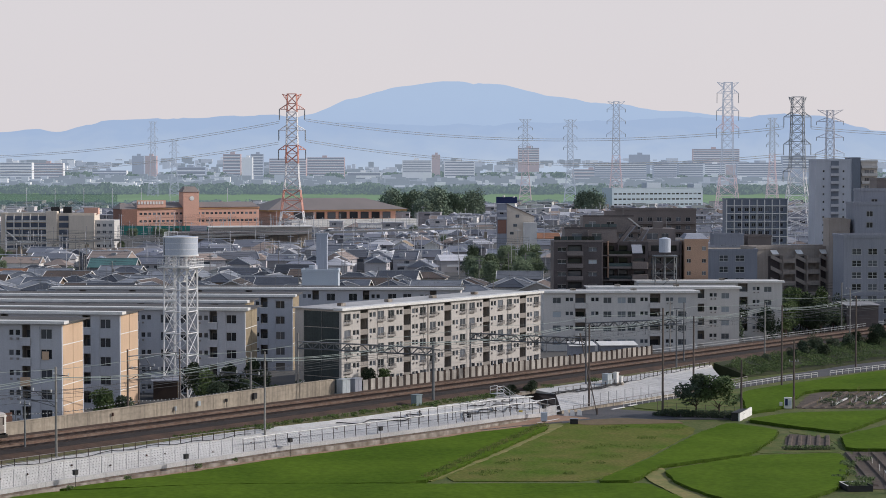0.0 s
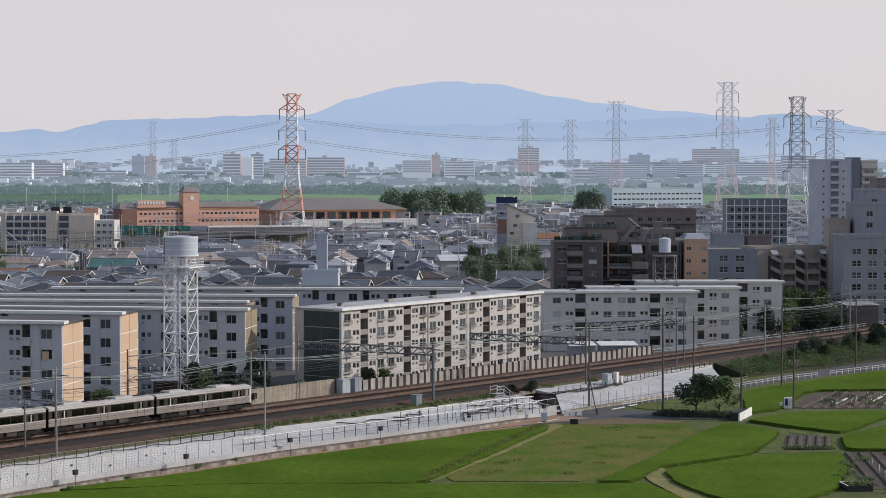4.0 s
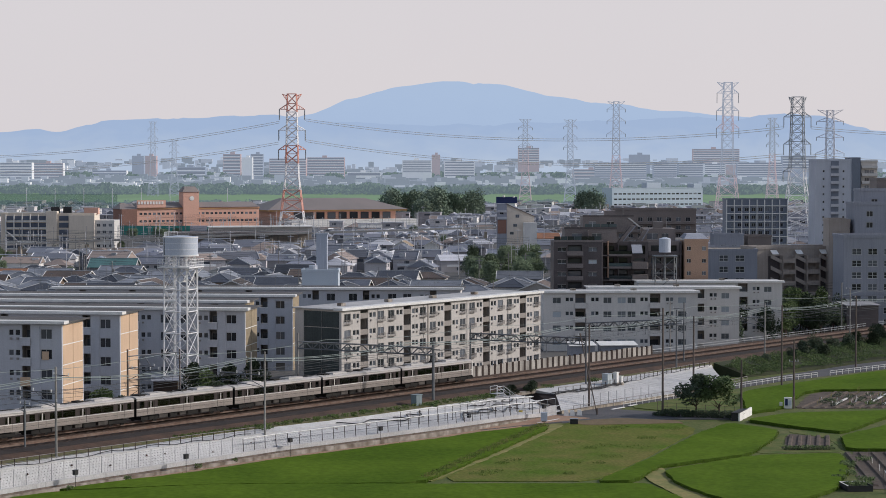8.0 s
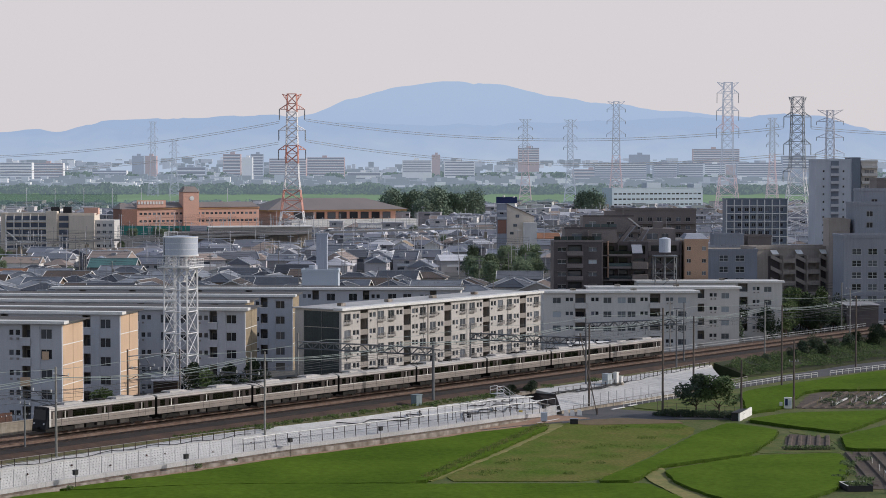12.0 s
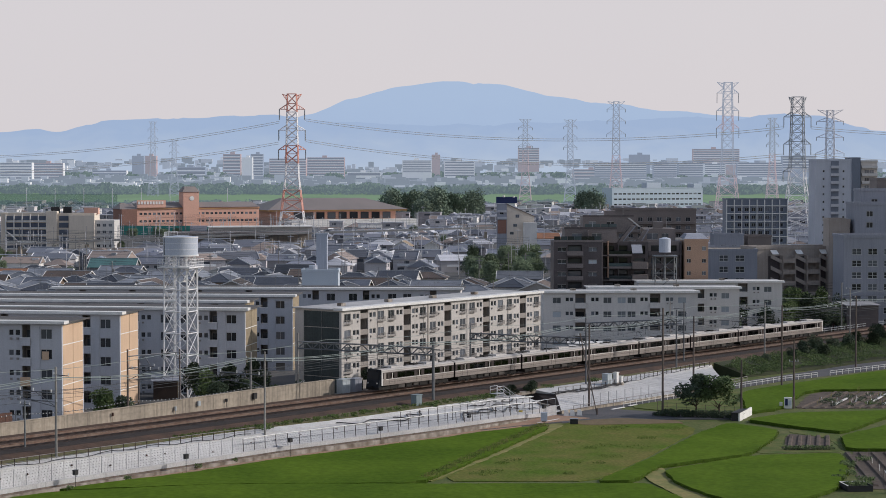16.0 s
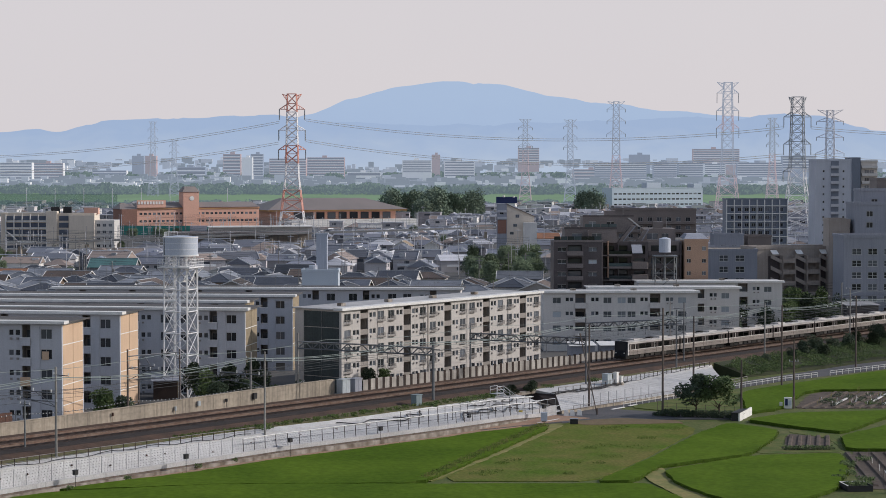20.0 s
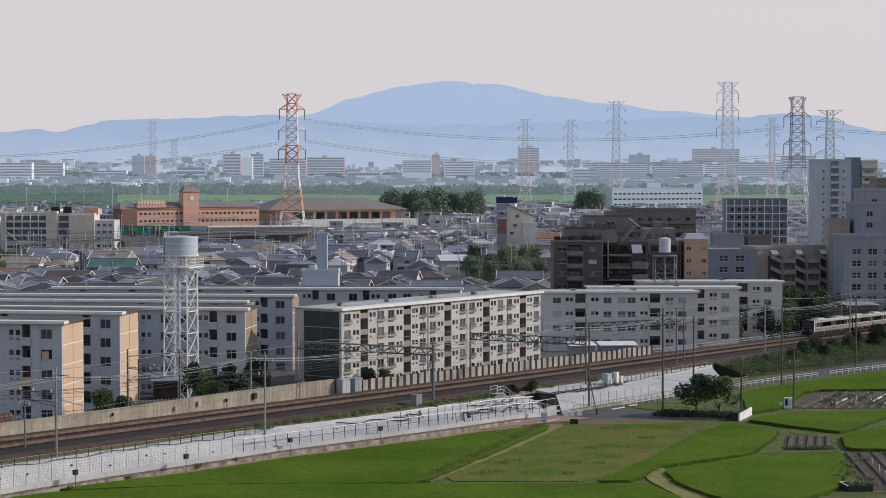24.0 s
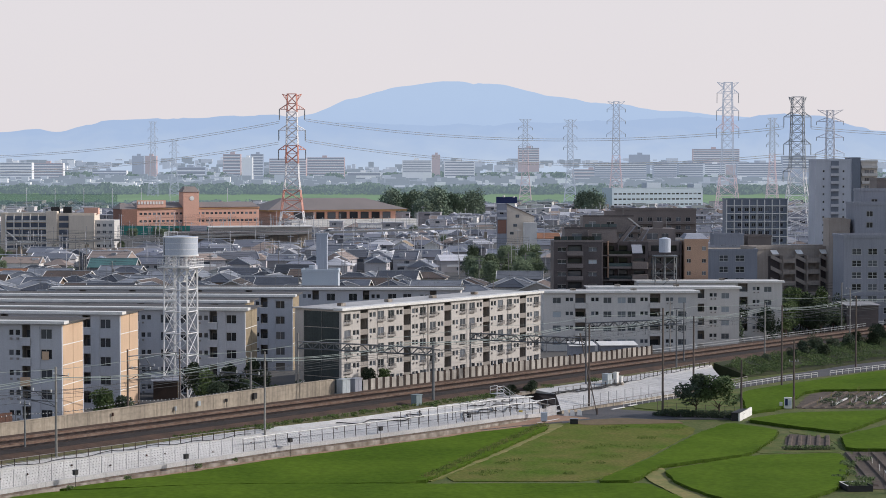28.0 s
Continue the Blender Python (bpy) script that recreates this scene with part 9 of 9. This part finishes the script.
cabinet(118.4, 15.0, -1.3, 1.5, 1.1, 1.7, "pale blue-grey relay cabinet")
cabinet(121.0, 15.2, -1.3, 0.7, 0.7, 1.8, "slim white steel relay cabinet", M_WHITE)
cabinet(122.6, 15.2, -1.3, 0.6, 0.6, 1.0, "small white steel relay cabinet", M_WHITE)
t = cabinet(-13, 5.6, -0.5, 0.6, 0.6, 1.2, "small brown trackside box", M_RUSTPANEL)

for u in ((-6.8, 15.2), (11.4, 16.6), (31.5, 17.2), (48.7, 19.6), (68.7, 21.0), (85.2, 23.7)):
    p = line_at(u[0], u[1], 0.1)
    t = thing("path_lamp", pose(p.x, p.y, p.z, 0, 0, TRACK_TURN), "dark box on a thin post beside the path", "post", "posts along the path")
    part("post", Build().beam((0, 0, -0.2), (0, 0, 2.2), 0.04), M_BOX_DARK, t)
    part("box", Build().box(-0.3, 0.3, -0.2, 0.2, 1.95, 2.5), M_BOX_DARK, t)
    part("box_lid", Build().box(-0.34, 0.34, -0.24, 0.24, 2.5, 2.56), M_BOX_DARK, t)

# steel steps over the bank
t = thing("steel_stairs", Matrix.Identity(4), "grey galvanised steel stairs and platform on the bank", "stairs")
for i in range(9):
    s = 88.5 + i * 0.35
    z = bank_top_z(s) + 1.0 - i * 0.22
    part("tread", Build().hull([line_at(s, 12.6, z), line_at(s + 0.3, 12.6, z), line_at(s + 0.3, 13.8, z), line_at(s, 13.8, z)], [line_at(s, 12.6, z + .05), line_at(s + 0.3, 12.6, z + .05), line_at(s + 0.3, 13.8, z + .05), line_at(s, 13.8, z + .05)]), M_FRAME, t)
for n in (12.55, 13.85):
    part("handrail", Build().string([line_at(86.5, n, bank_top_z(83) + 2.2), line_at(88.5, n, bank_top_z(83) + 2.2), line_at(92, n, bank_top_z(92) + 0.4)], 0.05), M_FRAME, t)
    part("midrail", Build().string([line_at(86.5, n, bank_top_z(83) + 1.7), line_at(88.5, n, bank_top_z(83) + 1.7), line_at(92, n, bank_top_z(92) - 0.1)], 0.04), M_FRAME, t)
    for s, h in ((86.5, 2.2), (88.5, 2.2), (90.2, 1.3), (92, 0.4)):
        part("baluster", Build().beam(line_at(s, n, bank_top_z(s) - 0.2), line_at(s, n, bank_top_z(s) + h), 0.045), M_FRAME, t)
part("platform", Build().hull([line_at(86.5, 12.6, bank_top_z(82) + 1.0), line_at(88.5, 12.6, bank_top_z(82) + 1.0), line_at(88.5, 13.8, bank_top_z(82) + 1.0), line_at(86.5, 13.8, bank_top_z(82) + 1.0)],
                             [line_at(86.5, 12.6, bank_top_z(82) + 1.08), line_at(88.5, 12.6, bank_top_z(82) + 1.08), line_at(88.5, 13.8, bank_top_z(82) + 1.08), line_at(86.5, 13.8, bank_top_z(82) + 1.08)]), M_FRAME, t)
prng = random.Random(4)
for i in range(17):
    s, v = -48 + i * 6.1 + prng.uniform(-2, 2), prng.uniform(0.25, 0.7)
    p = line_at(s, foot_n(s) * (1 - v) + top_n(s) * v + 0.05, foot_z(s) * (1 - v) + bank_top_z(s) * v)
    t = thing("dry_tuft", pose(p.x, p.y, p.z, 0, 0, prng.uniform(0, 90)), "dark brown tuft of weeds in the block bank", "weeds", "tufts in the bank")
    b, w = Build(), prng.uniform(0.16, 0.3)
    for j in range(16):
        a = Vector((prng.gauss(0, 1), prng.gauss(0, 1), prng.gauss(0, 1))).normalized()
        c, d = a.orthogonal().normalized() * w * 0.35, a * w
        b.add([tuple(c), tuple(d), tuple(-c), tuple(d * 0.2 + c * 0.5)], [(0, 1, 2), (0, 3, 1)])
    part("clump", b, M_RUSTPANEL, t)
t = thing("pipe_bundle", Matrix.Identity(4), "loose grey pipes and cables lying on the bank", "pipes")
for i in range(22):
    s, v = prng.uniform(76, 94), prng.uniform(0.1, 1.0)
    n = foot_n(s) * (1 - v) + top_n(s) * v
    z = foot_z(s) * (1 - v) + bank_top_z(s) * v + 0.3
    e = Vector(line_at(s + prng.uniform(1, 4), n + prng.uniform(-.4, .4), z + prng.uniform(-.5, .6)))
    part("pipe", Build().tube(line_at(s, n, z), e, 0.06, 6), M_FRAME if i % 3 else M_BOX_DARK, t)

for s, n, h, r in ((91.5, 12.2, 1.5, 1.5), (94.5, 11.6, 1.7, 1.4), (99.5, 11.8, 2.0, 1.6), (126, 11.2, 1.4, 1.2)):
    p = line_at(s, n, bank_top_z(s))
    tree(p.x, p.y, p.z, h, r, CROWNS_DARK, "low dark shrub above the underpass", 0.1, "shrubs")
t = thing("cable_run", Matrix.Identity(4), "sagging black cables along the crest of the bank", "cables")
for j in range(4):
    pts = [line_at(100 + i * 1.5, top_n(100 + i * 1.5) - 0.3 + 0.25 * j + 0.2 * math.sin(i * 0.9 + j), bank_top_z(100 + i * 1.5) + 0.25 + 0.16 * math.sin(i * 1.3 + 2 * j)) for i in range(18)]
    part("cable", Build().string(pts, 0.07), M_BOX_DARK, t)
t = thing("mesh_fence", Matrix.Identity(4), "grey wire-mesh fence beside the underpass", "fence")
for i in range(9):
    s = 100.5 + i * 2.4
    part("post", Build().beam(line_at(s, foot_n(s) - 0.2, 0), line_at(s, foot_n(s) - 0.2, 2.6), 0.045), M_POLE_STEEL, t)
for i in range(4):
    p = line_at(87 + i * 1.8, 20.4 + i * 0.25, 1.2)
    part("post", Build().beam(p, p + Vector((0, 0, 1.6)), 0.045), M_POLE_STEEL, t)
part("rail", Build().beam(line_at(87, 20.4, 2.8), line_at(92.4, 21.15, 2.8), 0.04), M_FRAME, t)

# safety rails, markers and signs by the underpass
for s, n, m in ((92.2, 23.4, M_WHITE), (93.0, 24.0, M_WHITE), (94.2, 24.6, M_WHITE)):
    p = line_at(s, n, 0.1)
    t = thing("barrier_block", pose(p.x, p.y, p.z), "white concrete barrier block at the underpass", "barrier", "barrier blocks")
    part("block", Build().hull([(-0.45, -0.3, 0), (0.45, -0.3, 0), (0.45, 0.3, 0), (-0.45, 0.3, 0)], [(-0.3, -0.15, 0.95), (0.3, -0.15, 0.95), (0.3, 0.15, 0.95), (-0.3, 0.15, 0.95)]), m, t)
p = line_at(84.3, 19.9, 0.1)
t = thing("marker_post", pose(p.x, p.y, p.z), "yellow marker post with a white cap", "post")
part("post", Build().box(-0.3, 0.3, -0.2, 0.2, 0, 1.5), M_YELLOW, t)
part("cap", Build().box(-0.25, 0.25, -0.2, 0.2, 1.5, 1.8), M_WHITE, t)
p = line_at(83.4, 24.9, 0.1)
t = thing("meter_box", pose(p.x, p.y, p.z), "white meter box on a low stand", "box")
part("box", Build().box(-0.5, 0.5, -0.3, 0.3, 0.3, 1.6), M_TANK, t)
part("stand", Build().box(-0.35, 0.35, -0.25, 0.25, -0.1, 0.3), M_KERB, t)
p = Vector((20.3, 314.0, 0))
t = thing("water_box", pose(p.x, p.y, 0), "dark irrigation box at the field's corner", "box")
part("box", Build().box(-0.6, 0.6, -0.4, 0.4, -0.1, 0.9), M_BOX_DARK, t)
part("lid", Build().box(-0.65, 0.65, -0.45, 0.45, 0.9, 0.98), M_GREYWALL, t)
# white shed wall by the trees
t = thing("shed_wall", pose(48.05, 322.2, 0, 0, 0, 69), "low white-painted shed wall with a dark roof", "wall")
part("wall", Build().box(-4.4, 4.4, -0.12, 0.12, -0.2, 1.3), M_WHITE, t)
part("roof", Build().hull([(-4.5, -0.1, 1.3), (1.5, -0.1, 1.3), (1.5, 1.3, 1.2), (-4.5, 1.3, 1.2)], [(-4.5, -0.1, 1.38), (1.5, -0.1, 1.38), (1.5, 1.3, 1.28), (-4.5, 1.3, 1.28)]), M_BOX_DARK, t)
part("side", Build().box(-4.4, -4.2, 0.12, 1.2, -0.2, 1.2), M_BOX_DARK, t)
# vending box with blue panel
t = thing("pump_box", pose(57.0, 334.8, 0.1, 0, 0, -8), "white and blue pump control box by the pole", "box")
part("body", Build().box(-0.65, 0.65, -0.4, 0.4, 0, 1.8), M_WHITE, t)
part("panel", Build().box(-0.5, -0.05, -0.44, -0.4, 0.5, 1.6), M_NAVY, t)
part("panel", Build().box(0.05, 0.5, -0.44, -0.4, 0.5, 1.3), M_BLUEGREY, t)
part("side_box", Build().box(-1.4, -0.9, -0.2, 0.2, 0, 1.0), M_WHITE, t)

# stakes and rows of the allotments
t = thing("plant_stakes", Matrix.Identity(4), "thin bamboo stakes and frames over the allotment rows", "stakes")
for i in range(70):
    row, y = prng.randrange(6), prng.uniform(337, 359)
    x = 62 + row * 2.7 + (y - 337) * 0.42
    part("stake", Build().beam((x, y, 0), (x + prng.uniform(-.4, .4), y + prng.uniform(-.3, .3), prng.uniform(0.6, 1.5)), 0.03), M_DRYPATH if i % 3 else M_WHITE, t)
for row, y0, y1 in ((1, 338, 347), (3, 341, 356), (4, 338, 350)):
    x = 62 + row * 2.7
    part("cover_sheet", Build().hull([(x + (y0 - 337) * .42, y0, 0.3), (x + .45 + (y0 - 337) * .42, y0, 0.3), (x + .45 + (y1 - 337) * .42, y1, 0.3), (x + (y1 - 337) * .42, y1, 0.3)],
                                     [(x + .1 + (y0 - 337) * .42, y0, 0.5), (x + .35 + (y0 - 337) * .42, y0, 0.5), (x + .35 + (y1 - 337) * .42, y1, 0.5), (x + .1 + (y1 - 337) * .42, y1, 0.5)]), M_BANK_TOP, t, "white mulch sheet")
t = thing("garden_rows", Matrix.Identity(4), "raised soil ridges with pale mulch sheet", "garden rows")
for i in range(9):
    x = 58.5 + i * 1.9
    b = Build().hull([(x, 335, 0), (x + 1.0, 335, 0), (x + 11.5, 359, 0), (x + 10.5, 359, 0)], [(x + .25, 335.3, 0.3), (x + .75, 335.3, 0.3), (x + 11.2, 358.7, 0.3), (x + 10.8, 358.7, 0.3)])
    part("ridge", b, M_SOIL, t)
for i in range(5):
    x = 48.5 + i * 1.35
    b = Build().hull([(x, 286, 0), (x + .8, 286, 0), (x + 3.4, 300, 0), (x + 2.6, 300, 0)], [(x + .2, 286.3, 0.28), (x + .6, 286.3, 0.28), (x + 3.2, 299.7, 0.28), (x + 2.8, 299.7, 0.28)])
    part("ridge", b, M_SOIL, t)
for i in range(4):
    x = 53.5 + i * 1.8
    b = Build().hull([(x, 252, 0), (x + .9, 252, 0), (x + 3.2, 282, 0), (x + 2.3, 282, 0)], [(x + .2, 252.3, 0.28), (x + .7, 252.3, 0.28), (x + 3.0, 281.7, 0.28), (x + 2.5, 281.7, 0.28)])
    part("ridge", b, M_SOIL, t)
weeds("bed_plants", "leafy vegetable plants on the soil bed", [(48.6 + i * 1.2, 285.6, 0.1, 0.7) for i in range(6)] + [(52.5, 262, 0.2, 1.2), (53.5, 268, 0.2, 1), (57, 274, .2, 1.2), (72, 340, .1, 1.5), (66, 345, .1, 1.2)], 1600, 0.14, M_LEAF, 43)
# Weeds in dark leaf, also filling in the trees' shadow strip.
weeds("undergrowth", "dark undergrowth doubling as painted shade beneath the spreading trees", [(34.6 + i * 0.75, 324.6 - i * 0.22, 0.1 + 0.3 * (i % 3), 1.1) for i in range(17)], 5200, 0.13, M_LEAF_DARK, 44)
weeds("allotment_plants", "dark green vegetables in rows on the soil", [(62 + r * 2.7 + k * 1.3 + 0.6, 338 + k * 3.1, 0.15, 0.8) for r in range(6) for k in range(6) if (r + k) % 3], 2600, 0.13, M_LEAF_DARK, 45)
t = thing("wire_fence", Matrix.Identity(4), "rusty wire fence on thin posts under the trees", "fence")
for i in range(9):
    part("post", Build().beam((35.0 + i * 1.45, 330.5 - i * 0.85, 0), (35.0 + i * 1.45, 330.5 - i * 0.85, 1.7), 0.04), M_POLE_RUST, t)
for h in (0.5, 1.0, 1.6):
    part("wire", Build().beam((35.0, 330.5, h), (46.6, 323.7, h), 0.018), M_POLE_RUST, t)
t = thing("planter", pose(49.6, 248.0, 0, 0, 0, 6), "dark board planter with a white rim and greens", "planter")
for x0, x1, y0, y1 in ((0, 3.2, 0, 0.08), (0, 3.2, 3.4, 3.48), (0, 0.08, 0.08, 3.4), (3.12, 3.2, 0.08, 3.4)):
    part("board", Build().box(x0, x1, y0, y1, 0, 0.75), M_BOX_DARK, t)
part("rim", Build().box(-0.03, 0.1, -0.03, 3.5, 0.75, 0.81), M_WHITE, t)
part("rim", Build().box(0.1, 3.2, 3.36, 3.5, 0.75, 0.81), M_WHITE, t)
part("soil", Build().box(0.08, 3.12, 0.08, 3.4, 0, 0.5), M_SOIL, t)
weeds("planter_greens", "leafy greens in the planter and beside it", [(50.6, 250.0, 0.45, 1.0), (51.6, 250.2, 0.45, 1.0), (52.6, 253, 0.1, 1.2), (53.5, 256, 0.2, 1.2), (50.5, 258, 0.1, 1.0), (54.0, 270, 0.2, 1.2)], 1700, 0.13, M_LEAF, 46)
t = thing("garden_fence", Matrix.Identity(4), "rough stakes and white pipes at the allotment's edge", "fence")
for i in range(12):
    x, y = 55.2 + 0.25 * i + prng.uniform(-.3, .3), 248 + i * 2.6
    part("stake", Build().beam((x, y, 0), (x + prng.uniform(-.3, .3), y, prng.uniform(0.8, 1.7)), 0.035), M_WHITE if i % 3 == 0 else M_POLE_RUST, t)
part("pipe", Build().beam((55.0, 247, 0.5), (57.2, 262, 0.6), 0.05), M_WHITE, t)
part("pipe", Build().beam((56.2, 247, 0.3), (58.2, 258, 0.9), 0.04), M_WHITE, t)
road_pole(54.6, 247.0, 0, 4.0, "short dark post at the allotment")

# sheds behind the line
for x, y, w, d, h, label in ((-46.6, 326, 3.9, 4, 3.05, "brown shed under the water tower"), (25.4, 405, 5.0, 3, 2.9, "white-roofed open cycle shed"), (31.6, 406, 7.2, 3, 2.9, "long white-roofed cycle shed"), (97, 488, 8, 7, 6.5, "dark timber-framed house with a silver roof")):
    s, n = sn_of(x, y)
    t = thing("shed", pose(x, y, town_z(s), 0, 0, 8), label, "shed")
    part("wall", Build().box(0, w, 0, d, -1, h), M_GREYWALL if h < 3 else M_FENCE_POST if h < 5 else M_DARKBRICK, t)
    part("roof", Build().hull([(-.3, -.5, h), (w + .3, -.5, h), (w + .3, d + .3, h + .5), (-.3, d + .3, h + .5)], [(-.3, -.5, h + .15), (w + .3, -.5, h + .15), (w + .3, d + .3, h + .65), (-.3, d + .3, h + .65)]), M_WHITE if h < 3 else M_GREYWALL if h < 5 else M_SHED_ROOF, t)
    if 3 < h < 5:
        part("end_board", Build().box(w, w + 0.06, 0, d, -1, h), M_TAN_DIRTY, t, "tan end boarding")


# utility poles and wires among the houses
for i in range(34):
    yy = prng.uniform(430, 900)
    xx = prng.uniform(-0.21, 0.12) * yy
    t = thing("utility_pole", pose(xx, yy, 0.5), "grey utility pole among the houses", "utility pole", "town utility poles")
    part("pole", Build().tube((0, 0, -0.5), (0, 0, 11.5), 0.14, 6), M_POLE, t)
    part("crossarm", Build().beam((-1.0, 0, 10.6), (1.0, 0, 10.6), 0.07).beam((-0.8, 0, 9.8), (0.8, 0, 9.8), 0.06), M_POLE_STEEL, t)
    if i % 3 == 0:
        part("transformer", Build().tube((0.45, 0, 8.2), (0.45, 0, 9.2), 0.3, 8), M_POLE_STEEL, t)


def town_poles():
    rng = random.Random(77)
    b = Build()
    for i in range(640):
        yy = rng.uniform(760, 1700)
        xx = rng.uniform(-0.225, 0.225) * yy
        h = rng.uniform(8, 14)
        b.beam((xx, yy, 0), (xx, yy, h), 0.10 if yy < 1200 else 0.14)
        if rng.random() < 0.6:
            b.beam((xx - 1.4, yy, h - 0.8), (xx + 1.4, yy, h - 0.8), 0.07)
    solid("town_poles", b, M_BLOCK, "pale utility poles crowded among far roofs", "utility poles", kind="stuff")


town_poles()


def town_wires():
    rng = random.Random(78)
    b = Build()
    for i in range(170):
        yy = rng.uniform(430, 1250)
        xx = rng.uniform(-0.225, 0.215) * yy
        span, turn = rng.uniform(28, 60), rng.choice((-0.15, -0.1, 1.4, 0.1))
        p = Vector((xx, yy, rng.uniform(8, 11)))
        for o in range(rng.randrange(1, 4)):
            b.string(sag(p + Vector((0, 0, o * 0.7)), p + Vector((span * math.cos(turn), span * math.sin(turn), o * 0.7)), 0.8, 5), 0.03 if yy < 800 else 0.045, 3)
    solid("town_wires", b, M_WIRE_DARK, "thin dark service wires strung over the houses", "wires", kind="stuff")


town_wires()

# ---- motions ----
def motions():
    def front(t):
        return -5.755 + 10.431 * t + 0.33330 * t * t - 0.003581 * t ** 3

    tip = math.degrees(math.atan(GRADE))
    for i, car in enumerate(CARS):
        rows = []
        for k in range(29):
            s = front(float(k)) - CAR / 2 - CAR * i + 0.30
            p = line(s, 0.0)
            rows.append((float(k), pose(p.x, p.y, p.z, 0, -tip, TRACK_TURN)))
        walk(car, rows)


motions()
